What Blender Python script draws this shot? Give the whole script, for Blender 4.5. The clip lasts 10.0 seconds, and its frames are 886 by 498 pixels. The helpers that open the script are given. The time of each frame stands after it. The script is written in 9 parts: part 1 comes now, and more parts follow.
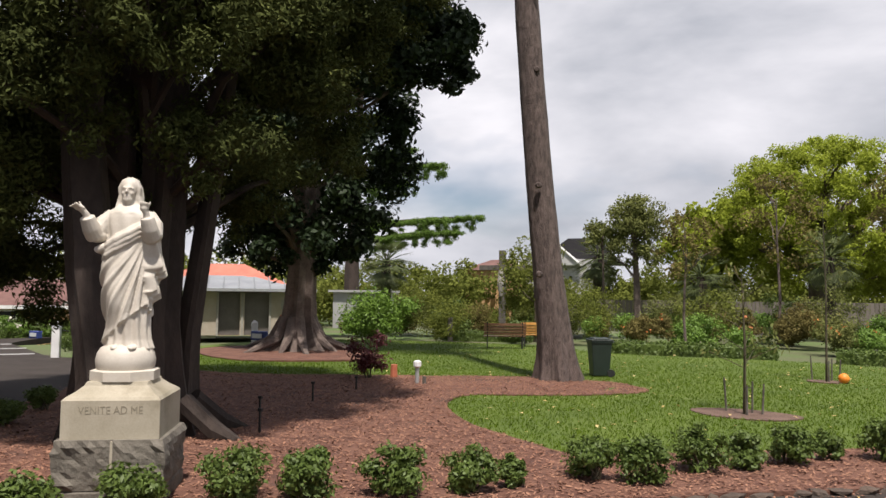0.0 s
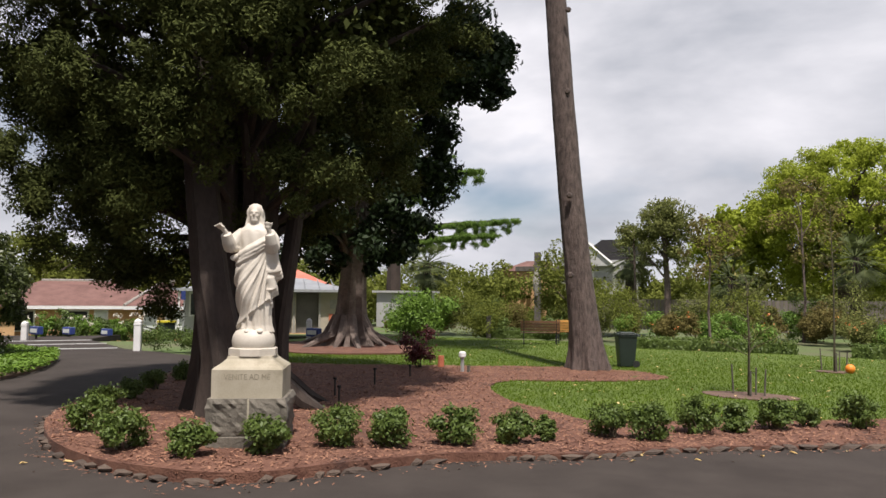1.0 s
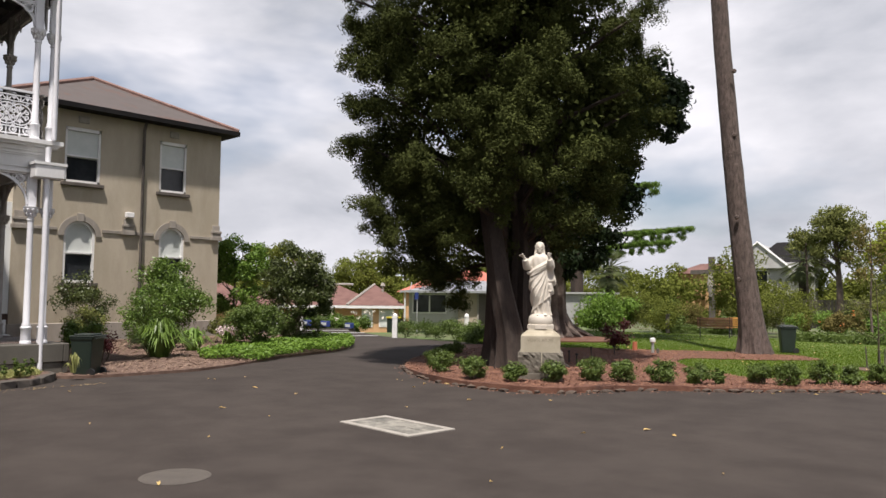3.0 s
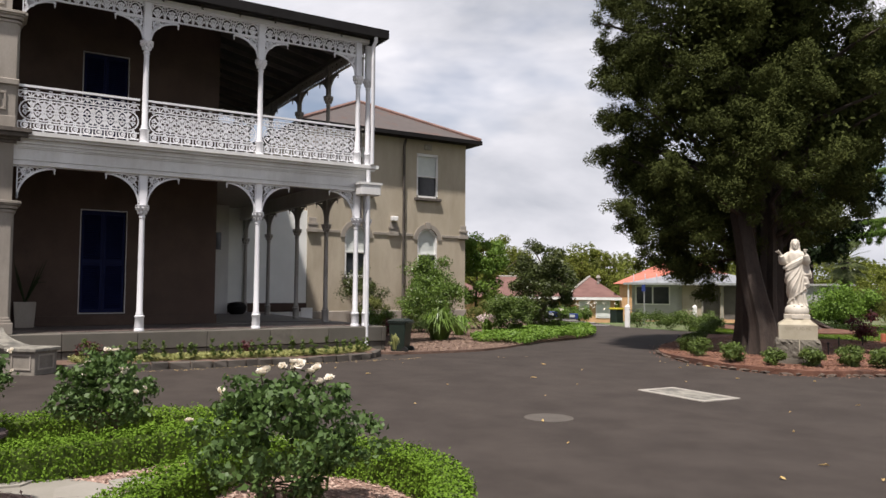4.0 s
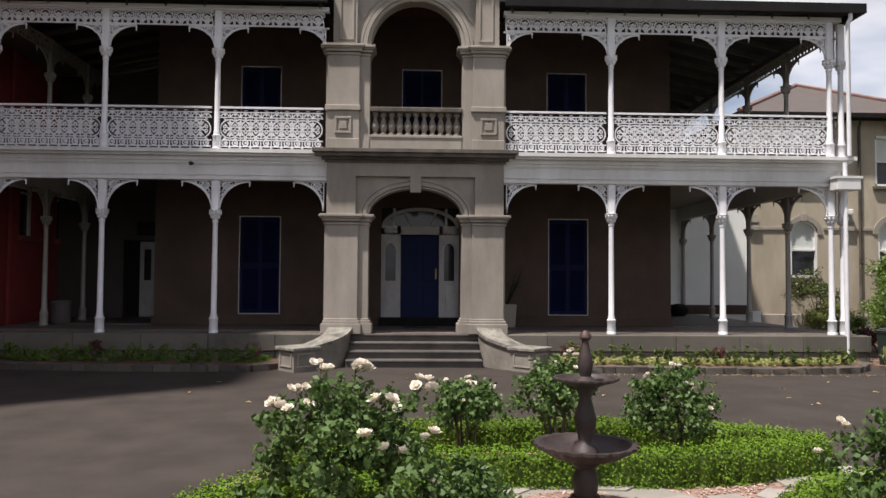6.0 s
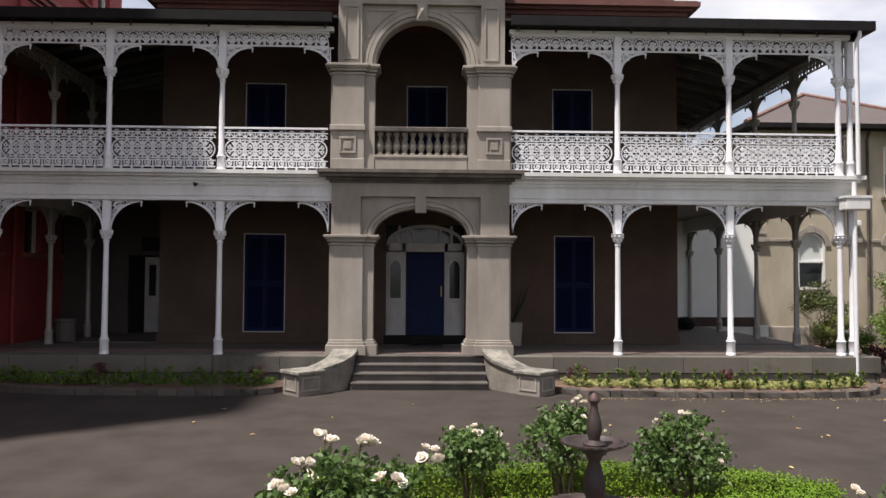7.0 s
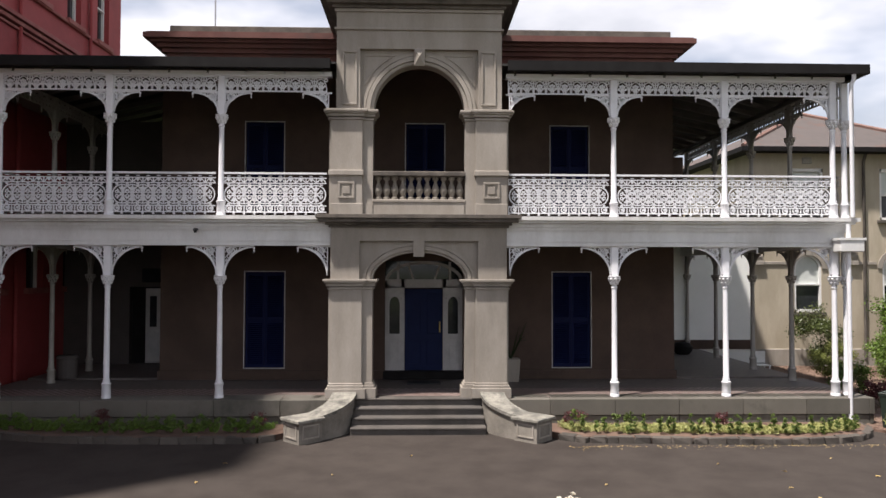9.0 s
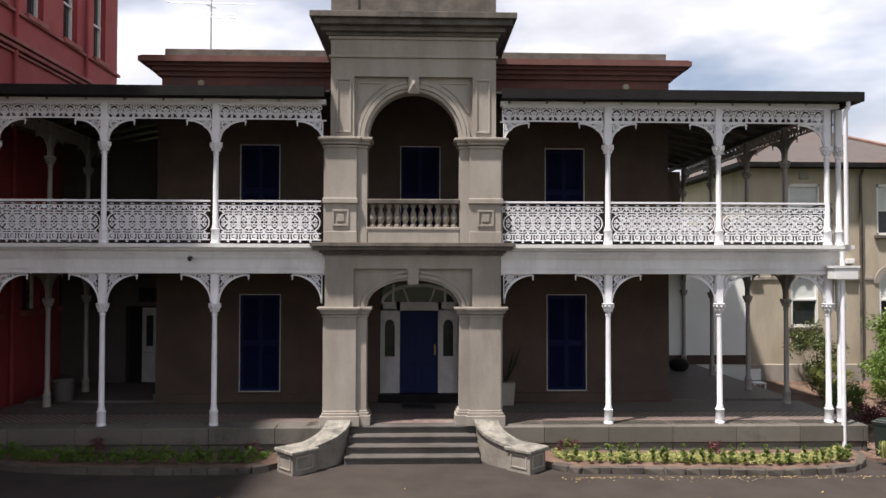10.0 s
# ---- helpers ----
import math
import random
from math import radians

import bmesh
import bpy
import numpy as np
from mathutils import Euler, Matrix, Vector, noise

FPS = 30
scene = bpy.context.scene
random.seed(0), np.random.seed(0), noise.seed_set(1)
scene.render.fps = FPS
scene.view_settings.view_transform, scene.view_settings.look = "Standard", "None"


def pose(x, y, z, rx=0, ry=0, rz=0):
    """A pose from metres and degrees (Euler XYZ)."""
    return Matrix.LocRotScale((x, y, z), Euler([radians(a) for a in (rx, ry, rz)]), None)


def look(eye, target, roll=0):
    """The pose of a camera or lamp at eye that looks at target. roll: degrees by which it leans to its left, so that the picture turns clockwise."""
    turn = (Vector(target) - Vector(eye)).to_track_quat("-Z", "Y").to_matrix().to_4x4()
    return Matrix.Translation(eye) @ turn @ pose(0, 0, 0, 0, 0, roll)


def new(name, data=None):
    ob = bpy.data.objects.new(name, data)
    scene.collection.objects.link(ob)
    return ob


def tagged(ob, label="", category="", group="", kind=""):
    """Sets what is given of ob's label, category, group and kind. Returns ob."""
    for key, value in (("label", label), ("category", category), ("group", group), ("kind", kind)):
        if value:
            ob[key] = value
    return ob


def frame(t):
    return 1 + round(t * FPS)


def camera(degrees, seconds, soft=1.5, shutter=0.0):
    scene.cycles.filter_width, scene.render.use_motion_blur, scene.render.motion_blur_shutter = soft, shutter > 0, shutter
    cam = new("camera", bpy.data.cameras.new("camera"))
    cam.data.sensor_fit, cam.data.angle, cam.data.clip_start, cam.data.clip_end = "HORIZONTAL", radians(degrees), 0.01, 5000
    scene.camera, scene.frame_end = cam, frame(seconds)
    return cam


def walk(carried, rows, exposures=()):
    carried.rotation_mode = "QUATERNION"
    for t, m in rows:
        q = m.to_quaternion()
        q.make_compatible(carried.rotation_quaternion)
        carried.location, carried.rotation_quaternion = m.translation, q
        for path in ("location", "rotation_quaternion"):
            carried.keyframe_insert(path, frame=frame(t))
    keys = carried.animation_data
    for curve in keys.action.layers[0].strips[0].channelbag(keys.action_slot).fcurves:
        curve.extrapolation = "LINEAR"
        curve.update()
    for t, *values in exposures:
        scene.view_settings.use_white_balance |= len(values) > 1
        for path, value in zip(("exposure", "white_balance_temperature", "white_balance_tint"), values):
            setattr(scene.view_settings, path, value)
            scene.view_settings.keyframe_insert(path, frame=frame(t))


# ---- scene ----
cam = camera(61.0, 10.0)
ROWS = [
    (0.0, 13.870, 12.840, 1.915, 28.42, 3.49, 0.66),
    (0.5, 14.290, 11.900, 1.885, 29.69, 3.51, 0.62),
    (1.0, 14.740, 10.900, 1.860, 31.09, 3.54, 0.51),
    (1.5, 15.200, 9.860, 1.830, 32.43, 3.53, 0.48),
    (2.0, 15.790, 8.400, 1.800, 34.56, 3.64, 0.36),
    (2.2, 16.080, 7.680, 1.790, 35.46, 3.51, 0.55),
    (3.3, 17.960, 3.660, 1.810, 47.25, 3.30, 0.35),
    (3.5, 18.210, 3.000, 1.820, 49.67, 2.95, 0.26),
    (4.0, 18.580, 1.620, 1.810, 58.47, 2.79, 0.48),
    (4.5, 18.600, 0.620, 1.800, 67.46, 2.57, 0.65),
    (5.0, 18.400, 0.100, 1.830, 77.73, 2.41, 0.46),
    (5.5, 18.220, -0.020, 1.880, 86.88, 2.31, 0.51),
    (7.0, 18.030, -0.050, 2.540, 88.11, 2.17, 0.33),
    (7.5, 18.050, -0.030, 2.830, 88.11, 1.96, 0.32),
    (8.0, 18.110, -0.030, 3.120, 88.09, 1.82, 0.25),
    (8.5, 18.170, -0.050, 3.400, 88.10, 1.76, 0.20),
    (9.0, 18.240, -0.020, 3.740, 88.10, 1.67, 0.12),
    (9.5, 18.290, 0.050, 4.120, 88.06, 1.46, 0.16),
    (10.0, 18.290, 0.140, 4.510, 88.17, 1.35, 0.12),
]
EXPOSURES = [(0.0, 0.26, 6500, 14), (3.5, 0.33, 6500, 14), (5.5, 0.40, 6500, 14), (7.5, 0.60, 6500, 14), (10.0, 0.69, 6500, 14)]
walk(cam, [(t, pose(x, y, z, 90 + p, -r, w)) for t, x, y, z, w, p, r in ROWS], EXPOSURES)

# ---- sky and sun ----
SUN_EL, SUN_WAY = 66.5, Vector((-0.60, 0.80))      # elevation, and the way the light travels over the ground
world = bpy.data.worlds.new("world")
scene.world = world
world.use_nodes = True
wn, wl = world.node_tree.nodes, world.node_tree.links
wn.clear()


def wnode(kind, **kw):
    n = wn.new(kind)
    for k, v in kw.items():
        n.inputs[k].default_value = v
    return n


sky = wn.new("ShaderNodeTexSky")
sky.sky_type, sky.sun_disc = "NISHITA", False
sky.sun_elevation = radians(SUN_EL)
sky.sun_rotation = math.atan2(-SUN_WAY.x, -SUN_WAY.y)
sky_bg = wnode("ShaderNodeBackground", Strength=0.075)
wl.new(sky.outputs[0], sky_bg.inputs[0])
tc = wn.new("ShaderNodeTexCoord")
mp = wnode("ShaderNodeMapping", Scale=(1.5, 1.5, 3.6), Location=(0.3, 1.1, 0.2))
wl.new(tc.outputs["Generated"], mp.inputs[0])
n1 = wnode("ShaderNodeTexNoise", Scale=1.3, Detail=5.0, Roughness=0.5, Distortion=0.1)
n2 = wnode("ShaderNodeTexNoise", Scale=2.2, Detail=6.0, Roughness=0.52, Distortion=0.15)
wl.new(mp.outputs[0], n1.inputs["Vector"])
wl.new(mp.outputs[0], n2.inputs["Vector"])
cover = wn.new("ShaderNodeValToRGB")
cover.color_ramp.elements[0].position, cover.color_ramp.elements[1].position = 0.36, 0.52
sep = wn.new("ShaderNodeSeparateXYZ")
wl.new(tc.outputs["Generated"], sep.inputs[0])
thin = wn.new("ShaderNodeMath")                     # broken cloud overhead, closed cloud towards the horizon
thin.operation = "MULTIPLY_ADD"
wl.new(sep.outputs["Z"], thin.inputs[0])
thin.inputs[1].default_value, thin.inputs[2].default_value = -0.22, 0.09
lift = wn.new("ShaderNodeMath")
wl.new(n1.outputs[0], lift.inputs[0])
wl.new(thin.outputs[0], lift.inputs[1])
wl.new(lift.outputs[0], cover.inputs[0])
grey = wn.new("ShaderNodeValToRGB")
grey.color_ramp.elements[0].position, grey.color_ramp.elements[1].position = 0.30, 0.68
grey.color_ramp.elements[0].color, grey.color_ramp.elements[1].color = (0.50, 0.53, 0.58, 1), (0.97, 0.97, 1.0, 1)
wl.new(n2.outputs[0], grey.inputs[0])
cloud_bg = wnode("ShaderNodeBackground", Strength=0.83)
wl.new(grey.outputs[0], cloud_bg.inputs[0])
wmix = wn.new("ShaderNodeMixShader")
wl.new(cover.outputs[0], wmix.inputs[0])
wl.new(sky_bg.outputs[0], wmix.inputs[1])
wl.new(cloud_bg.outputs[0], wmix.inputs[2])
wout = wn.new("ShaderNodeOutputWorld")
wl.new(wmix.outputs[0], wout.inputs[0])

sun = new("sun", bpy.data.lights.new("sun", "SUN"))
sun.data.energy, sun.data.angle, sun.data.color = 5.5, radians(2.0), (1.0, 0.95, 0.88)
ce = math.cos(radians(SUN_EL))
sun.matrix_world = look((0, 0, 40), (SUN_WAY.x * ce, SUN_WAY.y * ce, 40 - math.sin(radians(SUN_EL))))

# ---- materials ----
MATS = {}


def material(name, c1, c2=None, rough=0.7, metal=0.0, scale=4.0, fine=60.0, bump=0.3, dist=0.01, mixlo=0.35, mixhi=0.65,
             c3=None, island=False, rand=False, spec=0.5, stretch=(1, 1, 1), c3lo=0.55, c3hi=0.7):
    """Two-scale noise between c1 and c2, patches of c3, fine relief."""
    m = bpy.data.materials.new(name)
    m.use_nodes = True
    n, l = m.node_tree.nodes, m.node_tree.links
    b = n["Principled BSDF"]
    b.inputs["Roughness"].default_value, b.inputs["Metallic"].default_value = rough, metal
    b.inputs["Specular IOR Level"].default_value = spec
    c2 = c2 or tuple(v * 0.75 for v in c1)
    tcn, mpn = n.new("ShaderNodeTexCoord"), n.new("ShaderNodeMapping")
    mpn.inputs["Scale"].default_value = stretch
    l.new(tcn.outputs["Object"], mpn.inputs[0])
    a, f = n.new("ShaderNodeTexNoise"), n.new("ShaderNodeTexNoise")
    a.inputs["Scale"].default_value, a.inputs["Detail"].default_value, a.inputs["Roughness"].default_value = scale, 6, 0.6
    f.inputs["Scale"].default_value, f.inputs["Detail"].default_value = fine, 4
    for q in (a, f):
        l.new(mpn.outputs[0], q.inputs["Vector"])
    mixf = n.new("ShaderNodeMath")
    mixf.operation = "MULTIPLY_ADD"
    l.new(f.outputs[0], mixf.inputs[0])
    mixf.inputs[1].default_value = 0.35
    l.new(a.outputs[0], mixf.inputs[2])
    mr = n.new("ShaderNodeMapRange")
    mr.inputs[1].default_value, mr.inputs[2].default_value = mixlo + 0.17, mixhi + 0.17
    l.new(mixf.outputs[0], mr.inputs[0])
    src = mr.outputs[0]
    if island or rand:
        g = n.new("ShaderNodeNewGeometry" if island else "ShaderNodeObjectInfo")
        ad = n.new("ShaderNodeMath")
        ad.operation = "MULTIPLY_ADD"
        l.new(g.outputs["Random Per Island" if island else "Random"], ad.inputs[0])
        ad.inputs[1].default_value = 0.8
        hl = n.new("ShaderNodeMath")
        hl.operation = "MULTIPLY"
        l.new(src, hl.inputs[0])
        hl.inputs[1].default_value = 0.35
        l.new(hl.outputs[0], ad.inputs[2])
        src = ad.outputs[0]
    mx = n.new("ShaderNodeMix")
    mx.data_type = "RGBA"
    l.new(src, mx.inputs[0])
    mx.inputs[6].default_value, mx.inputs[7].default_value = (*c1, 1), (*c2, 1)
    col = mx.outputs[2]
    if c3:
        p = n.new("ShaderNodeTexNoise")
        p.inputs["Scale"].default_value, p.inputs["Detail"].default_value = scale * 0.37, 8
        p.inputs["Roughness"].default_value = 0.68
        l.new(mpn.outputs[0], p.inputs["Vector"])
        pr = n.new("ShaderNodeMapRange")
        pr.inputs[1].default_value, pr.inputs[2].default_value = c3lo, c3hi
        l.new(p.outputs[0], pr.inputs[0])
        m3 = n.new("ShaderNodeMix")
        m3.data_type = "RGBA"
        l.new(pr.outputs[0], m3.inputs[0])
        l.new(col, m3.inputs[6])
        m3.inputs[7].default_value = (*c3, 1)
        col = m3.outputs[2]
    l.new(col, b.inputs["Base Color"])
    if bump:
        bp = n.new("ShaderNodeBump")
        bp.inputs["Strength"].default_value, bp.inputs["Distance"].default_value = bump, dist
        l.new(mixf.outputs[0], bp.inputs["Height"])
        l.new(bp.outputs[0], b.inputs["Normal"])
    MATS[name] = m
    return m


def leaf_material(name, c1, c2, c3=None, rough=0.55, trans=0.3, spec=0.35):
    """Leaf green that differs from leaf to leaf, with some light let through."""
    m = bpy.data.materials.new(name)
    m.use_nodes = True
    n, l = m.node_tree.nodes, m.node_tree.links
    b, out = n["Principled BSDF"], n["Material Output"]
    g = n.new("ShaderNodeNewGeometry")
    ramp = n.new("ShaderNodeValToRGB")
    e = ramp.color_ramp.elements
    e[0].color, e[1].color = (*c1, 1), (*c2, 1)
    if c3:
        e[1].position = 0.85
        x = e.new(1.0)
        x.color = (*c3, 1)
    no = n.new("ShaderNodeTexNoise")
    no.inputs["Scale"].default_value = 0.9
    ad = n.new("ShaderNodeMath")
    ad.operation = "MULTIPLY_ADD"
    tcn = n.new("ShaderNodeTexCoord")
    l.new(tcn.outputs["Object"], no.inputs["Vector"])
    l.new(no.outputs[0], ad.inputs[0])
    ad.inputs[1].default_value = 0.9
    sb = n.new("ShaderNodeMath")
    sb.operation = "MULTIPLY_ADD"
    l.new(g.outputs["Random Per Island"], sb.inputs[0])
    sb.inputs[1].default_value, sb.inputs[2].default_value = 0.50, -0.16
    l.new(sb.outputs[0], ad.inputs[2])
    l.new(ad.outputs[0], ramp.inputs[0])
    l.new(ramp.outputs[0], b.inputs["Base Color"])
    b.inputs["Roughness"].default_value, b.inputs["Specular IOR Level"].default_value = rough, spec
    tr, mx = n.new("ShaderNodeBsdfTranslucent"), n.new("ShaderNodeMixShader")
    l.new(ramp.outputs[0], tr.inputs[0])
    mx.inputs[0].default_value = trans
    l.new(b.outputs[0], mx.inputs[1])
    l.new(tr.outputs[0], mx.inputs[2])
    l.new(mx.outputs[0], out.inputs[0])
    MATS[name] = m
    return m


ASPHALT = material("asphalt", (0.035, 0.0285, 0.0245), (0.049, 0.0405, 0.0350), rough=0.95, spec=0.2, scale=1.1, fine=110, bump=0.7, dist=0.006, mixlo=0.36, mixhi=0.64, c3=(0.058, 0.048, 0.041), c3lo=0.50, c3hi=0.85)
MULCH = material("bark_mulch", (0.090, 0.036, 0.022), (0.160, 0.075, 0.047), rough=0.95, scale=3, fine=45, bump=1.0, dist=0.04, c3=(0.050, 0.025, 0.018))
CHIP = material("bark_chip", (0.115, 0.045, 0.026), (0.33, 0.170, 0.105), rough=0.9, scale=20, fine=90, bump=0.2, island=True)
CHIP_PALE = material("pale_bark_chip", (0.20, 0.115, 0.085), (0.50, 0.37, 0.30), rough=0.9, scale=20, fine=90, bump=0.2, island=True)
MULCH_PALE = material("pale_mulch", (0.17, 0.10, 0.075), (0.28, 0.18, 0.14), rough=0.95, scale=3, fine=45, bump=1.0, dist=0.03)
CHIP_BROWN = material("brown_bark_chip", (0.12, 0.075, 0.05), (0.30, 0.21, 0.15), rough=0.9, scale=20, fine=90, bump=0.2, island=True)
MULCH_BROWN = material("brown_mulch", (0.090, 0.052, 0.036), (0.150, 0.095, 0.070), rough=0.95, scale=3, fine=45, bump=1.0, dist=0.03)
GRASS = material("lawn_grass", (0.060, 0.096, 0.008), (0.088, 0.128, 0.012), rough=0.9, scale=0.7, fine=70, bump=1.0, dist=0.03, c3=(0.105, 0.142, 0.028), c3lo=0.56, c3hi=0.8)
BLADE = leaf_material("grass_blade", (0.064, 0.108, 0.008), (0.098, 0.150, 0.013), (0.120, 0.155, 0.024), trans=0.25, spec=0.05, rough=0.9)
SOIL = material("ground_soil", (0.10, 0.09, 0.05), (0.08, 0.13, 0.03), rough=1.0, scale=0.2, fine=20, bump=0.6, dist=0.05)
RENDERED = material("cement_render", (0.251, 0.222, 0.187), (0.318, 0.286, 0.247), rough=0.85, stretch=(1.3, 1.3, 0.4), scale=1.3, fine=45, bump=0.15, dist=0.006, c3=(0.155, 0.136, 0.112), c3lo=0.47, c3hi=0.8)
RENDER_PALE = material("pale_render", (0.361, 0.312, 0.232), (0.430, 0.373, 0.288), rough=0.85, stretch=(1.3, 1.3, 0.4), scale=1.1, fine=40, bump=0.15, dist=0.006, c3=(0.258, 0.221, 0.160), c3lo=0.52, c3hi=0.82)
CORNICE = material("weathered_cornice", (0.065, 0.055, 0.047), (0.130, 0.112, 0.094), rough=0.9, scale=2.2, fine=40, bump=0.3, dist=0.01, c3=(0.038, 0.034, 0.031))
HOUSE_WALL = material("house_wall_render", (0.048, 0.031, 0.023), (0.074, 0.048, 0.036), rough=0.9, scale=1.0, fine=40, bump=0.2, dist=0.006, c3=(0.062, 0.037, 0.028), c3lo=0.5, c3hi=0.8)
RED_RENDER = material("red_parapet", (0.106, 0.040, 0.034), (0.145, 0.064, 0.052), rough=0.9, scale=1.5, fine=40, bump=0.2, dist=0.006, c3=(0.076, 0.052, 0.046), c3lo=0.5, c3hi=0.75)
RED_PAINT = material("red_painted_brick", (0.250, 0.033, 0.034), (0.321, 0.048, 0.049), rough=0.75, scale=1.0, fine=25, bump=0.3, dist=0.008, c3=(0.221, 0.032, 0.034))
RED_BAND = material("red_brown_stone", (0.22, 0.055, 0.048), (0.30, 0.105, 0.09), rough=0.85, scale=2, fine=30, bump=0.25)
IRON = material("white_iron_paint", (0.71, 0.71, 0.73), (0.64, 0.64, 0.66), rough=0.42, scale=3, fine=30, bump=0.06, dist=0.003, c3=(0.60, 0.59, 0.57), c3lo=0.58, c3hi=0.85)
# darker than the front iron: the side veranda's shade is put into the colour
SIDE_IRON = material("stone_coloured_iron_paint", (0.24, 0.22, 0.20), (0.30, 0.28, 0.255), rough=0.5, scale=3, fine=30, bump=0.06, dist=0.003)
FASCIA = material("grey_white_board", (0.56, 0.555, 0.54), (0.65, 0.645, 0.63), rough=0.55, scale=1.5, fine=30, bump=0.08, c3=(0.40, 0.38, 0.35), c3lo=0.5, c3hi=0.8, stretch=(1.4, 1.4, 0.5))
GUTTER = material("black_gutter", (0.010, 0.009, 0.009), (0.016, 0.015, 0.015), spec=0.12, rough=0.75, scale=3, fine=30, bump=0.1)
TIN = material("veranda_tin", (0.018, 0.016, 0.016), (0.030, 0.027, 0.026), rough=0.8, scale=2, fine=20, bump=0.1)
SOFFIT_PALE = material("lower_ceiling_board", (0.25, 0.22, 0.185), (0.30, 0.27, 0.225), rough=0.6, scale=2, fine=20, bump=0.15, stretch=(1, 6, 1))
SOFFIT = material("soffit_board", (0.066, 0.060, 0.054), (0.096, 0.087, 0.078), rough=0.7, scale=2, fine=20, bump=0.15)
TILE_FLOOR = material("veranda_tile", (0.130, 0.081, 0.070), (0.260, 0.202, 0.182), rough=0.3, scale=6, fine=30, bump=0.05, rand=True)
TILE_GROUT = material("tile_grout", (0.14, 0.12, 0.11), rough=0.6, scale=6, fine=40, bump=0.1)
# white joinery darkened in colour for the shade under the verandas
DOOR_WHITE = material("shaded_white_joinery", (0.36, 0.35, 0.34), (0.44, 0.43, 0.42), rough=0.5, scale=3, fine=30, bump=0.08)
EDGE_STONE = material("edging_basalt", (0.050, 0.036, 0.028), (0.115, 0.082, 0.060), rough=0.9, scale=4, fine=30, bump=0.8, dist=0.03, rand=True)
# pale paint made near black, so the colour carries the veranda end's shade
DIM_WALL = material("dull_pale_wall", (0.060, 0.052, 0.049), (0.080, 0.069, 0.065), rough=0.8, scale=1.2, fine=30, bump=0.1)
BLUE = material("blue_shutter_paint", (0.004, 0.006, 0.033), (0.005, 0.009, 0.042), rough=0.65, spec=0.12, scale=3, fine=30, bump=0.08)
BLUE_DOOR = material("blue_door_paint", (0.005, 0.011, 0.051), (0.006, 0.014, 0.061), rough=0.6, spec=0.2, scale=3, fine=30, bump=0.06)
WHITE_WOOD = material("white_joinery", (0.66, 0.65, 0.63), (0.74, 0.73, 0.71), rough=0.5, scale=3, fine=30, bump=0.08)
BLUESTONE = material("bluestone", (0.042, 0.036, 0.030), (0.088, 0.075, 0.062), rough=0.8, scale=5, fine=50, bump=0.5, dist=0.015, rand=True)
BASE_STONE = material("plinth_stone", (0.074, 0.068, 0.056), (0.122, 0.111, 0.092), rough=0.85, scale=2, fine=40, bump=0.35, dist=0.01, c3=(0.052, 0.050, 0.039), rand=True)
STEP_STONE = material("step_stone", (0.050, 0.044, 0.038), (0.088, 0.077, 0.067), rough=0.8, scale=2, fine=50, bump=0.3, c3=(0.07, 0.065, 0.06))
WING_STONE = material("weathered_wing_wall", (0.14, 0.125, 0.105), (0.23, 0.208, 0.175), rough=0.9, scale=2.2, fine=40, bump=0.3, dist=0.01, c3=(0.10, 0.09, 0.078))
COPING = material("lichen_coping", (0.15, 0.142, 0.122), (0.27, 0.255, 0.215), rough=0.9, scale=6, fine=60, bump=0.5, c3=(0.065, 0.063, 0.056), c3lo=0.46, c3hi=0.66)
WHITE_WALL = material("white_wall", (0.70, 0.71, 0.68), (0.76, 0.77, 0.74), rough=0.7, scale=1, fine=30, bump=0.08)
SLATE = material("roof_slate", (0.068, 0.060, 0.058), (0.104, 0.090, 0.085), rough=0.95, spec=0.15, scale=2, fine=20, bump=0.4, c3=(0.130, 0.075, 0.060), rand=True)
TERRACOTTA = material("terracotta_ridge", (0.15, 0.085, 0.068), (0.22, 0.125, 0.10), rough=0.8, scale=3, fine=30, bump=0.3)
GLASS_DARK = material("window_glass", (0.02, 0.022, 0.025), (0.03, 0.033, 0.036), rough=0.08, scale=2, fine=4, bump=0.0, spec=0.35)
BLIND = material("pale_blind", (0.50, 0.53, 0.50), (0.58, 0.60, 0.57), rough=0.6, scale=2, fine=20, bump=0.05)
STATUE = material("cream_statue", (0.475, 0.425, 0.350), (0.545, 0.500, 0.425), rough=0.6, scale=4, fine=50, bump=0.12, dist=0.006, c3=(0.440, 0.371, 0.273), c3lo=0.58, c3hi=0.85)
SANDSTONE = material("pedestal_sandstone", (0.295, 0.262, 0.189), (0.377, 0.336, 0.254), rough=0.9, scale=3, fine=60, bump=0.3, c3=(0.213, 0.184, 0.123))
SANDSTONE_DARK = material("incised_letter", (0.20, 0.17, 0.12), (0.26, 0.23, 0.165), rough=0.9, scale=3, fine=60, bump=0.2)
ROCKFACE = material("rock_faced_bluestone", (0.085, 0.074, 0.058), (0.16, 0.142, 0.112), rough=0.9, scale=4, fine=30, bump=0.9, dist=0.03)
BARK = material("dark_bark", (0.024, 0.017, 0.013), (0.052, 0.037, 0.029), rough=0.95, scale=3, fine=25, bump=1.0, dist=0.04, stretch=(0.665, 0.665, 0.304))
BARK_GREY = material("grey_bark", (0.083, 0.061, 0.050), (0.158, 0.122, 0.101), rough=0.95, scale=3, fine=20, bump=1.0, dist=0.04, stretch=(0.950, 0.950, 0.950))
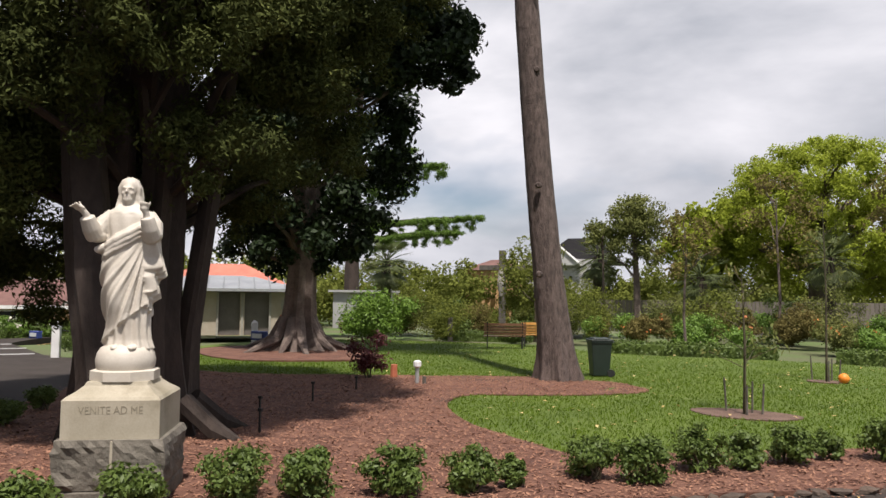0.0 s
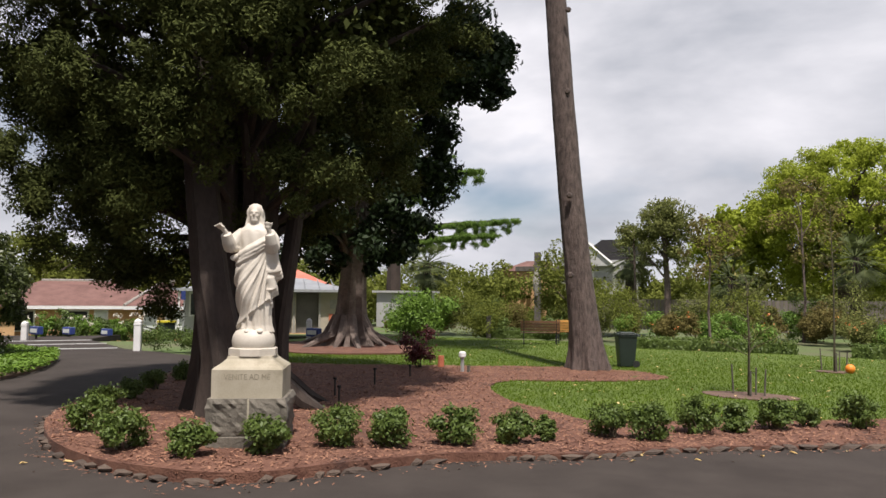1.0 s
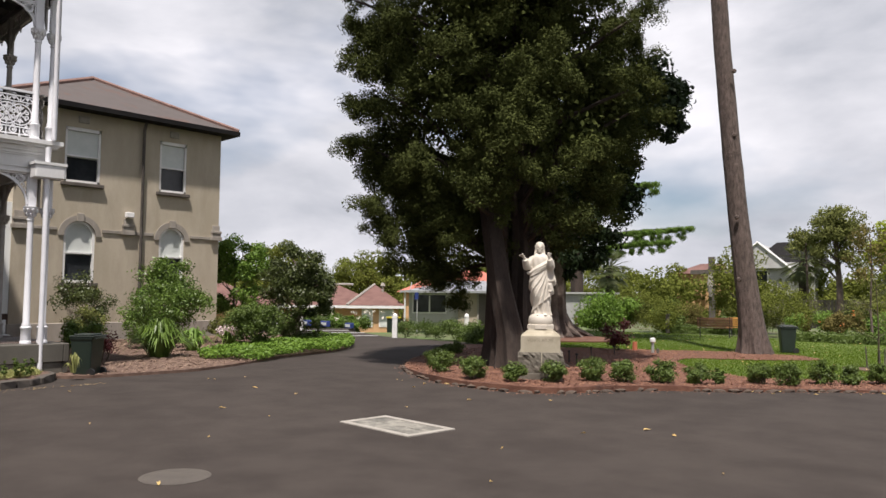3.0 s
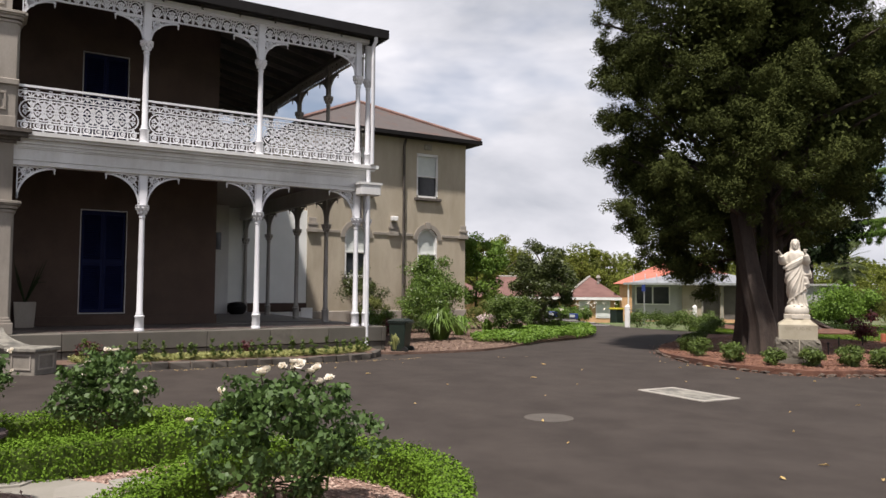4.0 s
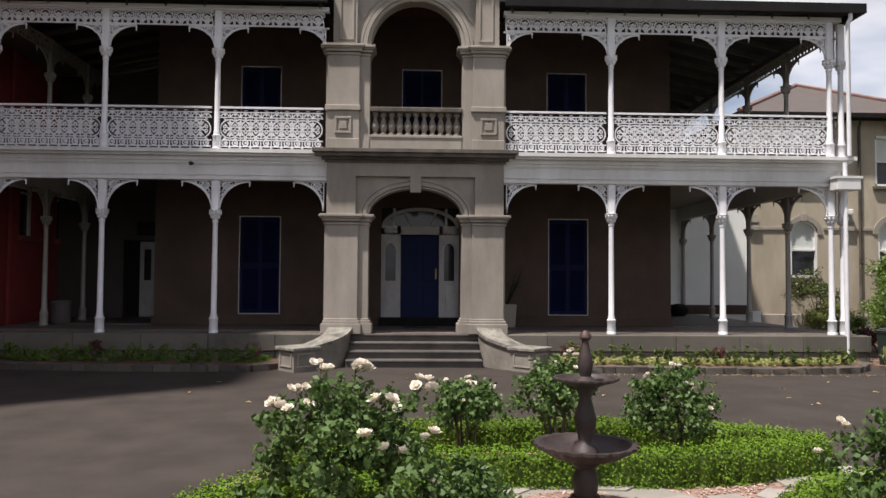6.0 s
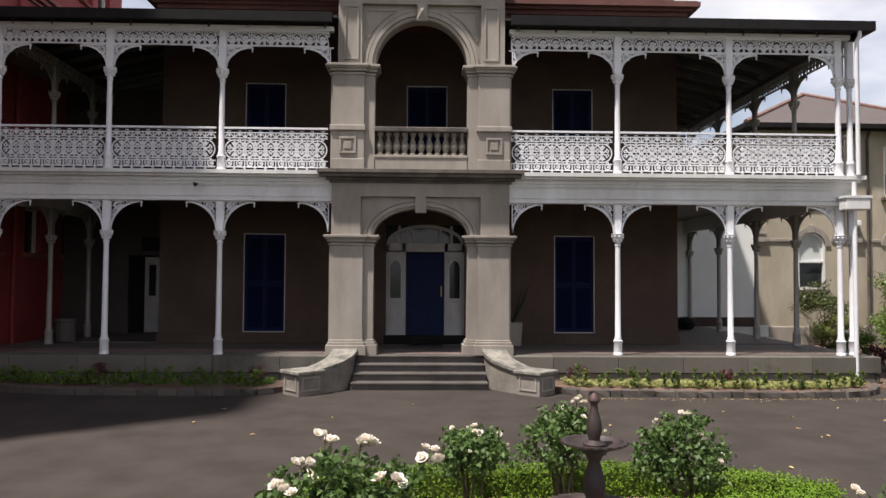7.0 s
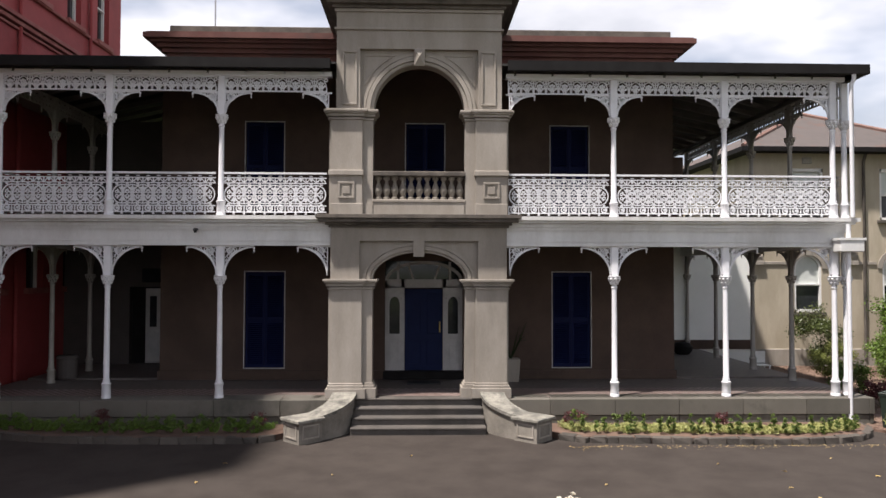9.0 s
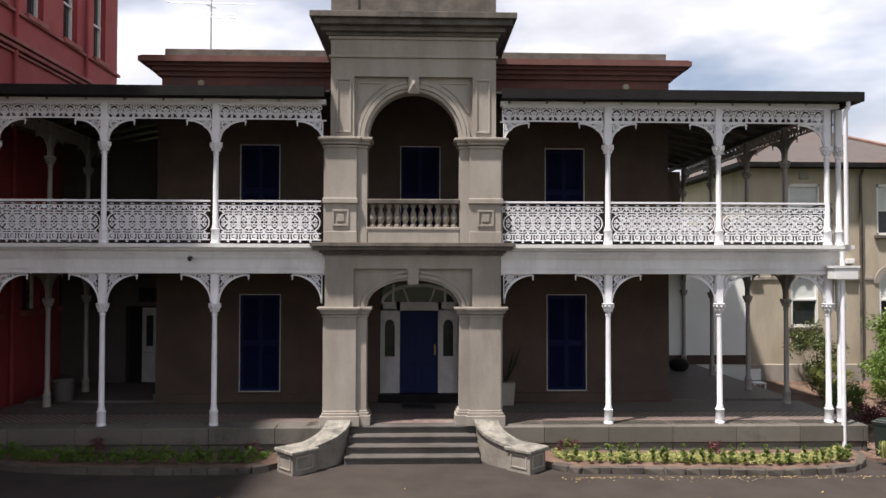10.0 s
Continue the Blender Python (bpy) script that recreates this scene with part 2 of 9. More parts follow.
BARK_PALM = material("furrowed_brown_bark", (0.052, 0.037, 0.031), (0.125, 0.092, 0.078), rough=0.95, scale=4, fine=26, bump=1.0, dist=0.05, stretch=(3, 3, 1.0))
STEM = material("rose_stem", (0.045, 0.036, 0.020), (0.080, 0.066, 0.034), rough=0.8, scale=9, fine=60, bump=0.3)
STAKE = material("timber_stake", (0.07, 0.06, 0.05), (0.13, 0.115, 0.095), rough=0.9, scale=6, fine=50, bump=0.4)
BENCH_DARK = material("bench_timber_dark", (0.13, 0.06, 0.03), (0.19, 0.09, 0.045), rough=0.5, scale=4, fine=40, bump=0.2)
BENCH_GOLD = material("bench_timber_gold", (0.50, 0.22, 0.05), (0.60, 0.29, 0.07), rough=0.5, scale=4, fine=40, bump=0.2)
BLACK_IRON = material("black_iron", (0.015, 0.015, 0.015), rough=0.5, scale=5, fine=40, bump=0.1)
BIN_GREEN = material("dark_green_plastic", (0.010, 0.018, 0.013), (0.014, 0.024, 0.018), rough=0.45, scale=3, fine=60, bump=0.05)
RUST_IRON = material("fountain_iron", (0.022, 0.016, 0.015), (0.040, 0.024, 0.021), rough=0.6, scale=6, fine=50, bump=0.35, c3=(0.085, 0.036, 0.030))
PAVING = material("stone_paving", (0.20, 0.185, 0.155), (0.29, 0.27, 0.235), rough=0.9, scale=3, fine=40, bump=0.3, c3=(0.20, 0.18, 0.14), rand=True)
LIME = material("pale_concrete", (0.25, 0.232, 0.20), (0.34, 0.315, 0.275), rough=0.9, scale=4, fine=60, bump=0.3)
ORANGE = material("orange_ball", (0.75, 0.22, 0.02), (0.80, 0.26, 0.03), rough=0.5, scale=4, fine=30, bump=0.1)
TERRA_POST = material("terracotta_post", (0.36, 0.10, 0.05), (0.44, 0.14, 0.07), rough=0.8, scale=6, fine=40, bump=0.2)
STEEL = material("galvanised_steel", (0.42, 0.43, 0.43), (0.50, 0.51, 0.51), rough=0.45, metal=0.6, scale=5, fine=40, bump=0.1)
ROOF_TILE = material("brown_red_roof_tile", (0.112, 0.054, 0.044), (0.165, 0.086, 0.071), rough=0.85, scale=1.2, fine=16, bump=0.5, dist=0.03)
ROOF_ORANGE = material("orange_roof_tile", (0.40, 0.125, 0.085), (0.48, 0.165, 0.11), rough=0.85, scale=1.2, fine=16, bump=0.5, dist=0.03)
ROOF_METAL = material("grey_metal_roof", (0.20, 0.21, 0.22), (0.27, 0.28, 0.29), rough=0.5, scale=1, fine=16, bump=0.2)
CREAM_BRICK = material("cream_orange_brick", (0.46, 0.27, 0.13), (0.55, 0.34, 0.18), rough=0.9, scale=2, fine=16, bump=0.3)
GARAGE_DOOR = material("brown_roller_door", (0.10, 0.085, 0.075), (0.13, 0.11, 0.10), rough=0.6, scale=2, fine=16, bump=0.2)
GREY_WALL = material("grey_house_wall", (0.36, 0.355, 0.345), (0.43, 0.425, 0.41), rough=0.85, scale=1.4, fine=20, bump=0.2)
TAN_WALL = material("tan_garage_wall", (0.32, 0.27, 0.20), (0.38, 0.33, 0.26), rough=0.85, scale=1.4, fine=20, bump=0.2)
FENCE = material("grey_paling", (0.12, 0.105, 0.09), (0.19, 0.165, 0.14), rough=0.95, scale=3, fine=30, bump=0.4, rand=True)
PAINT_LINE = material("road_paint", (0.55, 0.55, 0.53), rough=0.8, scale=6, fine=60, bump=0.1)
BLUE_BOX = material("blue_sign", (0.02, 0.04, 0.16), (0.03, 0.05, 0.2), rough=0.5, scale=3, fine=30, bump=0.0)
YELLOW = material("yellow_lid", (0.60, 0.50, 0.03), rough=0.5, scale=3, fine=30, bump=0.0)
ROSE = leaf_material("rose_petal", (0.78, 0.70, 0.58), (0.86, 0.81, 0.72), (0.82, 0.58, 0.44), trans=0.25)
RED_FLOWER = leaf_material("orange_flower", (0.50, 0.13, 0.04), (0.62, 0.24, 0.07), (0.6, 0.35, 0.1))
PINK_FLOWER = leaf_material("pink_flower", (0.75, 0.55, 0.58), (0.85, 0.72, 0.72))
YELLOW_LEAF = leaf_material("fallen_leaf", (0.45, 0.27, 0.08), (0.62, 0.48, 0.22), (0.70, 0.42, 0.05), trans=0.1)
L_DARK = leaf_material("cypress_leaf", (0.030, 0.038, 0.011), (0.066, 0.078, 0.020), (0.115, 0.125, 0.034), trans=0.05, spec=0.10, rough=0.85)
L_DARK2 = leaf_material("dark_broad_leaf", (0.009, 0.017, 0.006), (0.022, 0.038, 0.011), trans=0.12, spec=0.2)
L_ROSE = leaf_material("rose_leaf", (0.042, 0.078, 0.020), (0.085, 0.145, 0.036), (0.17, 0.23, 0.07), trans=0.25)
L_DARK_MIX = leaf_material("camellia_leaf", (0.034, 0.048, 0.012), (0.080, 0.10, 0.028), (0.21, 0.19, 0.06), trans=0.2, rough=0.4)
L_MID2 = leaf_material("glossy_shrub_leaf", (0.055, 0.10, 0.018), (0.13, 0.20, 0.035), (0.23, 0.30, 0.07), trans=0.25, rough=0.4)
L_BOX = leaf_material("box_leaf", (0.075, 0.138, 0.014), (0.132, 0.225, 0.023), (0.185, 0.29, 0.038), trans=0.15, spec=0.12, rough=0.8)
L_SHRUB = leaf_material("shrub_leaf", (0.055, 0.088, 0.016), (0.115, 0.165, 0.034), (0.19, 0.235, 0.06), trans=0.25)
L_BRIGHT = leaf_material("bright_tree_leaf", (0.17, 0.205, 0.022), (0.36, 0.42, 0.05), (0.50, 0.54, 0.10), trans=0.45, spec=0.15)
L_MID = leaf_material("mid_tree_leaf", (0.092, 0.112, 0.022), (0.190, 0.212, 0.042), trans=0.35, spec=0.12, rough=0.8)
L_OLIVE = leaf_material("olive_leaf", (0.090, 0.105, 0.030), (0.185, 0.200, 0.062), (0.29, 0.20, 0.09), trans=0.3, spec=0.12, rough=0.8)
L_CEDAR = leaf_material("cedar_needle", (0.085, 0.150, 0.030), (0.175, 0.275, 0.055), trans=0.35, spec=0.12)
L_RED = leaf_material("purple_leaf", (0.05, 0.012, 0.015), (0.12, 0.03, 0.03), trans=0.2)
L_COVER = leaf_material("ground_cover_leaf", (0.075, 0.145, 0.018), (0.155, 0.255, 0.034), (0.24, 0.34, 0.06), trans=0.3)
L_LIME = leaf_material("lime_leaf", (0.24, 0.26, 0.08), (0.42, 0.42, 0.17), (0.50, 0.46, 0.24), trans=0.3)
L_PALM = leaf_material("palm_frond", (0.055, 0.075, 0.025), (0.12, 0.145, 0.05), (0.22, 0.18, 0.08), trans=0.2)
L_RUST = leaf_material("rust_leaf", (0.100, 0.085, 0.030), (0.185, 0.155, 0.052), (0.29, 0.17, 0.07), trans=0.3, spec=0.12, rough=0.8)
L_FERN = leaf_material("fern_frond", (0.10, 0.19, 0.03), (0.22, 0.34, 0.06), trans=0.3)

# ---- mesh helpers ----
def link(name, me, mat, parent=None, label="", m=None):
    ob = new(name, me)
    if mat and not me.materials:
        me.materials.append(mat)
    if parent:
        ob.parent = parent
        ob.matrix_parent_inverse = PARENT_INV[parent.name]
    if m is not None:
        ob.matrix_basis = m
    PARENT_INV[ob.name] = ob.matrix_basis.inverted()
    if label:
        tagged(ob, label)
    return ob


PARENT_INV = {}


def part(name, bm, mat, parent=None, label="", smooth=False, m=None):
    me = bpy.data.meshes.new(name)
    bm.to_mesh(me)
    bm.free()
    if smooth:
        me.polygons.foreach_set("use_smooth", [True] * len(me.polygons))
        me.set_sharp_from_angle(angle=radians(40))
    return link(name, me, mat, parent, label, m)


def pieces(names, bm, mat, parent, label="", smooth=False):
    """Each loose piece of a mesh as a part of its own; the names are taken in turn, the last for all the rest."""
    todo, out = set(bm.faces), []
    while todo:
        seed = min(todo, key=lambda f: f.index)
        seen, stack = {seed}, [seed]
        while stack:
            for e in stack.pop().edges:
                for g in e.link_faces:
                    if g not in seen:
                        seen.add(g)
                        stack.append(g)
        todo -= seen
        nm = names[min(len(out), len(names) - 1)]
        place = {}
        q = bmesh.new()
        for f in sorted(seen, key=lambda f: f.index):
            for v in f.verts:
                if v not in place:
                    place[v] = q.verts.new(v.co)
            q.faces.new([place[v] for v in f.verts])
        out.append(part(nm, q, mat, parent, label, smooth))
    bm.free()
    return out


def thing(name, x, y, z, label, category, group="", kind=""):
    """An Empty at a thing's base; its parts are built in world places."""
    ob = new(name)
    ob.empty_display_size = 0.2
    ob.location = (x, y, z)
    PARENT_INV[ob.name] = Matrix.Translation((-x, -y, -z))
    return tagged(ob, label, category, group, kind)


def solid(name, bm, mat, label, category="", kind="", group="", smooth=False):
    return tagged(part(name, bm, mat, None, "", smooth), label, category, group, kind)


def box(bm, x0, x1, y0, y1, z0, z1, m=None, bevel=0.0):
    r = bmesh.ops.create_cube(bm, size=1.0)["verts"]
    t = Matrix.Translation(((x0 + x1) / 2, (y0 + y1) / 2, (z0 + z1) / 2)) @ Matrix.Diagonal((abs(x1 - x0), abs(y1 - y0), abs(z1 - z0), 1))
    bmesh.ops.transform(bm, matrix=(m @ t) if m is not None else t, verts=r)
    if bevel:
        es = list({e for v in r for e in v.link_edges})
        bmesh.ops.bevel(bm, geom=es, offset=bevel, segments=1, affect="EDGES")
    return bm


def nb():
    return bmesh.new()


def lathe(bm, prof, c, n=16, sy=1.0, wave=None):
    """Turn (radius, height) pairs round the upright through c. wave(a, k) scales radii."""
    rings = []
    for k, (r, z) in enumerate(prof):
        rings.append([bm.verts.new((c[0] + r * math.cos(a) * (wave(a, k) if wave else 1), c[1] + sy * r * math.sin(a) * (wave(a, k) if wave else 1), c[2] + z))
                      for a in (2 * math.pi * i / n for i in range(n))])
    for a, b in zip(rings, rings[1:]):
        for i in range(n):
            bm.faces.new((a[i], a[(i + 1) % n], b[(i + 1) % n], b[i]))
    bm.faces.new(rings[0][::-1])
    bm.faces.new(rings[-1])
    return bm


def tube(bm, pts, radii, n=8, flat=1.0):
    """A tapered round tube through pts."""
    pts = [Vector(p) for p in pts]
    rings, ref = [], None
    for i, p in enumerate(pts):
        d = (pts[min(i + 1, len(pts) - 1)] - pts[max(i - 1, 0)]).normalized()
        if ref is None:
            ref = Vector((1, 0, 0)) if abs(d.x) < 0.8 else Vector((0, 1, 0))
        u = (ref - d * ref.dot(d)).normalized()
        ref, v = u, d.cross(u)
        r = radii[i] if isinstance(radii, (list, tuple)) else radii
        rings.append([bm.verts.new(p + (u * math.cos(a) + v * math.sin(a) * flat) * r) for a in (2 * math.pi * k / n for k in range(n))])
    for a, b in zip(rings, rings[1:]):
        for i in range(n):
            bm.faces.new((a[i], a[(i + 1) % n], b[(i + 1) % n], b[i]))
    bm.faces.new(rings[0][::-1])
    bm.faces.new(rings[-1])
    return bm


def prism(bm, poly, z0, z1):
    """An upright prism on a plan polygon."""
    lo = [bm.verts.new((x, y, z0)) for x, y in poly]
    hi = [bm.verts.new((x, y, z1)) for x, y in poly]
    k = len(poly)
    for i in range(k):
        bm.faces.new((lo[i], lo[(i + 1) % k], hi[(i + 1) % k], hi[i]))
    bm.faces.new(hi)
    bm.faces.new(lo[::-1])
    bmesh.ops.recalc_face_normals(bm, faces=bm.faces[:])
    return bm


def strip_x(bm, pts_a, pts_b, x0, x1):
    """A wall plate between two lines of (y, z) points, from depth x0 to x1."""
    va = [[bm.verts.new((x, *p)) for p in pts_a] for x in (x0, x1)]
    vb = [[bm.verts.new((x, *p)) for p in pts_b] for x in (x0, x1)]
    k = len(pts_a)
    for i in range(k - 1):
        bm.faces.new((va[1][i], va[1][i + 1], vb[1][i + 1], vb[1][i]))
        bm.faces.new((va[0][i], vb[0][i], vb[0][i + 1], va[0][i + 1]))
        bm.faces.new((va[0][i], va[0][i + 1], va[1][i + 1], va[1][i]))
        bm.faces.new((vb[0][i], vb[1][i], vb[1][i + 1], vb[0][i + 1]))
    bm.faces.new((va[0][0], va[1][0], vb[1][0], vb[0][0]))
    bm.faces.new((va[0][-1], vb[0][-1], vb[1][-1], va[1][-1]))
    bmesh.ops.recalc_face_normals(bm, faces=bm.faces[:])
    return bm


def arc_yz(c, ry, rz, a0, a1, n):
    return [(c[0] + ry * math.cos(radians(a0 + (a1 - a0) * i / n)), c[1] + rz * math.sin(radians(a0 + (a1 - a0) * i / n))) for i in range(n + 1)]


def band(bm, pts, w, x0, x1):
    """A flat bar of width w along (y, z) points."""
    a, b = [], []
    for i, p in enumerate(pts):
        q, o = Vector(pts[max(i - 1, 0)]), Vector(pts[min(i + 1, len(pts) - 1)])
        d = (o - q).normalized()
        nrm = Vector((-d.y, d.x)) * w / 2
        a.append((p[0] + nrm.x, p[1] + nrm.y))
        b.append((p[0] - nrm.x, p[1] - nrm.y))
    return strip_x(bm, a, b, x0, x1)


def ring(bm, cy, cz, r, w, x0, x1, n=12, a0=0, a1=360):
    return band(bm, arc_yz((cy, cz), r, r, a0, a1, n), w, x0, x1)


def np_mesh(name, verts, quads):
    """A mesh from arrays: n x 3 places and m x 4 corners."""
    me = bpy.data.meshes.new(name)
    nv, nf = len(verts), len(quads)
    me.vertices.add(nv)
    me.vertices.foreach_set("co", np.asarray(verts, np.float32).ravel())
    me.loops.add(nf * 4)
    me.loops.foreach_set("vertex_index", np.asarray(quads, np.int32).ravel())
    me.polygons.add(nf)
    me.polygons.foreach_set("loop_start", np.arange(0, nf * 4, 4, dtype=np.int32))
    me.update(calc_edges=True)
    return me


def leaf_arrays(rng, places, outward, length, width, droop=0.0, fold=0.25, jitter=0.35, wild=0.8):
    """One folded diamond leaf at each place, its blade facing roughly outward."""
    k = len(places)
    nrm = outward + rng.normal(0, wild, (k, 3))
    nrm[:, 2] += 0.35
    nrm /= np.linalg.norm(nrm, axis=1, keepdims=True) + 1e-9
    d = np.cross(nrm, rng.normal(0, 1, (k, 3)))
    d[:, 2] -= droop
    d /= np.linalg.norm(d, axis=1, keepdims=True) + 1e-9
    s = np.cross(nrm, d)
    s /= np.linalg.norm(s, axis=1, keepdims=True) + 1e-9
    le = length * (1 + rng.uniform(-jitter, jitter, (k, 1)))
    wi = width * (1 + rng.uniform(-jitter, jitter, (k, 1)))
    v = np.stack([places - d * le / 2, places + s * wi / 2 + nrm * wi * fold, places + d * le / 2, places - s * wi / 2 + nrm * wi * fold], 1)
    return v.reshape(-1, 3), np.arange(4 * k).reshape(-1, 4)


def clump_places(rng, clumps, per, shell=0.55):
    """Places in ellipsoid clumps (x, y, z, rx, ry, rz), denser towards the outside, with their outward ways."""
    c = np.repeat(np.asarray(clumps, float), per, 0)
    d = rng.normal(0, 1, (len(c), 3))
    d /= np.linalg.norm(d, axis=1, keepdims=True)
    r = (shell + (1 - shell) * rng.uniform(0, 1, (len(c), 1))) * rng.uniform(0.75, 1.08, (len(c), 1))
    return c[:, :3] + d * r * c[:, 3:], d


def foliage(name, mat, parent, clumps, per, length, width, seed, label="", droop=0.0, shell=0.5, wild=0.8):
    rng = np.random.default_rng(seed)
    p, d = clump_places(rng, clumps, per, shell)
    v, q = leaf_arrays(rng, p, d, length, width, droop, wild=wild)
    return link(name, np_mesh(name, v, q), mat, parent, label)


def crown_clumps(rng, c, r, n, size, lo=-1.0, hi=1.0, fill=0.25, squash=0.8):
    """Clumps over an uneven ellipsoid crown."""
    out = []
    while len(out) < n:
        d = rng.normal(0, 1, 3)
        d /= np.linalg.norm(d)
        if not lo <= d[2] <= hi:
            continue
        k = rng.uniform(0.8, 1.05) if rng.uniform() > fill else rng.uniform(0.3, 0.8)
        s = size * rng.uniform(0.65, 1.35)
        out.append((c[0] + d[0] * r[0] * k, c[1] + d[1] * r[1] * k, c[2] + d[2] * r[2] * k, s, s, s * squash))
    return out

# ---- the mansion ----
FLOOR_Z, DECK_Z, EAVE_Z = 0.70, 5.06, 8.40
COLS = (-10.02, -7.43, -4.77, 4.77, 7.52, 10.24)
mansion = thing("mansion", -6, 0, 0, "two-storey rendered mansion with white cast-iron verandas and arched portico", "house")

# main block walls with door and shutter openings
def wall_x(bm, x0, x1, y0, y1, z0, z1, holes):
    """A wall plate facing x with rectangular openings (y0, y1, z0, z1)."""
    ys = sorted({y0, y1, *[h[0] for h in holes], *[h[1] for h in holes]})
    zs = sorted({z0, z1, *[h[2] for h in holes], *[h[3] for h in holes]})
    for a, b in zip(ys, ys[1:]):
        for c, d in zip(zs, zs[1:]):
            if not any(h[0] <= (a + b) / 2 <= h[1] and h[2] <= (c + d) / 2 <= h[3] for h in holes):
                box(bm, x0, x1, a, b, c, d)
    bmesh.ops.remove_doubles(bm, verts=bm.verts[:], dist=0.0005)
    return bm


SHUT = [(-4.89, -3.74, 1.0, 3.73), (3.77, 4.91, 1.0, 3.73), (-4.9, -3.78, 5.35, 7.95), (3.72, 4.86, 5.35, 7.9), (-0.40, 0.74, 5.20, 7.93)]
DOOR = (-0.95, 1.25, 0.70, 4.02)
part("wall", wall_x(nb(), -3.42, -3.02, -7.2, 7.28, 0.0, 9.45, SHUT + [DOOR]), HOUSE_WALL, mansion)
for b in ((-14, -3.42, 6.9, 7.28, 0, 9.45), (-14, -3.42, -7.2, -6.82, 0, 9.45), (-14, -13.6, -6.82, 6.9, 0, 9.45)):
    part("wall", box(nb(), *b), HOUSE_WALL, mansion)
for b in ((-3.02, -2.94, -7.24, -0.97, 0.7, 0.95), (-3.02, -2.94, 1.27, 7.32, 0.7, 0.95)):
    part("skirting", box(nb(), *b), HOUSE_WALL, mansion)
# parapet: red frieze, dark cornice and capping
bm = nb()
box(bm, -13.9, -3.0, -7.1, 7.3, 9.45, 10.02)
part("parapet_frieze", bm, RED_RENDER, mansion, "faded red painted frieze")
bm = nb()
for k, (o, z0, z1) in enumerate(((0.10, 9.85, 9.97), (0.22, 9.97, 10.08), (0.34, 10.08, 10.16), (0.50, 10.16, 10.30), (0.44, 10.30, 10.34))):
    box(bm, -13.9 - o, -3.0 + o, -7.1 - o, 7.3 + o, z0, z1)
bm.faces.index_update()
pieces(("parapet_cornice",), bm, RED_RENDER, mansion, "red-brown moulded cornice")
part("parapet_cap", box(nb(), -13.9, -3.05, -7.05, 7.25, 10.34, 10.66, bevel=0.02), CORNICE, mansion, "stained grey parapet")
for y in (-6.0, 6.05):
    part("vent", tube(nb(), [(-3.0, y, 9.66), (-2.93, y, 9.66)], [0.10, 0.085], 12), SANDSTONE, mansion)
part("chimney_cap", lathe(nb(), [(0.5, 0), (0.5, 0.06), (0.36, 0.1), (0.34, 0.2), (0.42, 0.22), (0.4, 0.3)], (-5.0, -6.3, 10.66), 8), CORNICE, mansion)

# shutters, each with louvres in a pale frame
def shutter(y0, y1, z0, z1):
    fr = nb()
    for a, b, c, d in ((y0, y0 + 0.022, z0, z1), (y1 - 0.022, y1, z0, z1), (y0 + 0.022, y1 - 0.022, z1 - 0.022, z1), (y0 + 0.022, y1 - 0.022, z0, z0 + 0.022)):
        box(fr, -3.06, -3.0, a, b, c, d)
    w = part("window", fr, DOOR_WHITE, mansion, "tall window closed by dark blue louvred shutters")
    for s0, s1 in ((y0 + 0.04, (y0 + y1) / 2 - 0.004), ((y0 + y1) / 2 + 0.004, y1 - 0.04)):
        sb = nb()
        box(sb, -3.12, -3.07, s0, s0 + 0.06, z0 + 0.03, z1 - 0.04)
        box(sb, -3.12, -3.07, s1 - 0.06, s1, z0 + 0.03, z1 - 0.04)
        for z in (z0 + 0.03, (z0 + z1) / 2 - 0.04, z1 - 0.12):
            box(sb, -3.12, -3.072, s0 + 0.06, s1 - 0.06, z, z + 0.09)
        z = z0 + 0.14
        while z < z1 - 0.15:
            if abs(z - (z0 + z1) / 2) > 0.08:
                box(sb, -0.025, 0.025, s0 + 0.06, s1 - 0.06, -0.005, 0.005, Matrix.Translation((-3.095, 0, z)) @ Matrix.Rotation(radians(38), 4, "Y"))
            z += 0.055
        box(sb, -3.14, -3.13, s0, s1, z0 + 0.03, z1 - 0.04)
        part("shutter", sb, BLUE, w, "dark blue louvred shutter")


for s in SHUT:
    shutter(*s)

# entrance: blue double door, sidelights and fanlight
front_door = part("front_door", box(nb(), -3.30, -3.25, -0.39, 0.68, 0.92, 3.22), BLUE_DOOR, mansion, "blue panelled front door with brass handle")
for y0, y1 in ((-0.36, 0.12), (0.17, 0.65)):
    for z0, z1 in ((1.1, 1.75), (1.95, 3.1)):
        bm = nb()
        box(bm, -3.25, -3.235, y0 + 0.06, y1 - 0.06, z0, z1, bevel=0.01)
        part("panel", bm, BLUE_DOOR, front_door)
part("handle", tube(tube(nb(), [(-3.25, 0.60, 2.15), (-3.20, 0.60, 2.15)], 0.02, 8), [(-3.2, 0.60, 2.0), (-3.19, 0.60, 2.3)], 0.018, 8), material("brass", (0.7, 0.55, 0.22), rough=0.3, metal=0.9), front_door, "brass door handle")
fr = nb()
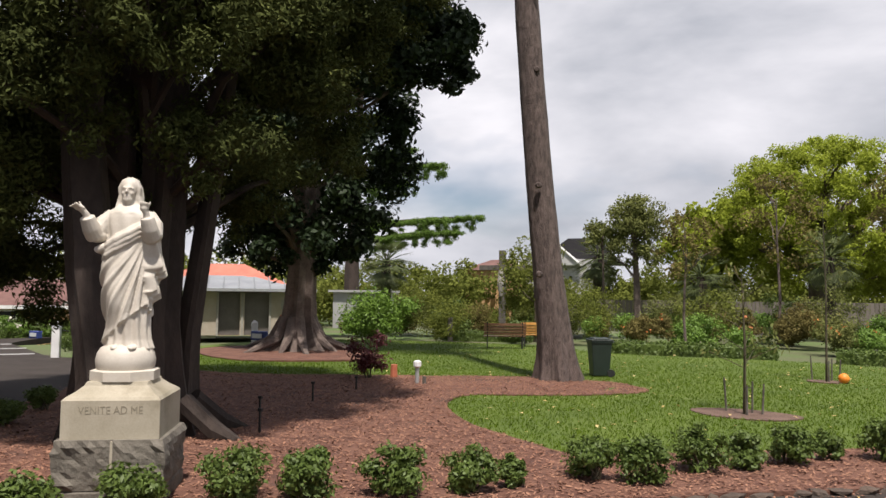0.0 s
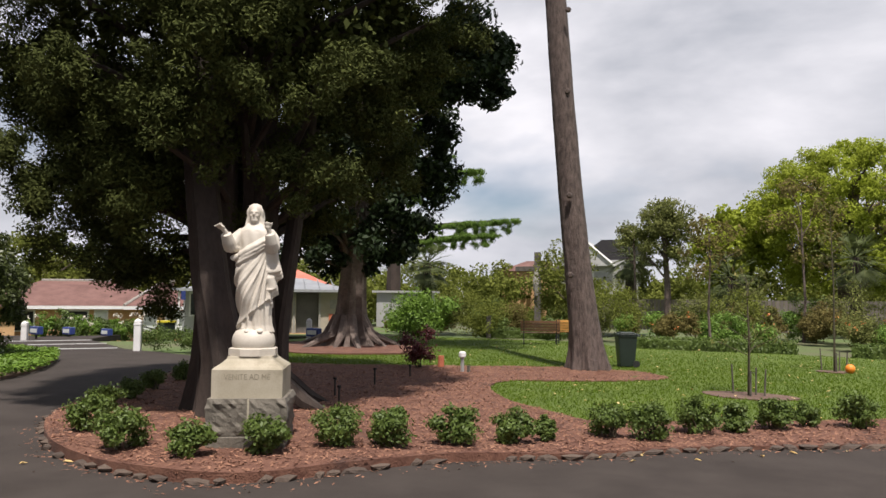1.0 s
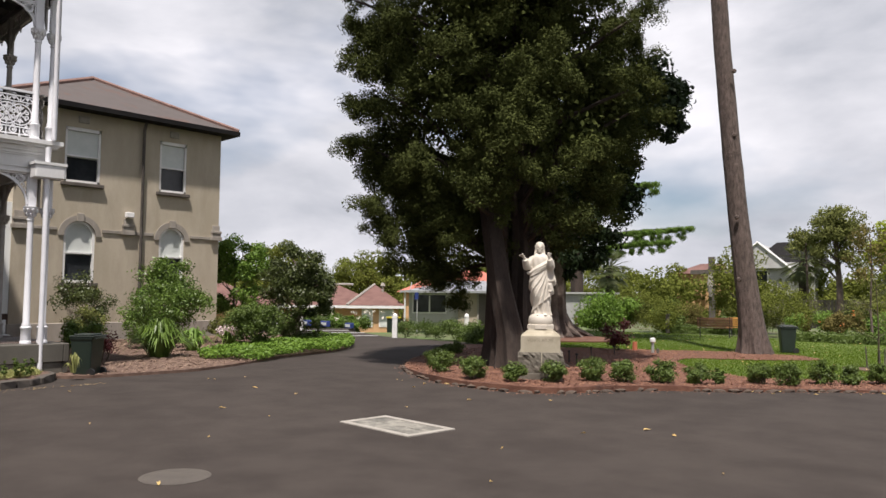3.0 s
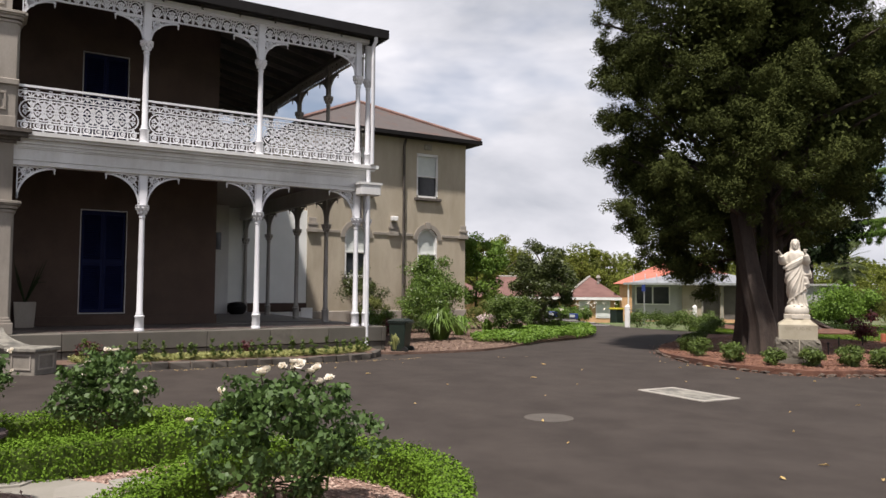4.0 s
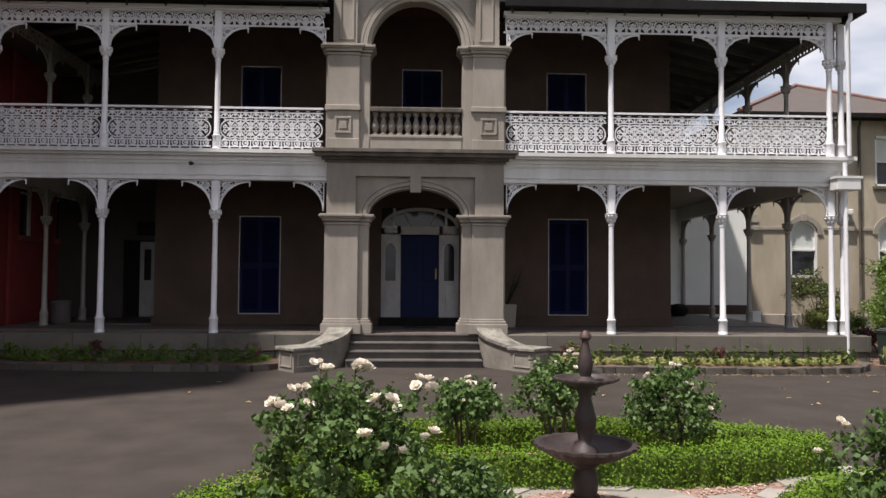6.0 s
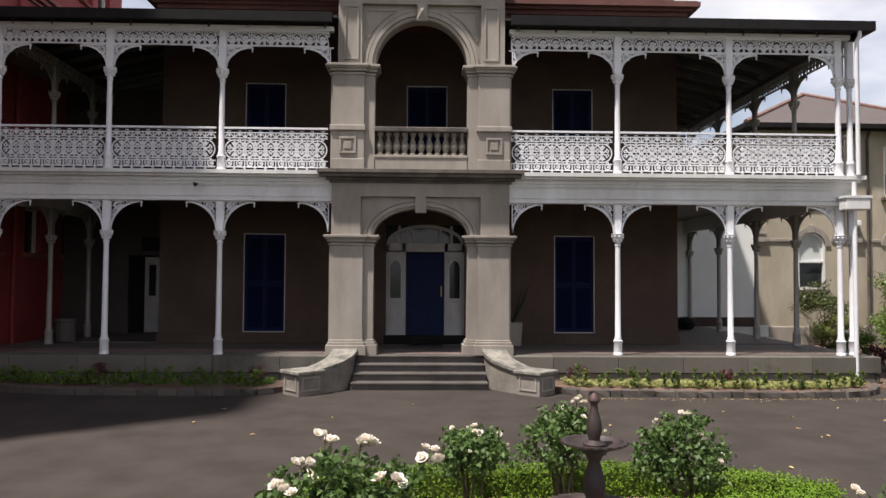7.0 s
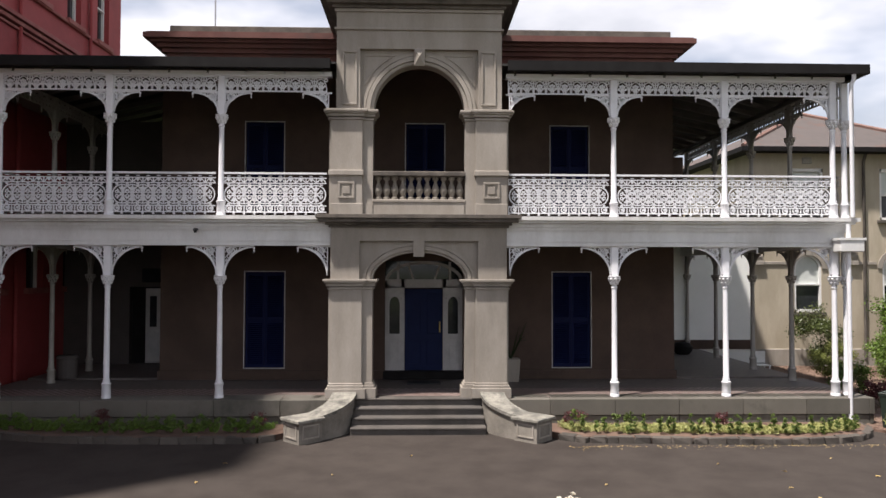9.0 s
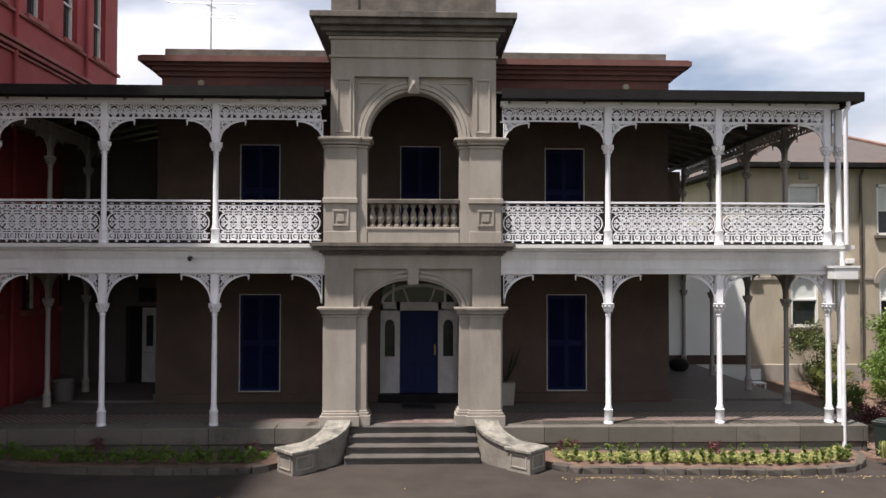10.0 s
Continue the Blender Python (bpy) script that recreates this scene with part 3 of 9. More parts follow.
for a, b, c, d in ((-0.95, -0.87, 0.92, 3.50), (1.17, 1.25, 0.92, 3.50), (-0.50, -0.40, 0.92, 3.50), (0.69, 0.79, 0.92, 3.50), (-0.95, 1.25, 3.26, 3.50), (-0.87, -0.50, 0.92, 1.95), (0.79, 1.17, 0.92, 1.95),
                   (-0.87, -0.5, 3.05, 3.3), (0.79, 1.17, 3.05, 3.3), (-0.62, -0.55, 3.5, 4.0), (0.85, 0.92, 3.5, 4.0)):
    box(fr, -3.32, -3.2, a, b, c, d)
band(fr, arc_yz((0.15, 3.45), 1.06, 0.53, 0, 180, 20), 0.09, -3.32, -3.18)
for y in (-0.82, 0.84):
    box(fr, -3.2, -3.185, y + 0.04, y + 0.24, 1.1, 1.8, bevel=0.006)
for y in (-0.685, 0.98):
    band(fr, arc_yz((y, 2.84), 0.17, 0.20, 0, 180, 12), 0.07, -3.30, -3.19)
    for q in (-1, 1):
        box(fr, -3.30, -3.19, y + q * 0.17 - 0.025, y + q * 0.17 + 0.025, 1.95, 2.86)
        box(fr, -3.29, -3.20, y + q * 0.14 - 0.05, y + q * 0.14 + 0.05, 2.98, 3.06)
for q in (-1, 1):
    tube(fr, [(-3.25, 0.15 + q * 0.30, 3.5), (-3.25, 0.15 + q * 0.46, 3.94)], 0.035, 6)
part("door_frame", fr, DOOR_WHITE, mansion, "white door frame with sidelights and arched fanlight")
for y0, y1, z0, z1 in ((-0.87, -0.5, 1.95, 3.05), (0.79, 1.17, 1.95, 3.05), (-0.95, 1.25, 3.5, 4.02)):
    part("pane", box(nb(), -3.30, -3.28, y0, y1, z0, z1), GLASS_DARK, mansion)
part("door_sill", box(nb(), -3.35, -2.92, -1.0, 1.3, 0.70, 0.92, bevel=0.01), GUTTER, mansion, "dark stone door sill")
part("doormat", box(nb(), -2.6, -2.0, -0.3, 0.6, 0.701, 0.72), BLACK_IRON, mansion)

# veranda base and tiled floor
def base_row(y0, y1):
    y, k = y0, 0
    while y < y1 - 0.05:
        w = min(1.55, y1 - y)
        for z0, z1, x in ((0.0, 0.30, 0.30), (0.31, 0.70, 0.34)):
            part("plinth_block", box(nb(), -0.4, x, y + 0.004, y + w - 0.004, z0, z1 - 0.004, bevel=0.012), BASE_STONE, mansion)
        y += w


base_row(-11.0, -1.6)
base_row(1.6, 11.02)
bm = nb()
box(bm, -3.02, -0.4, -11.0, 11.02, 0.0, 0.69)
box(bm, -0.4, 0.12, -1.6, 1.6, 0.0, 0.69)
box(bm, -12.5, -3.42, 7.28, 11.02, 0.0, 0.69)
box(bm, -12.5, -3.42, -11.0, -7.2, 0.0, 0.69)
part("veranda_floor", bm, TILE_GROUT, mansion, "red-brown patterned tile veranda floor")

# steps with curved wing walls
for i, x in enumerate((1.0, 0.72, 0.44, 0.15)):
    sb = nb()
    box(sb, -0.2 if i == 3 else x - 0.62, x, -1.55 + 0.02 * i, 1.55 - 0.02 * i, 0.175 * i, 0.175 * (i + 1) - 0.05)
    box(sb, -0.2 if i == 3 else x - 0.62, x + 0.035, -1.55 + 0.02 * i, 1.55 - 0.02 * i, 0.175 * (i + 1) - 0.05, 0.175 * (i + 1), bevel=0.012)
    part("step", sb, STEP_STONE, mansion)


def sweep_wall(s):
    """Curved low wall from a pier out to its end block; s is -1 or 1 for the side."""
    n, w = 14, 0.24
    mid = []
    for i in range(n + 1):
        a = radians(60 * i / n)
        mid.append((0.22 + 1.30 * math.sin(a), s * (1.76 + 1.25 * (1 - math.cos(a)))))
    wall, cap = nb(), nb()
    def prof(bm, half, z0f, z1f):
        ra = []
        for i, (x, y) in enumerate(mid):
            q, o = mid[max(i - 1, 0)], mid[min(i + 1, n)]
            d = Vector((o[0] - q[0], o[1] - q[1])).normalized()
            nx, ny = -d.y * half, d.x * half
            t = i / n
            ra.append([bm.verts.new((x + nx, y + ny, z0f(t))), bm.verts.new((x - nx, y - ny, z0f(t))), bm.verts.new((x - nx, y - ny, z1f(t))), bm.verts.new((x + nx, y + ny, z1f(t)))])
        for a, b in zip(ra, ra[1:]):
            for k in range(4):
                bm.faces.new((a[k], a[(k + 1) % 4], b[(k + 1) % 4], b[k]))
        bm.faces.new(ra[0]), bm.faces.new(ra[-1][::-1])
        bmesh.ops.recalc_face_normals(bm, faces=bm.faces[:])
    top = lambda t: 0.80 - 0.345 * t ** 0.8
    prof(wall, w, lambda t: 0.0, top)
    prof(cap, w + 0.05, top, lambda t: top(t) + 0.07)
    end = Vector((1.54, s * 2.54))
    box(wall, -0.3, 0.3, -0.3, 0.3, 0, 0.452, Matrix.Translation((end.x, end.y, 0)) @ Matrix.Rotation(radians(s * 47), 4, "Z"))
    box(cap, -0.36, 0.36, -0.36, 0.36, 0.452, 0.53, Matrix.Translation((end.x, end.y, 0)) @ Matrix.Rotation(radians(s * 47), 4, "Z"), bevel=0.015)
    ww = part("wing_wall", wall, WING_STONE, mansion, "curved low rendered wing wall")
    part("coping", cap, COPING, ww, "lichened stone coping")
    for face in (0, -s * 90):
        pb = nb()
        m = Matrix.Translation((end.x, end.y, 0)) @ Matrix.Rotation(radians(s * 47 + face), 4, "Z")
        for a, b, c, d in ((-0.22, 0.22, 0.10, 0.13), (-0.22, 0.22, 0.37, 0.40), (-0.22, -0.19, 0.13, 0.37), (0.19, 0.22, 0.13, 0.37)):
            box(pb, 0.3, 0.318, a, b, c, d, m)
        part("panel", pb, RENDERED, ww)


for s in (-1, 1):
    sweep_wall(s)

# portico: piers, arches, cornices, balustrade
def arch_plate(x0, x1, half, y1, spring, rise, z1, n=28):
    """A plate from -y1 to y1, up to z1, above an arch of half width and rise."""
    bm = nb()
    arc = [(half * -math.cos(math.pi * i / n), spring + rise * math.sin(math.pi * i / n)) for i in range(n + 1)]
    strip_x(bm, arc, [(y, z1) for y, _ in arc], x0, x1)
    for s in (-1, 1):
        box(bm, x0, x1, min(s * half, s * y1), max(s * half, s * y1), spring, z1)
    return bm


def pier(s, z0, z1, base, cap):
    a, b, c = 1.12, 1.37, 2.12
    pb = nb()
    y = lambda p, q: (min(s * p, s * q), max(s * p, s * q))
    box(pb, -0.42, 0.15, *y(b, c), z0, z1)
    box(pb, -0.36, 0.06, *y(a, b + 0.01), z0, z1)
    box(pb, -0.36, 0.06, *y(c - 0.01, c + 0.05), z0, z1)
    pb.faces.index_update()
    pr = pieces(("pier", "pier_rebate"), pb, RENDERED, mansion, "rendered square portico pier")[0]
    if base:
        bb = nb()
        for o, h0, h1 in ((0.10, 0, 0.24), (0.06, 0.24, 0.31), (0.03, 0.31, 0.36)):
            box(bb, -0.42 - o, 0.15 + o, *y(b - o, c + o), z0 + h0, z0 + h1, bevel=0.01)
            box(bb, -0.36 - o, 0.06 + o, *y(a - o, b - o + 0.003), z0 + h0, z0 + h1, bevel=0.008)
        part("pier_base", bb, RENDERED, pr)
    cb = nb()
    for o, h0, h1 in ((0.03, -0.02, 0.03), (0.06, 0.06, 0.13), (0.10, 0.13, 0.17), (0.13, 0.17, 0.23)):
        box(cb, -0.42 - o, 0.15 + o, *y(b - o, c + o), cap + h0, cap + h1, bevel=0.008)
        box(cb, -0.36 - o, 0.06 + o, *y(a - o, b - o + 0.003), cap + h0, cap + h1, bevel=0.008)
        box(cb, -0.36 - o, 0.06 + o, *y(c + o - 0.003, c + 0.05 + o), cap + h0, cap + h1, bevel=0.008)
    cb.faces.index_update()
    pieces(("impost",), cb, RENDERED, pr)


for s in (-1, 1):
    pier(s, 0.70, 3.36, True, 3.31)
    pier(s, 5.08, 7.45, False, 7.40)
part("arch_wall", arch_plate(-0.36, 0.03, 1.12, 1.45, 3.53, 0.66, 4.46), RENDERED, mansion, "rendered wall with a segmental entrance arch")
for s in (-1, 1):
    part("pier_block", box(nb(), -0.42, 0.15, min(s * 1.43, s * 2.12), max(s * 1.43, s * 2.12), 3.54, 4.46), RENDERED, mansion)
hood = nb()
for r, w, x in ((0.10, 0.09, 0.11), (0.20, 0.07, 0.085), (0.02, 0.05, 0.06)):
    band(hood, arc_yz((0, 3.53), 1.12 + r, 0.66 + r, 0, 180, 32), w, 0.0, x)
part("arch_moulding", hood, RENDERED, mansion)
part("keystone", prism(nb(), [(0.02, -0.13), (0.19, -0.13), (0.19, 0.13), (0.02, 0.13)], 4.08, 4.46), RENDERED, mansion)
part("frieze", box(nb(), -0.42, 0.15, -2.12, 2.12, 4.46, 4.80), RENDERED, mansion)
bm = nb()
for o, z0, z1 in ((0.05, 4.78, 4.84), (0.12, 4.84, 4.90), (0.26, 4.90, 4.99), (0.32, 4.99, 5.08)):
    box(bm, -0.42, 0.15 + o, -2.12 - o, 2.12 + o, z0, z1, bevel=0.006)
bm.faces.index_update()
pieces(("cornice",), bm, CORNICE, mansion, "dark weathered balcony cornice")
# balcony parapet
for s in (-1, 1):
    y = lambda p, q: (min(s * p, s * q), max(s * p, s * q))
    pb = nb()
    box(pb, -0.44, 0.17, *y(1.35, 2.14), 5.08, 5.36, bevel=0.01)
    box(pb, -0.38, 0.08, *y(1.10, 1.36), 5.08, 5.36)
    box(pb, -0.48, 0.21, *y(1.33, 2.18), 6.03, 6.16, bevel=0.015)
    for q0, q1, z0, z1 in ((1.55, 1.95, 5.48, 5.53), (1.55, 1.95, 5.83, 5.88), (1.55, 1.60, 5.53, 5.83), (1.90, 1.95, 5.53, 5.83), (1.66, 1.84, 5.59, 5.77)):
        box(pb, 0.15, 0.185, *y(q0, q1), z0, z1, bevel=0.006)
    part("pedestal_panel", pb, RENDERED, mansion)
bm = nb()
box(bm, -0.30, 0.08, -1.12, 1.12, 5.08, 5.40)
box(bm, -0.26, 0.10, -1.12, 1.12, 5.40, 5.47, bevel=0.01)
part("balcony_base", bm, RENDERED, mansion)
part("balcony_rail", box(nb(), -0.30, 0.10, -1.12, 1.12, 6.03, 6.15, bevel=0.02), CORNICE, mansion, "stone balcony rail")
BALUSTER = material("stained_stone", (0.16, 0.14, 0.115), (0.23, 0.205, 0.17), rough=0.9, scale=5, fine=40, bump=0.3, c3=(0.085, 0.076, 0.066), c3lo=0.5, c3hi=0.75)
bal_me = lathe(nb(), [(0.085, 0), (0.085, 0.05), (0.05, 0.07), (0.055, 0.1), (0.095, 0.19), (0.10, 0.24), (0.075, 0.32), (0.045, 0.40), (0.04, 0.45), (0.06, 0.48), (0.08, 0.50), (0.08, 0.565)], (0, 0, 0), 10)
b0 = part("baluster", bal_me, BALUSTER, mansion, "turned stone baluster", True, Matrix.Translation((-0.08, -0.99, 5.47)))
for i in range(1, 11):
    link("baluster", b0.data, BALUSTER, mansion, "", Matrix.Translation((-0.08, -0.99 + 0.198 * i, 5.47)))
# upper arch and entablature
part("arch_wall", arch_plate(-0.36, 0.03, 1.10, 1.45, 7.62, 1.14, 9.11), RENDERED, mansion, "rendered wall with a round upper arch")
part("arch_wall", box(nb(), -0.36, 0.15, -2.0, 2.0, 9.11, 9.56), RENDERED, mansion)
for s in (-1, 1):
    y = lambda p, q: (min(s * p, s * q), max(s * p, s * q))
    part("pier_block", box(nb(), -0.42, 0.15, *y(1.43, 2.0), 7.62, 9.11), RENDERED, mansion)
    pb = nb()
    for q0, q1, z0, z1 in ((1.50, 1.86, 7.74, 7.79), (1.50, 1.86, 9.01, 9.06), (1.50, 1.55, 7.79, 9.01), (1.81, 1.86, 7.79, 9.01)):
        box(pb, 0.15, 0.18, *y(q0, q1), z0, z1, bevel=0.006)
    part("panel", pb, RENDERED, mansion)
    sp = nb()
    band(sp, [(s * 0.62, 8.98), (s * 1.33, 8.98), (s * 1.33, 8.25)], 0.04, 0.03, 0.055)
    band(sp, arc_yz((0, 7.62), 1.46, 1.49, 62 if s > 0 else 118, 28 if s > 0 else 152, 10), 0.04, 0.03, 0.055)
    part("spandrel", sp, RENDERED, mansion)
hood = nb()
for r, w, x in ((0.05, 0.07, 0.06), (0.14, 0.10, 0.10), (0.24, 0.07, 0.08)):
    band(hood, arc_yz((0, 7.62), 1.10 + r, 1.14 + r, 0, 180, 36), w, 0.0, x)
part("arch_moulding", hood, RENDERED, mansion)
kb = nb()
box(kb, 0.03, 0.17, -0.13, 0.13, 8.70, 9.11)
kv = [kb.verts.new(p) for p in ((0.17, -0.13, 8.70), (0.17, 0.13, 8.70), (0.17, 0.13, 9.11), (0.17, -0.13, 9.11), (0.27, 0, 8.92))]
for i in range(4):
    kb.faces.new((kv[i], kv[(i + 1) % 4], kv[4]))
part("keystone", kb, RENDERED, mansion)
bm = nb()
box(bm, -0.42, 0.20, -2.05, 2.05, 9.56, 9.62, bevel=0.01)
box(bm, -0.40, 0.16, -2.0, 2.0, 9.62, 10.0)
box(bm, -0.42, 0.20, -2.05, 2.05, 10.0, 10.08, bevel=0.01)
part("frieze", bm, RENDERED, mansion)
bm = nb()
for o, z0, z1 in ((0.10, 10.08, 10.16), (0.22, 10.16, 10.28), (0.36, 10.28, 10.42), (0.46, 10.42, 10.56)):
    box(bm, -3.4, 0.15 + o, -2.0 - o, 2.0 + o, z0, z1, bevel=0.008)
bm.faces.index_update()
pieces(("cornice",), bm, CORNICE, mansion, "dark weathered portico cornice")
for y0, y1 in ((-2.0, -1.8), (1.8, 2.0)):
    part("portico_side", box(nb(), -3.3, -0.36, y0, y1, 9.02, 10.08), RED_RENDER, mansion)
bm = nb()
box(bm, -3.3, 0.12, -2.0, 2.0, 10.56, 11.35)
for y0, y1 in ((-2.0, -1.35), (1.35, 2.0)):
    box(bm, 0.12, 0.17, y0, y1, 10.56, 11.35)
part("attic", bm, CORNICE, mansion, "stained grey portico attic block")

# iron columns
def column_mesh(z0, zcap, ztop):
    bm = nb()
    h = zcap - z0
    lathe(bm, [(0.115, 0), (0.115, 0.05), (0.10, 0.07), (0.105, 0.10), (0.10, 0.30), (0.115, 0.32), (0.115, 0.35), (0.085, 0.37), (0.088, 0.41), (0.07, 0.45), (0.066, h * 0.6), (0.060, h - 0.12),
               (0.075, h - 0.11), (0.075, h - 0.08), (0.06, h - 0.06), (0.065, h), (0.09, h + 0.05), (0.12, h + 0.11), (0.15, h + 0.14), (0.155, h + 0.18), (0.10, h + 0.19)], (0, 0, z0), 12)
    for k in range(8):
        a = math.pi * k / 4
        lathe(bm, [(0.012, 0), (0.034, 0.03), (0.046, 0.07), (0.014, 0.10)], (0.115 * math.cos(a), 0.115 * math.sin(a), zcap + 0.05), 6)
        a += math.pi / 8
        lathe(bm, [(0.010, 0), (0.026, 0.03), (0.032, 0.06), (0.010, 0.085)], (0.085 * math.cos(a), 0.085 * math.sin(a), zcap - 0.03), 6)
    box(bm, -0.055, 0.055, -0.075, 0.075, zcap + 0.17, ztop)
    for s in (-1, 1):
        z = zcap + 0.24
        while z < ztop - 0.03:
            box(bm, -0.04, 0.04, s * 0.085 - 0.014, s * 0.085 + 0.014, z, z + 0.035)
            z += 0.06
    return bm


col_lo = part("column", column_mesh(FLOOR_Z, 3.44, 4.36), IRON, mansion, "white cast-iron veranda column", True, pose(0, COLS[0], 0))
col_hi = part("column", column_mesh(DECK_Z, 7.32, 8.44), IRON, mansion, "white cast-iron veranda column", True, pose(0, COLS[0], 0))
SIDE = [(-2.5, 10.42), (-4.95, 10.42), (-8.0, 10.48), (-11.0, 10.55)]
LEFT_SIDE = [(-2.5, -9.92), (-4.95, -9.96), (-8.0, -10.02), (-11.0, -10.08)]
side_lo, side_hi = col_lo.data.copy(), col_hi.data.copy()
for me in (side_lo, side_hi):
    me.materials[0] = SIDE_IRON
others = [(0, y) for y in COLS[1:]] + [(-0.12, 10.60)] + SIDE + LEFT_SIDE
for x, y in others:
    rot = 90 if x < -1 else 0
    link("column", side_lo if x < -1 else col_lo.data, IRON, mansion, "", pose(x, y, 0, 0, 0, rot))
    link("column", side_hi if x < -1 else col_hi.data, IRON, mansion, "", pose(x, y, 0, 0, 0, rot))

# cast-iron lace
def lace_panel(L, H, units):
    """Balustrade lace of length L and height H, from y = 0."""
    bm = nb()
    u = L / units
    a, b = -0.011, 0.011
    box(bm, -0.035, 0.035, 0, L, H - 0.045, H)
    box(bm, -0.02, 0.02, 0, L, H - 0.145, H - 0.125)
    box(bm, -0.02, 0.02, 0, L, H - 0.27, H - 0.25)
    box(bm, -0.02, 0.02, 0, L, 0.20, 0.225)
    box(bm, -0.02, 0.02, 0, L, 0.05, 0.075)
    for i in range(units):
        c, zc = u * (i + 0.5), 0.485
        R = 0.225
        for e in ((u * i, c) if i else (c,)):
            ring(bm, e, zc, R, 0.026, a if e == c else a - 0.003, b if e == c else b + 0.003, 22)
            ring(bm, e, zc, 0.026, 0.036, -0.016, 0.016, 8)
            for w in (-1, 1):
                band(bm, [(e - 0.065, zc + w * 0.165), (e, zc + w * 0.07), (e + 0.065, zc + w * 0.165)], 0.026, a, b)
                ring(bm, e, zc + w * 0.145, 0.024, 0.03, -0.014, 0.014, 7)
                box(bm, a, b, e - 0.012, e + 0.012, zc + w * 0.13 - 0.09, zc + w * 0.13 + 0.09)
                for h in (-1, 1):
                    band(bm, [(e + h * 0.02, zc + w * 0.02), (e + h * 0.075, zc + w * 0.045), (e + h * 0.115, zc + w * 0.115)], 0.030, a, b)
        for k in (0.25, 0.75):
            y = u * (i + k)
            for w in (-1, 1):
                ring(bm, y, zc + w * 0.05, 0.032, 0.024, a, b, 8)
                ring(bm, y, zc + w * 0.245, 0.022, 0.028, a, b, 7)
        for k in (0.25, 0.75):
            y = u * (i + k)
            ring(bm, y, 0.148, 0.066, 0.028, a, b, 11)
            ring(bm, y + 0.012, 0.150, 0.022, 0.026, -0.016, 0.016, 7)
            band(bm, [(y - 0.10, H - 0.235), (y - 0.04, H - 0.16), (y, H - 0.225), (y + 0.04, H - 0.16), (y + 0.10, H - 0.235)], 0.026, a, b)
            ring(bm, y, H - 0.175, 0.022, 0.034, -0.014, 0.014, 7)
            box(bm, a, b, y - 0.04, y + 0.04, H - 0.10, H - 0.08)
        for y in (u * i, c):
            box(bm, a, b, y - 0.012, y + 0.012, 0.07, 0.21)
            box(bm, a, b, y - 0.012, y + 0.012, H - 0.25, H - 0.13)
            box(bm, a, b, y - 0.025, y + 0.025, 0.0, 0.05)
    return bm


def frieze_lace(L, H, units):
    bm = nb()
    u = L / units
    a, b = -0.011, 0.011
    box(bm, -0.03, 0.03, 0, L, 0, 0.03)
    box(bm, -0.03, 0.03, 0, L, H - 0.03, H)
    for i in range(units):
        c, zc = u * (i + 0.5), H / 2
        band(bm, arc_yz((c, 0.04), u * 0.46, H * 0.76, 0, 180, 12), 0.024, a, b)
        for k in range(5):
            t = radians(30 + 30 * k)
            band(bm, [(c + 0.02 * math.cos(t), 0.05 + 0.02 * math.sin(t)), (c + 0.085 * math.cos(t), 0.05 + 0.15 * math.sin(t))], 0.03, a, b)
            ring(bm, c + 0.10 * math.cos(t), 0.05 + 0.185 * math.sin(t), 0.018, 0.026, -0.014, 0.014, 7)
        ring(bm, c, 0.06, 0.03, 0.03, -0.016, 0.016, 8)
        for s in (-1, 1):
            ring(bm, c + s * 0.41 * u, H * 0.80, 0.038, 0.026, a, b, 8)
        box(bm, a, b, u * i - 0.012, u * i + 0.012, 0.03, H - 0.03)
    return bm


def bracket_mesh(s, W, H):
    """A corner bracket that fills the spandrel beside a column, on side s of it, under a beam at z = 0."""
    bm = nb()
    a, b = -0.011, 0.011
    arc = [(s * (0.09 + (W - 0.09) * (1 - math.cos(t))), -H + (H - 0.035) * math.sin(t)) for t in (math.pi / 2 * i / 14 for i in range(15))]
    band(bm, arc, 0.035, -0.02, 0.02)
    box(bm, -0.02, 0.02, min(0, s * W), max(0, s * W), -0.035, 0)
    box(bm, -0.02, 0.02, min(s * 0.075, s * 0.10), max(s * 0.075, s * 0.10), -H, 0)
    for q, z, r in ((0.17, -0.11, 0.055), (0.30, -0.085, 0.038), (0.165, -0.24, 0.04), (0.14, -0.35, 0.025), (0.40, -0.065, 0.022), (0.24, -0.17, 0.03), (0.125, -0.43, 0.016)):
        k = W / 0.68
        ring(bm, s * q * k, z * H / 0.7, r, 0.017, a, b, 9)
    for q0, z0, q1, z1 in ((0.1, -0.17, 0.22, -0.03), (0.22, -0.14, 0.33, -0.03), (0.1, -0.30, 0.2, -0.2), (0.1, -0.04, 0.21, -0.17), (0.10, -0.39, 0.16, -0.30)):
        band(bm, [(s * q0, z0), (s * (q0 + q1) / 2 + s * 0.015, (z0 + z1) / 2), (s * q1, z1)], 0.015, a, b)
    k = W / 0.68
    ring(bm, s * 0.215 * k, -0.135, 0.085, 0.024, a - 0.004, b + 0.004, 14)
    for j in range(4):
        t = radians(45 + 90 * j)
        ring(bm, s * 0.215 * k + 0.04 * math.cos(t), -0.135 + 0.04 * math.sin(t), 0.022, 0.02, a, b, 7)
    band(bm, [(s * (q[0] / s * 0.90 + 0.008), q[1] * 0.93 - 0.004) for q in arc[3:-2]], 0.022, a, b)
    lathe(bm, [(0.006, -0.16), (0.02, -0.13), (0.012, -0.10), (0.028, -0.07), (0.028, -0.03)], (0, s * W, 0), 8)
    return bm


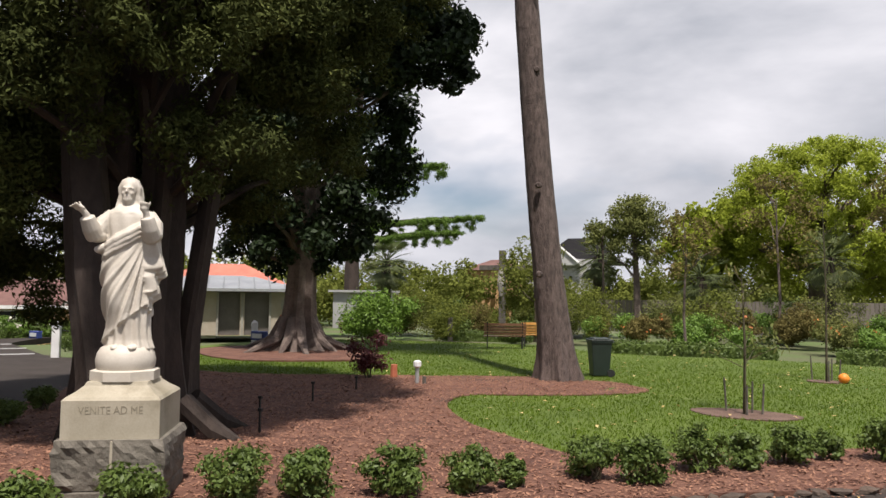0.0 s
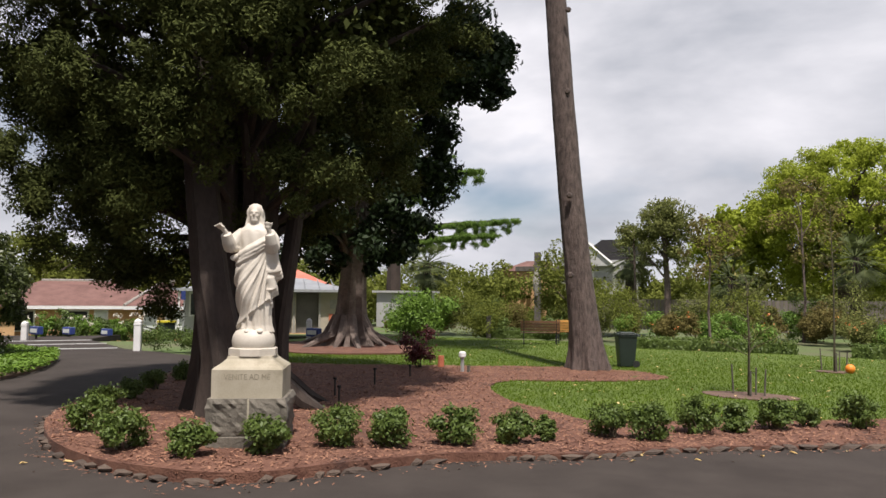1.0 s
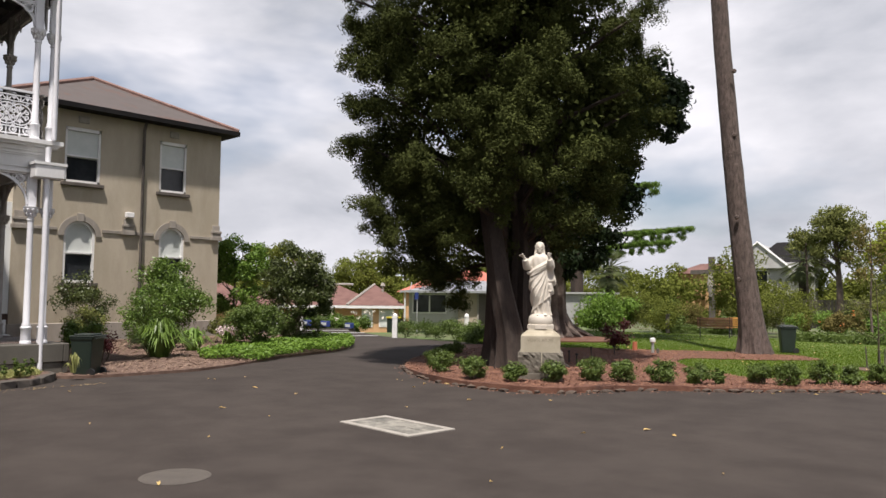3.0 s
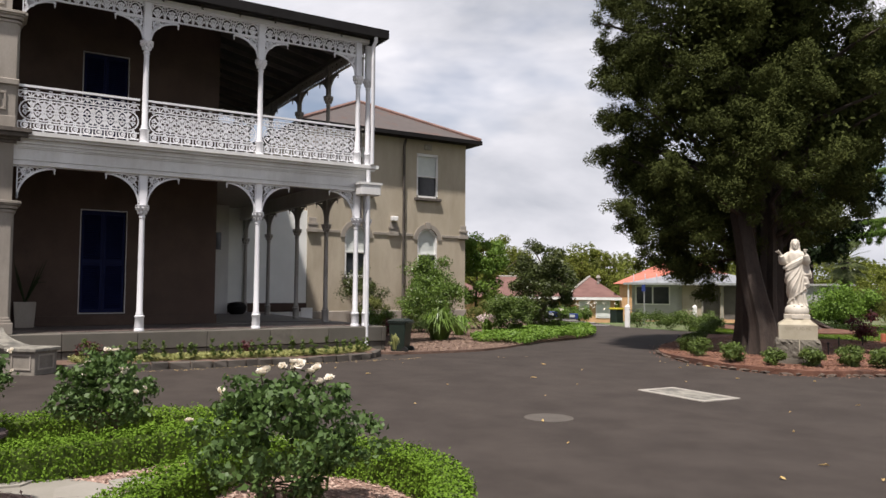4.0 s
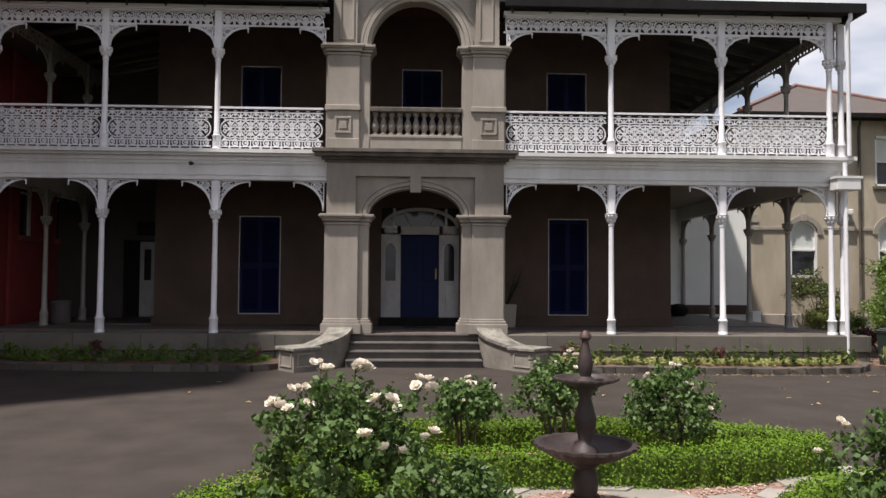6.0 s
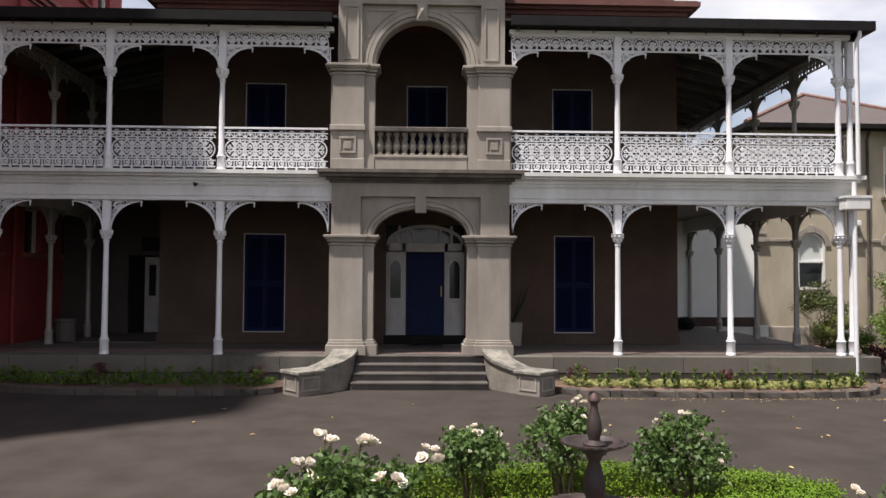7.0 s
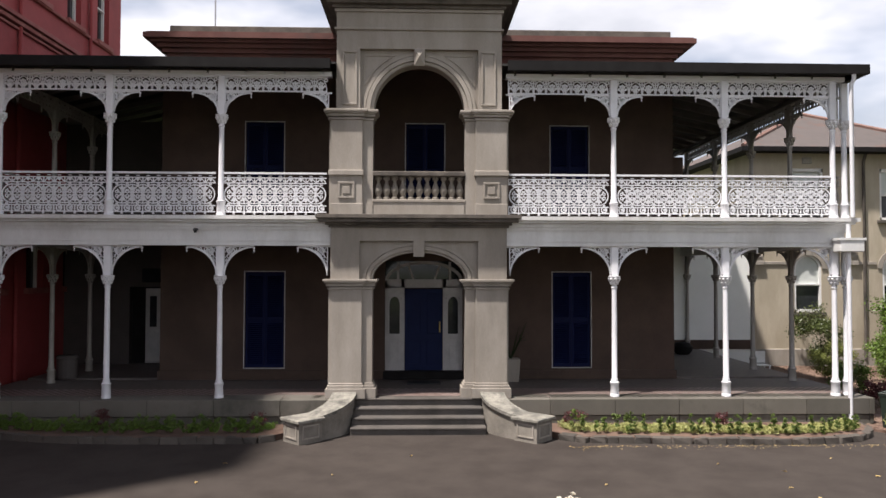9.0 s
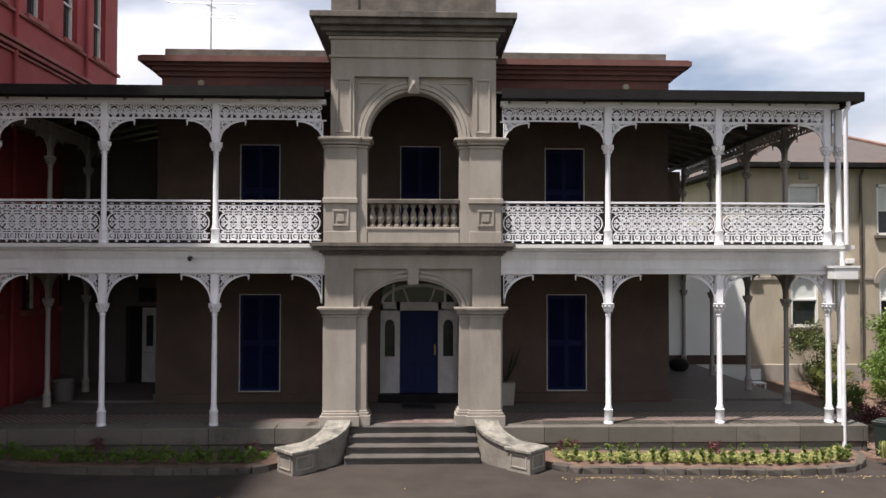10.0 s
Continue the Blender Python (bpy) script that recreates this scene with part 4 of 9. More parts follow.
bays = [(-10.02, -7.43), (-7.43, -4.77), (-4.77, -2.12), (2.12, 4.77), (4.77, 7.52), (7.52, 10.24)]
lace_obs, fr_obs = {}, {}


def lace_run(p0, p1, paint=IRON):
    """Balustrade and frieze between two column places, with their brackets above and below."""
    d = Vector((p1[0] - p0[0], p1[1] - p0[1]))
    L = round(d.length - 0.12, 2)
    ang = math.degrees(math.atan2(d.y, d.x)) - 90
    st = Vector(p0) + d.normalized() * 0.06
    key = (round(L, 1), paint.name)
    if key not in lace_obs:
        for store, mesh, name in ((lace_obs, lace_panel(L, 1.02, max(3, round(L / 0.485))), "balustrade_panel"), (fr_obs, frieze_lace(L, 0.37, round(L / 0.325)), "frieze_panel")):
            store[key] = bpy.data.meshes.new(name)
            mesh.to_mesh(store[key])
            mesh.free()
    for p, q in ((p0, 1), (p1, -1)):
        link("bracket", BR_LO[q, paint.name], paint, mansion, "", pose(p[0], p[1], 4.34, 0, 0, ang))
    word = "white" if paint is IRON else "shade-darkened"
    link("balustrade_panel", lace_obs[key], paint, mansion, word + " cast-iron lace balustrade", pose(st.x, st.y, 5.09, 0, 0, ang))
    link("frieze_panel", fr_obs[key], paint, mansion, word + " cast-iron lace frieze", pose(st.x, st.y, 8.07, 0, 0, ang))
    for p, q in ((p0, 1), (p1, -1)):
        link("bracket", BR_HI[q, paint.name], paint, mansion, "", pose(p[0], p[1], 8.07, 0, 0, ang))


BR_LO, BR_HI = {}, {}
for s in (-1, 1):
    for store, W, H in ((BR_LO, 0.80, 0.72), (BR_HI, 0.70, 0.52)):
        for paint in (IRON, SIDE_IRON):
            me = bpy.data.meshes.new("bracket")
            b = bracket_mesh(s, W, H)
            b.to_mesh(me)
            b.free()
            store[s, paint.name] = me
for a, b in bays:
    lace_run((0, a), (0, b))
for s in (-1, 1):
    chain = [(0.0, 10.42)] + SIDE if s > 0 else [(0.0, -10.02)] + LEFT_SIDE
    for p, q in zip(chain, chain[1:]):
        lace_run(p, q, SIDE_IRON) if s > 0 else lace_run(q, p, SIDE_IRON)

# decks, beams, soffits and veranda roof
def wrap(name, z0, z1, out, inn, mat, label="", x_back=-12.4, side=None):
    """Lengths that follow the veranda's outer edge, on three sides; open at the portico."""
    for s in (-1, 1):
        ye = 10.42 + out
        part(name, box(nb(), -inn, out, min(s * 2.12, s * ye), max(s * 2.12, s * ye), z0, z1), mat, mansion, label)
        part(name, box(nb(), x_back, -inn, min(s * (10.42 - inn), s * ye), max(s * (10.42 - inn), s * ye), z0, z1), side or mat, mansion, label)


wrap("beam", 4.34, 4.40, 0.10, 0.12, FASCIA)
wrap("beam", 4.40, 4.80, 0.06, 0.10, FASCIA, "grey-white timber veranda beam")
wrap("beam", 4.45, 4.485, 0.085, -0.055, FASCIA)
wrap("beam", 4.70, 4.735, 0.080, -0.055, FASCIA)
wrap("beam", 4.735, 4.80, 0.105, -0.055, FASCIA)
wrap("beam", 4.80, 4.90, 0.14, 0.10, FASCIA)
wrap("deck_edge", 4.90, 4.96, 0.24, 0.10, FASCIA)
wrap("deck_edge", 4.96, 5.05, 0.32, 0.10, FASCIA, "grey deck nosing")
for s in (-1, 1):
    part("deck", box(nb(), -3.02, -0.10, min(s * 1.2, s * 10.4), max(s * 1.2, s * 10.4), 4.82, 5.04), SOFFIT_PALE, mansion)
    part("deck", box(nb(), -12.4, -3.42, min(s * 7.28, s * 10.4), max(s * 7.28, s * 10.4), 4.82, 5.04), SOFFIT_PALE, mansion)
part("deck", box(nb(), -3.02, -0.36, -1.2, 1.2, 4.82, 5.04), SOFFIT_PALE, mansion)
# two strips added out to the red wall to stop daylight entering
part("deck", box(nb(), -12.4, -0.4, -11.54, -10.76, 4.82, 5.04), SOFFIT_PALE, mansion)
part("veranda_soffit", box(nb(), -12.4, -0.4, -11.54, -10.6, 8.50, 8.60), SOFFIT_PALE, mansion)
# roof: sloped sheets with rafters under them
def slab(bm, pts, th):
    up = [bm.verts.new(p) for p in pts]
    dn = [bm.verts.new((p[0], p[1], p[2] - th)) for p in pts]
    k = len(pts)
    bm.faces.new(up), bm.faces.new(dn[::-1])
    for i in range(k):
        bm.faces.new((up[i], dn[i], dn[(i + 1) % k], up[(i + 1) % k]))
    return bm


for s in (-1, 1):
    bm = nb()
    slab(bm, [(0.42, s * 2.0, 8.71), (0.42, s * 10.9, 8.71), (-3.0, s * 7.3, 9.4), (-3.0, s * 2.0, 9.4)], 0.05)
    slab(bm, [(0.42, s * 10.9, 8.71), (-12.4, s * 10.9, 8.71), (-12.4, s * 7.3, 9.4), (-3.0, s * 7.3, 9.4)], 0.05)
    bmesh.ops.recalc_face_normals(bm, faces=bm.faces[:])
    part("veranda_roof", bm, TIN, mansion, "dark metal veranda roof")
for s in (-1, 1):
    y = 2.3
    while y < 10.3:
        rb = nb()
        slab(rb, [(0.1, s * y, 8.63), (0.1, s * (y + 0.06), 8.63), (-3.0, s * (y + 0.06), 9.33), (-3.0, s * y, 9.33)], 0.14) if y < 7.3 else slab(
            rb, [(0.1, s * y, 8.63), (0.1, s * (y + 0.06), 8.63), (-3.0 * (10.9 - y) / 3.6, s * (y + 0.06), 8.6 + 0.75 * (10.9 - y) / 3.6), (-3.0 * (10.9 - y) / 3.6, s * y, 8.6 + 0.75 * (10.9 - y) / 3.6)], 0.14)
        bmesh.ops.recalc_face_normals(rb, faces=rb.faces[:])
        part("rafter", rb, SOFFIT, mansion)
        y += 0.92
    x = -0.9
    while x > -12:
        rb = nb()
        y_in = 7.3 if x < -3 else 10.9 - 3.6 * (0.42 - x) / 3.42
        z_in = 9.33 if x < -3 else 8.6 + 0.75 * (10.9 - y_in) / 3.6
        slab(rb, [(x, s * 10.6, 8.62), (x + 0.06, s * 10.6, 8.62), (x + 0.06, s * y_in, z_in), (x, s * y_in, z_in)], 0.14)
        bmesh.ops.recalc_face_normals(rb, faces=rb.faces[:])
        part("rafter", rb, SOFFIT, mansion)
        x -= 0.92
# strip added over the gap to cut the light falling on the red wall
part("roof_flashing", box(nb(), -12.4, 0.40, -11.54, -10.92, 8.60, 8.68), TIN, mansion, "added dark strip that shuts light out beside the red wall")
wrap("gutter", 8.54, 8.77, 0.50, -0.34, GUTTER, "black eaves gutter")
# side lengths take the dark soffit colour in place of their shade
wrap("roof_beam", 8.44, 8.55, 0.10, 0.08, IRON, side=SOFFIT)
# downpipe and rainwater head at the corner
bm = nb()
tube(bm, [(0.42, 10.56, 8.62), (0.42, 10.56, 8.42), (0.36, 10.52, 8.30), (0.36, 10.52, 5.06)], 0.052, 10)
part("downpipe", bm, IRON, mansion, "white downpipe", True)
part("downpipe", tube(nb(), [(0.30, 10.44, 4.9), (0.30, 10.44, 0.05)], 0.055, 10), IRON, mansion, "white downpipe", True)
bm = nb()
box(bm, 0.12, 0.46, 10.15, 10.75, 4.22, 4.50, bevel=0.02)
box(bm, 0.10, 0.48, 10.12, 10.78, 4.50, 4.56)
part("rainwater_head", bm, FASCIA, mansion, "white rainwater box")
part("camera_bracket", tube(nb(), [(0.1, -5.3, 4.72), (0.3, -5.3, 4.70), (0.42, -5.25, 4.66)], [0.03, 0.045, 0.04], 8), BLACK_IRON, mansion)
ant = part("antenna", tube(nb(), [(-5.0, -6.3, 10.6), (-5.0, -6.3, 12.75)], 0.025, 6), STEEL, mansion, "roof television antenna")
for z, w in ((12.62, 1.35), (12.30, 0.75), (12.18, 0.75)):
    part("element", tube(nb(), [(-5.0, -6.3 - w, z + 0.03), (-5.0, -6.3 + w, z)], 0.016, 5), STEEL, ant)
part("boom", tube(nb(), [(-5.5, -6.3, 12.66), (-4.5, -6.3, 12.42)], 0.018, 5), STEEL, ant)

# ---- link wall and the rendered wing behind the veranda ----
wing = thing("rendered_wing", -16, 17.4, 0, "two-storey beige rendered wing with arched windows and hipped slate roof", "house")
UP = [(14.98, 16.25, 5.80, 7.84), (18.55, 19.68, 5.80, 7.84)]
LOW = [(15.05, 16.15, 2.15, 4.40), (18.62, 19.66, 2.15, 4.40)]
part("wall", wall_x(nb(), -12.05, -11.65, 13.35, 21.2, 0, 8.45, UP + LOW), RENDER_PALE, wing)
for b in ((-25, -12.05, 20.8, 21.2, 0, 8.45), (-25, -12.05, 13.35, 13.75, 0, 8.45), (-25, -24.6, 13.75, 20.8, 0, 8.45)):
    part("wall", box(nb(), *b), RENDER_PALE, wing)
bm = nb()
for a, b in ((13.3, 14.80), (16.40, 18.37), (19.91, 21.26)):
    box(bm, -11.67, -11.60, a, b, 4.02, 4.14, bevel=0.01)
box(bm, -25, -11.67, 21.18, 21.26, 4.02, 4.14, bevel=0.01)
part("string_course", bm, RENDERED, wing)
part("plinth", box(nb(), -25, -11.58, 13.3, 21.28, 0, 0.7, bevel=0.02), RENDERED, wing)
for y in (13.55, 17.35, 21.05):
    cb = nb()
    box(cb, -11.65, -11.50, y - 0.24, y + 0.24, 4.00, 4.16, bevel=0.01)
    box(cb, -11.65, -11.53, y - 0.20, y + 0.20, 4.16, 4.30, bevel=0.01)
    box(cb, -11.65, -11.50, y - 0.22, y + 0.22, 4.30, 4.40, bevel=0.01)
    box(cb, -11.65, -11.57, y - 0.16, y + 0.16, 4.40, 4.62, bevel=0.01)
    part("pilaster_cap", cb, RENDERED, wing)
part("security_light", box(box(nb(), -11.6, -11.4, 17.2, 17.5, 4.66, 4.86, bevel=0.02), -11.65, -11.6, 17.3, 17.4, 4.7, 4.8), WHITE_WOOD, wing)
part("downpipe", tube(nb(), [(-11.4, 17.85, 8.4), (-11.55, 17.85, 8.1), (-11.57, 17.85, 0.3)], 0.06, 8), CORNICE, wing, "dark grey downpipe", True)
for y in (15.6, 19.12):
    vb = box(nb(), -11.65, -11.59, y - 0.2, y + 0.2, 8.02, 8.28, bevel=0.02)
    part("wall_vent", vb, LIME, wing, "pale wall vent")


def sash(y0, y1, z0, z1, arched, blind):
    fr = nb()
    x0, x1 = -11.82, -11.67
    zt = z1 - (0.5 * (y1 - y0) if arched else 0.0)
    box(fr, x0, x1, y0, y0 + 0.08, z0, zt)
    box(fr, x0, x1, y1 - 0.08, y1, z0, zt)
    if arched:
        band(fr, arc_yz(((y0 + y1) / 2, zt), (y1 - y0) / 2 - 0.04, (y1 - y0) / 2 - 0.04, 0, 180, 16), 0.08, x0, x1)
    else:
        box(fr, x0, x1, y0, y1, z1 - 0.12, z1)
    box(fr, x0, x1, y0, y1, z0, z0 + 0.10)
    zm = z0 + (z1 - z0) * 0.47
    box(fr, x0 + 0.03, x1 + 0.01, y0 + 0.06, y1 - 0.06, zm, zm + 0.06)
    w = part("window", fr, WHITE_WOOD, wing, "white sash window with pale blind half drawn")
    part("pane", box(nb(), x0 + 0.03, x0 + 0.05, y0 + 0.02, y1 - 0.02, z0 + 0.05, z1 - 0.02), GLASS_DARK, w)
    part("blind", box(nb(), x0 + 0.055, x0 + 0.065, y0 + 0.07, y1 - 0.07, zm - 0.03 if blind else zm + 0.05, z1 - 0.03), BLIND, w, "pale drawn blind")
    part("sill", box(nb(), -11.67, -11.50, y0 - 0.12, y1 + 0.12, z0 - 0.13, z0, bevel=0.015), CORNICE, w, "dark stone sill")
    if arched:
        hb = nb()
        arc = arc_yz(((y0 + y1) / 2, zt), (y1 - y0) / 2, (y1 - y0) / 2, 0, 180, 16)
        strip_x(hb, arc, [(y, z1 + 0.02) for y, _ in arc], -11.88, -11.652)
        part("arch_infill", hb, RENDER_PALE, w)
        ab = nb()
        band(ab, arc_yz(((y0 + y1) / 2, zt), (y1 - y0) / 2 + 0.11, (y1 - y0) / 2 + 0.11, 0, 180, 18), 0.20, -11.66, -11.60)
        box(ab, -11.64, -11.55, (y0 + y1) / 2 - 0.12, (y0 + y1) / 2 + 0.12, z1 - 0.02, z1 + 0.28, bevel=0.01)
        part("hood_mould", ab, RENDERED, w)


for k, h in enumerate(UP):
    sash(*h, False, k == 0)
for h in LOW:
    sash(*h, True, True)
# hipped roof
bm = nb()
e = [(-11.1, 12.8), (-11.1, 21.7), (-25.5, 21.7), (-25.5, 12.8)]
v = [bm.verts.new((x, y, 8.62)) for x, y in e] + [bm.verts.new((-15.3, 17.25, 10.75)), bm.verts.new((-21.3, 17.25, 10.75))]
for f in ((0, 1, 4), (1, 2, 5, 4), (2, 3, 5), (3, 0, 4, 5), (3, 2, 1, 0)):
    bm.faces.new([v[i] for i in f])
bmesh.ops.recalc_face_normals(bm, faces=bm.faces[:])
part("roof", bm, SLATE, wing, "grey slate hipped roof with terracotta ridges")
rb = nb()
for a, b in ((0, 4), (1, 4), (4, 5)):
    p = [(*e[0], 8.66), (*e[1], 8.66), None, None, (-15.3, 17.25, 10.79), (-21.3, 17.25, 10.79)]
    tube(rb, [p[a], p[b]], 0.09, 6)
part("ridge", rb, TERRACOTTA, wing, "terracotta ridge tiles")
bm = nb()
box(bm, -25.5, -11.05, 12.75, 21.75, 8.44, 8.62)
part("gutter", bm, GUTTER, wing, "black eaves gutter")

# white rear link seen through the side veranda
link_wall = thing("rear_link", -11.5, 10, 0, "white painted rear link wall with pale panelled door", "wall", kind="structure")
bm = nb()
box(bm, -12.6, -11.10, 9.6, 13.38, 0.0, 4.9)
part("wall", bm, WHITE_WALL, link_wall)
part("wall", box(nb(), -10.3, -10.05, 7.28, 9.6, 0.0, 4.8), FASCIA, link_wall)
bm = nb()
box(bm, -10.05, -10.01, 7.9, 9.1, 0.95, 1.95, bevel=0.01)
box(bm, -10.05, -10.01, 7.9, 9.1, 2.0, 3.0, bevel=0.01)
part("panel", bm, WHITE_WALL, link_wall)
part("pane", box(nb(), -10.05, -10.02, 7.5, 9.3, 3.1, 3.75), GLASS_DARK, link_wall)
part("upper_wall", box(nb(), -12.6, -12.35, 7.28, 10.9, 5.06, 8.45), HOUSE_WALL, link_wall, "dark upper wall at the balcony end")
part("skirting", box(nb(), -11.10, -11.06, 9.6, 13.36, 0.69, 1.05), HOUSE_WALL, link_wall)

# ---- red building ----
red = thing("red_brick_building", 0, -18, 0, "tall red painted brick building with stone bands and sash windows", "house")
RY = -11.55
wins = []
x = -9.9
while x < 9:
    wins += [(x, x + 1.0, 12.0, 14.6), (x, x + 1.0, 3.2, 5.8)]
    x += 2.3
bm = nb()
# unseen front end and 24 m top, sized so shade falls on the drive
xs = sorted({-11.0, 10.0, *[w[0] for w in wins], *[w[1] for w in wins]})
zs = sorted({0.0, 24.0, *[w[2] for w in wins], *[w[3] for w in wins]})
for a, b in zip(xs, xs[1:]):
    for c, d in zip(zs, zs[1:]):
        if not any(h[0] <= (a + b) / 2 <= h[1] and h[2] <= (c + d) / 2 <= h[3] for h in wins):
            box(bm, a, b, RY - 0.4, RY, c, d)
bmesh.ops.remove_doubles(bm, verts=bm.verts[:], dist=0.0005)
box(bm, -11.0, -10.6, -26, RY - 0.4, 0, 24)
box(bm, 9.6, 10.0, -26, RY - 0.4, 0, 24)
box(bm, -11, 10, -26, RY, 23.8, 24)
# unseen return walls, added to keep front light off the veranda end
box(bm, -0.35, -0.02, RY, -10.28, 0, 4.75)
box(bm, -0.35, -0.02, RY, -10.28, 5.10, 8.5)
bm.faces.index_update()
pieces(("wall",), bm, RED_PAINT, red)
bm = nb()
for z0, z1, o in ((10.62, 10.70, 0.08), (10.74, 10.86, 0.16), (10.88, 11.0, 0.24), (11.80, 11.90, 0.10), (8.6, 8.68, 0.06)):
    box(bm, -11.0 - o, 10.0, RY - 0.1, RY + o, z0, z1, bevel=0.01)
bm.faces.index_update()
pieces(("string_course",), bm, RED_BAND, red, "weathered red-brown stone band")
for x in (-8.2, -3.6):
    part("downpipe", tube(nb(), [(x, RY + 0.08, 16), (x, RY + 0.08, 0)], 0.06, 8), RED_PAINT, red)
for w in wins:
    fb = nb()
    box(fb, w[0], w[0] + 0.08, RY - 0.3, RY - 0.18, w[2], w[3])
    box(fb, w[1] - 0.08, w[1], RY - 0.3, RY - 0.18, w[2], w[3])
    box(fb, w[0], w[1], RY - 0.3, RY - 0.16, (w[2] + w[3]) / 2 - 0.03, (w[2] + w[3]) / 2 + 0.03)
    box(fb, w[0], w[1], RY - 0.3, RY - 0.18, w[3] - 0.1, w[3])
    wo = part("window", fb, WHITE_WOOD, red)
    part("pane", box(nb(), w[0], w[1], RY - 0.28, RY - 0.26, w[2], w[3]), GLASS_DARK, wo)
    part("sill", box(nb(), w[0] - 0.12, w[1] + 0.12, RY - 0.3, RY + 0.14, w[2] - 0.16, w[2], bevel=0.01), RED_BAND, wo)

# pale link wall at the end of the other side veranda, its shade put into the colour
dim = thing("side_link", -6.7, -9.3, 0, "pale link wall coloured dark for shade, with a half-glazed white door", "wall", kind="structure")
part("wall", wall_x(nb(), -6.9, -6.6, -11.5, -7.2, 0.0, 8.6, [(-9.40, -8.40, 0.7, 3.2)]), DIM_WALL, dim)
db = nb()
box(db, -6.72, -6.66, -8.90, -8.42, 0.72, 3.15, bevel=0.01)
box(db, -6.66, -6.63, -8.86, -8.46, 0.8, 1.7, bevel=0.01)
dd = part("door", db, DOOR_WHITE, dim, "white half-glazed door standing ajar")
part("pane", box(nb(), -6.66, -6.65, -8.76, -8.54, 1.9, 2.9), GLASS_DARK, dd)
# black panel painted in for the darkness of the open doorway
part("void", box(nb(), -6.97, -6.87, -9.44, -8.36, 0.7, 3.24), GUTTER, dim)
part("pane", box(nb(), -6.6, -6.58, -9.0, -7.9, 3.35, 3.8), GLASS_DARK, dim)
solid("water_tank", lathe(nb(), [(0.26, 0.0), (0.28, 0.05), (0.28, 0.55), (0.30, 0.58), (0.26, 0.65)], (-3.4, -9.9, 0.69), 16), DIM_WALL, "grey round drum standing on the side veranda", "drum")

# ---- ground ----
def smooth01(t):
    t = min(1.0, max(0.0, t))
    return t * t * (3 - 2 * t)


def ground_z(x, y):
    """The land falls away gently beyond the drive."""
    d = -0.75 * (x - 8) + 0.66 * (y - 10)
    return -0.10 - 1.5 * smooth01((d - 26) / 26)


def sheet(name, xs, ys, fz, mat, label, category, kind="structure"):
    v = np.array([(x, y, fz(x, y)) for y in ys for x in xs])
    k = len(xs)
    q = np.array([(j * k + i, j * k + i + 1, (j + 1) * k + i + 1, (j + 1) * k + i) for j in range(len(ys) - 1) for i in range(k - 1)])
    ob = link(name, np_mesh(name, v, q), mat)
    return tagged(ob, label, category, "", kind)


def steps(a, b, n):
    return [a + (b - a) * i / n for i in range(n + 1)]


far = [-1500, -600, -300, -160, -110] + steps(-90, 90, 60) + [110, 160, 300, 600, 1500]
sheet("ground", far, far, ground_z, SOIL, "far ground of soil and rough grass", "ground")


def smooth_loop(pts, n=6):
    """A closed Catmull-Rom line through plan points."""
    out, k = [], len(pts)
    for i in range(k):
        p0, p1, p2, p3 = (Vector(pts[(i + j) % k]) for j in (-1, 0, 1, 2))
        for s in range(n):
            t = s / n
            out.append(0.5 * ((2 * p1) + (p2 - p0) * t + (2 * p0 - 5 * p1 + 4 * p2 - p3) * t * t + (3 * p1 - p0 - 3 * p2 + p3) * t ** 3))
    return [(p.x, p.y) for p in out]


def inside(poly, x, y):
    """Which of the arrays x, y lie in the polygon."""
    r = np.zeros(len(x), bool)
    k = len(poly)
    for i in range(k):
        (x0, y0), (x1, y1) = poly[i], poly[(i + 1) % k]
        c = (y0 > y) != (y1 > y)
        r ^= c & (x < (x1 - x0) * (y - y0) / (y1 - y0 + 1e-12) + x0)
    return r


def bed_sheet(name, poly, fz, mat, label, category, grid=0.35):
    """A filled bed with a gently modelled top."""
    bm = nb()
    vs = [bm.verts.new((x, y, fz(x, y))) for x, y in poly]
    bm.faces.new(vs)
    xs, ys = [p[0] for p in poly], [p[1] for p in poly]
    for axis, lo, hi in ((0, min(xs), max(xs)), (1, min(ys), max(ys))):
        c = lo + grid
        while c < hi:
            co, no = ((c, 0, 0), (1, 0, 0)) if axis == 0 else ((0, c, 0), (0, 1, 0))
            bmesh.ops.bisect_plane(bm, geom=bm.verts[:] + bm.edges[:] + bm.faces[:], plane_co=co, plane_no=no)
            c += grid
    for v in bm.verts:
        v.co.z = fz(v.co.x, v.co.y)
    rim = bmesh.ops.extrude_edge_only(bm, edges=[e for e in bm.edges if e.is_boundary])["geom"]
    for v in rim:
        if isinstance(v, bmesh.types.BMVert):
            v.co.z -= 0.25
    bmesh.ops.recalc_face_normals(bm, faces=bm.faces[:])
    return solid(name, bm, mat, label, category, "structure", "", True)


DRIVE = [(-13.0, 29.5), (-7.3, 27.0), (-3.5, 26.5), (0.0, 27), (8, 29), (30, 40), (45, 40), (45, -32), (-12, -32), (-12, 21), (-13, 23), (-22, 24), (-26, 30), (-20, 36)]
bed_sheet("road", DRIVE, lambda x, y: 0.0 + 0.5 * (ground_z(x, y) + 0.10), ASPHALT, "dark grey worn asphalt drive with patches", "drive", 3.0)

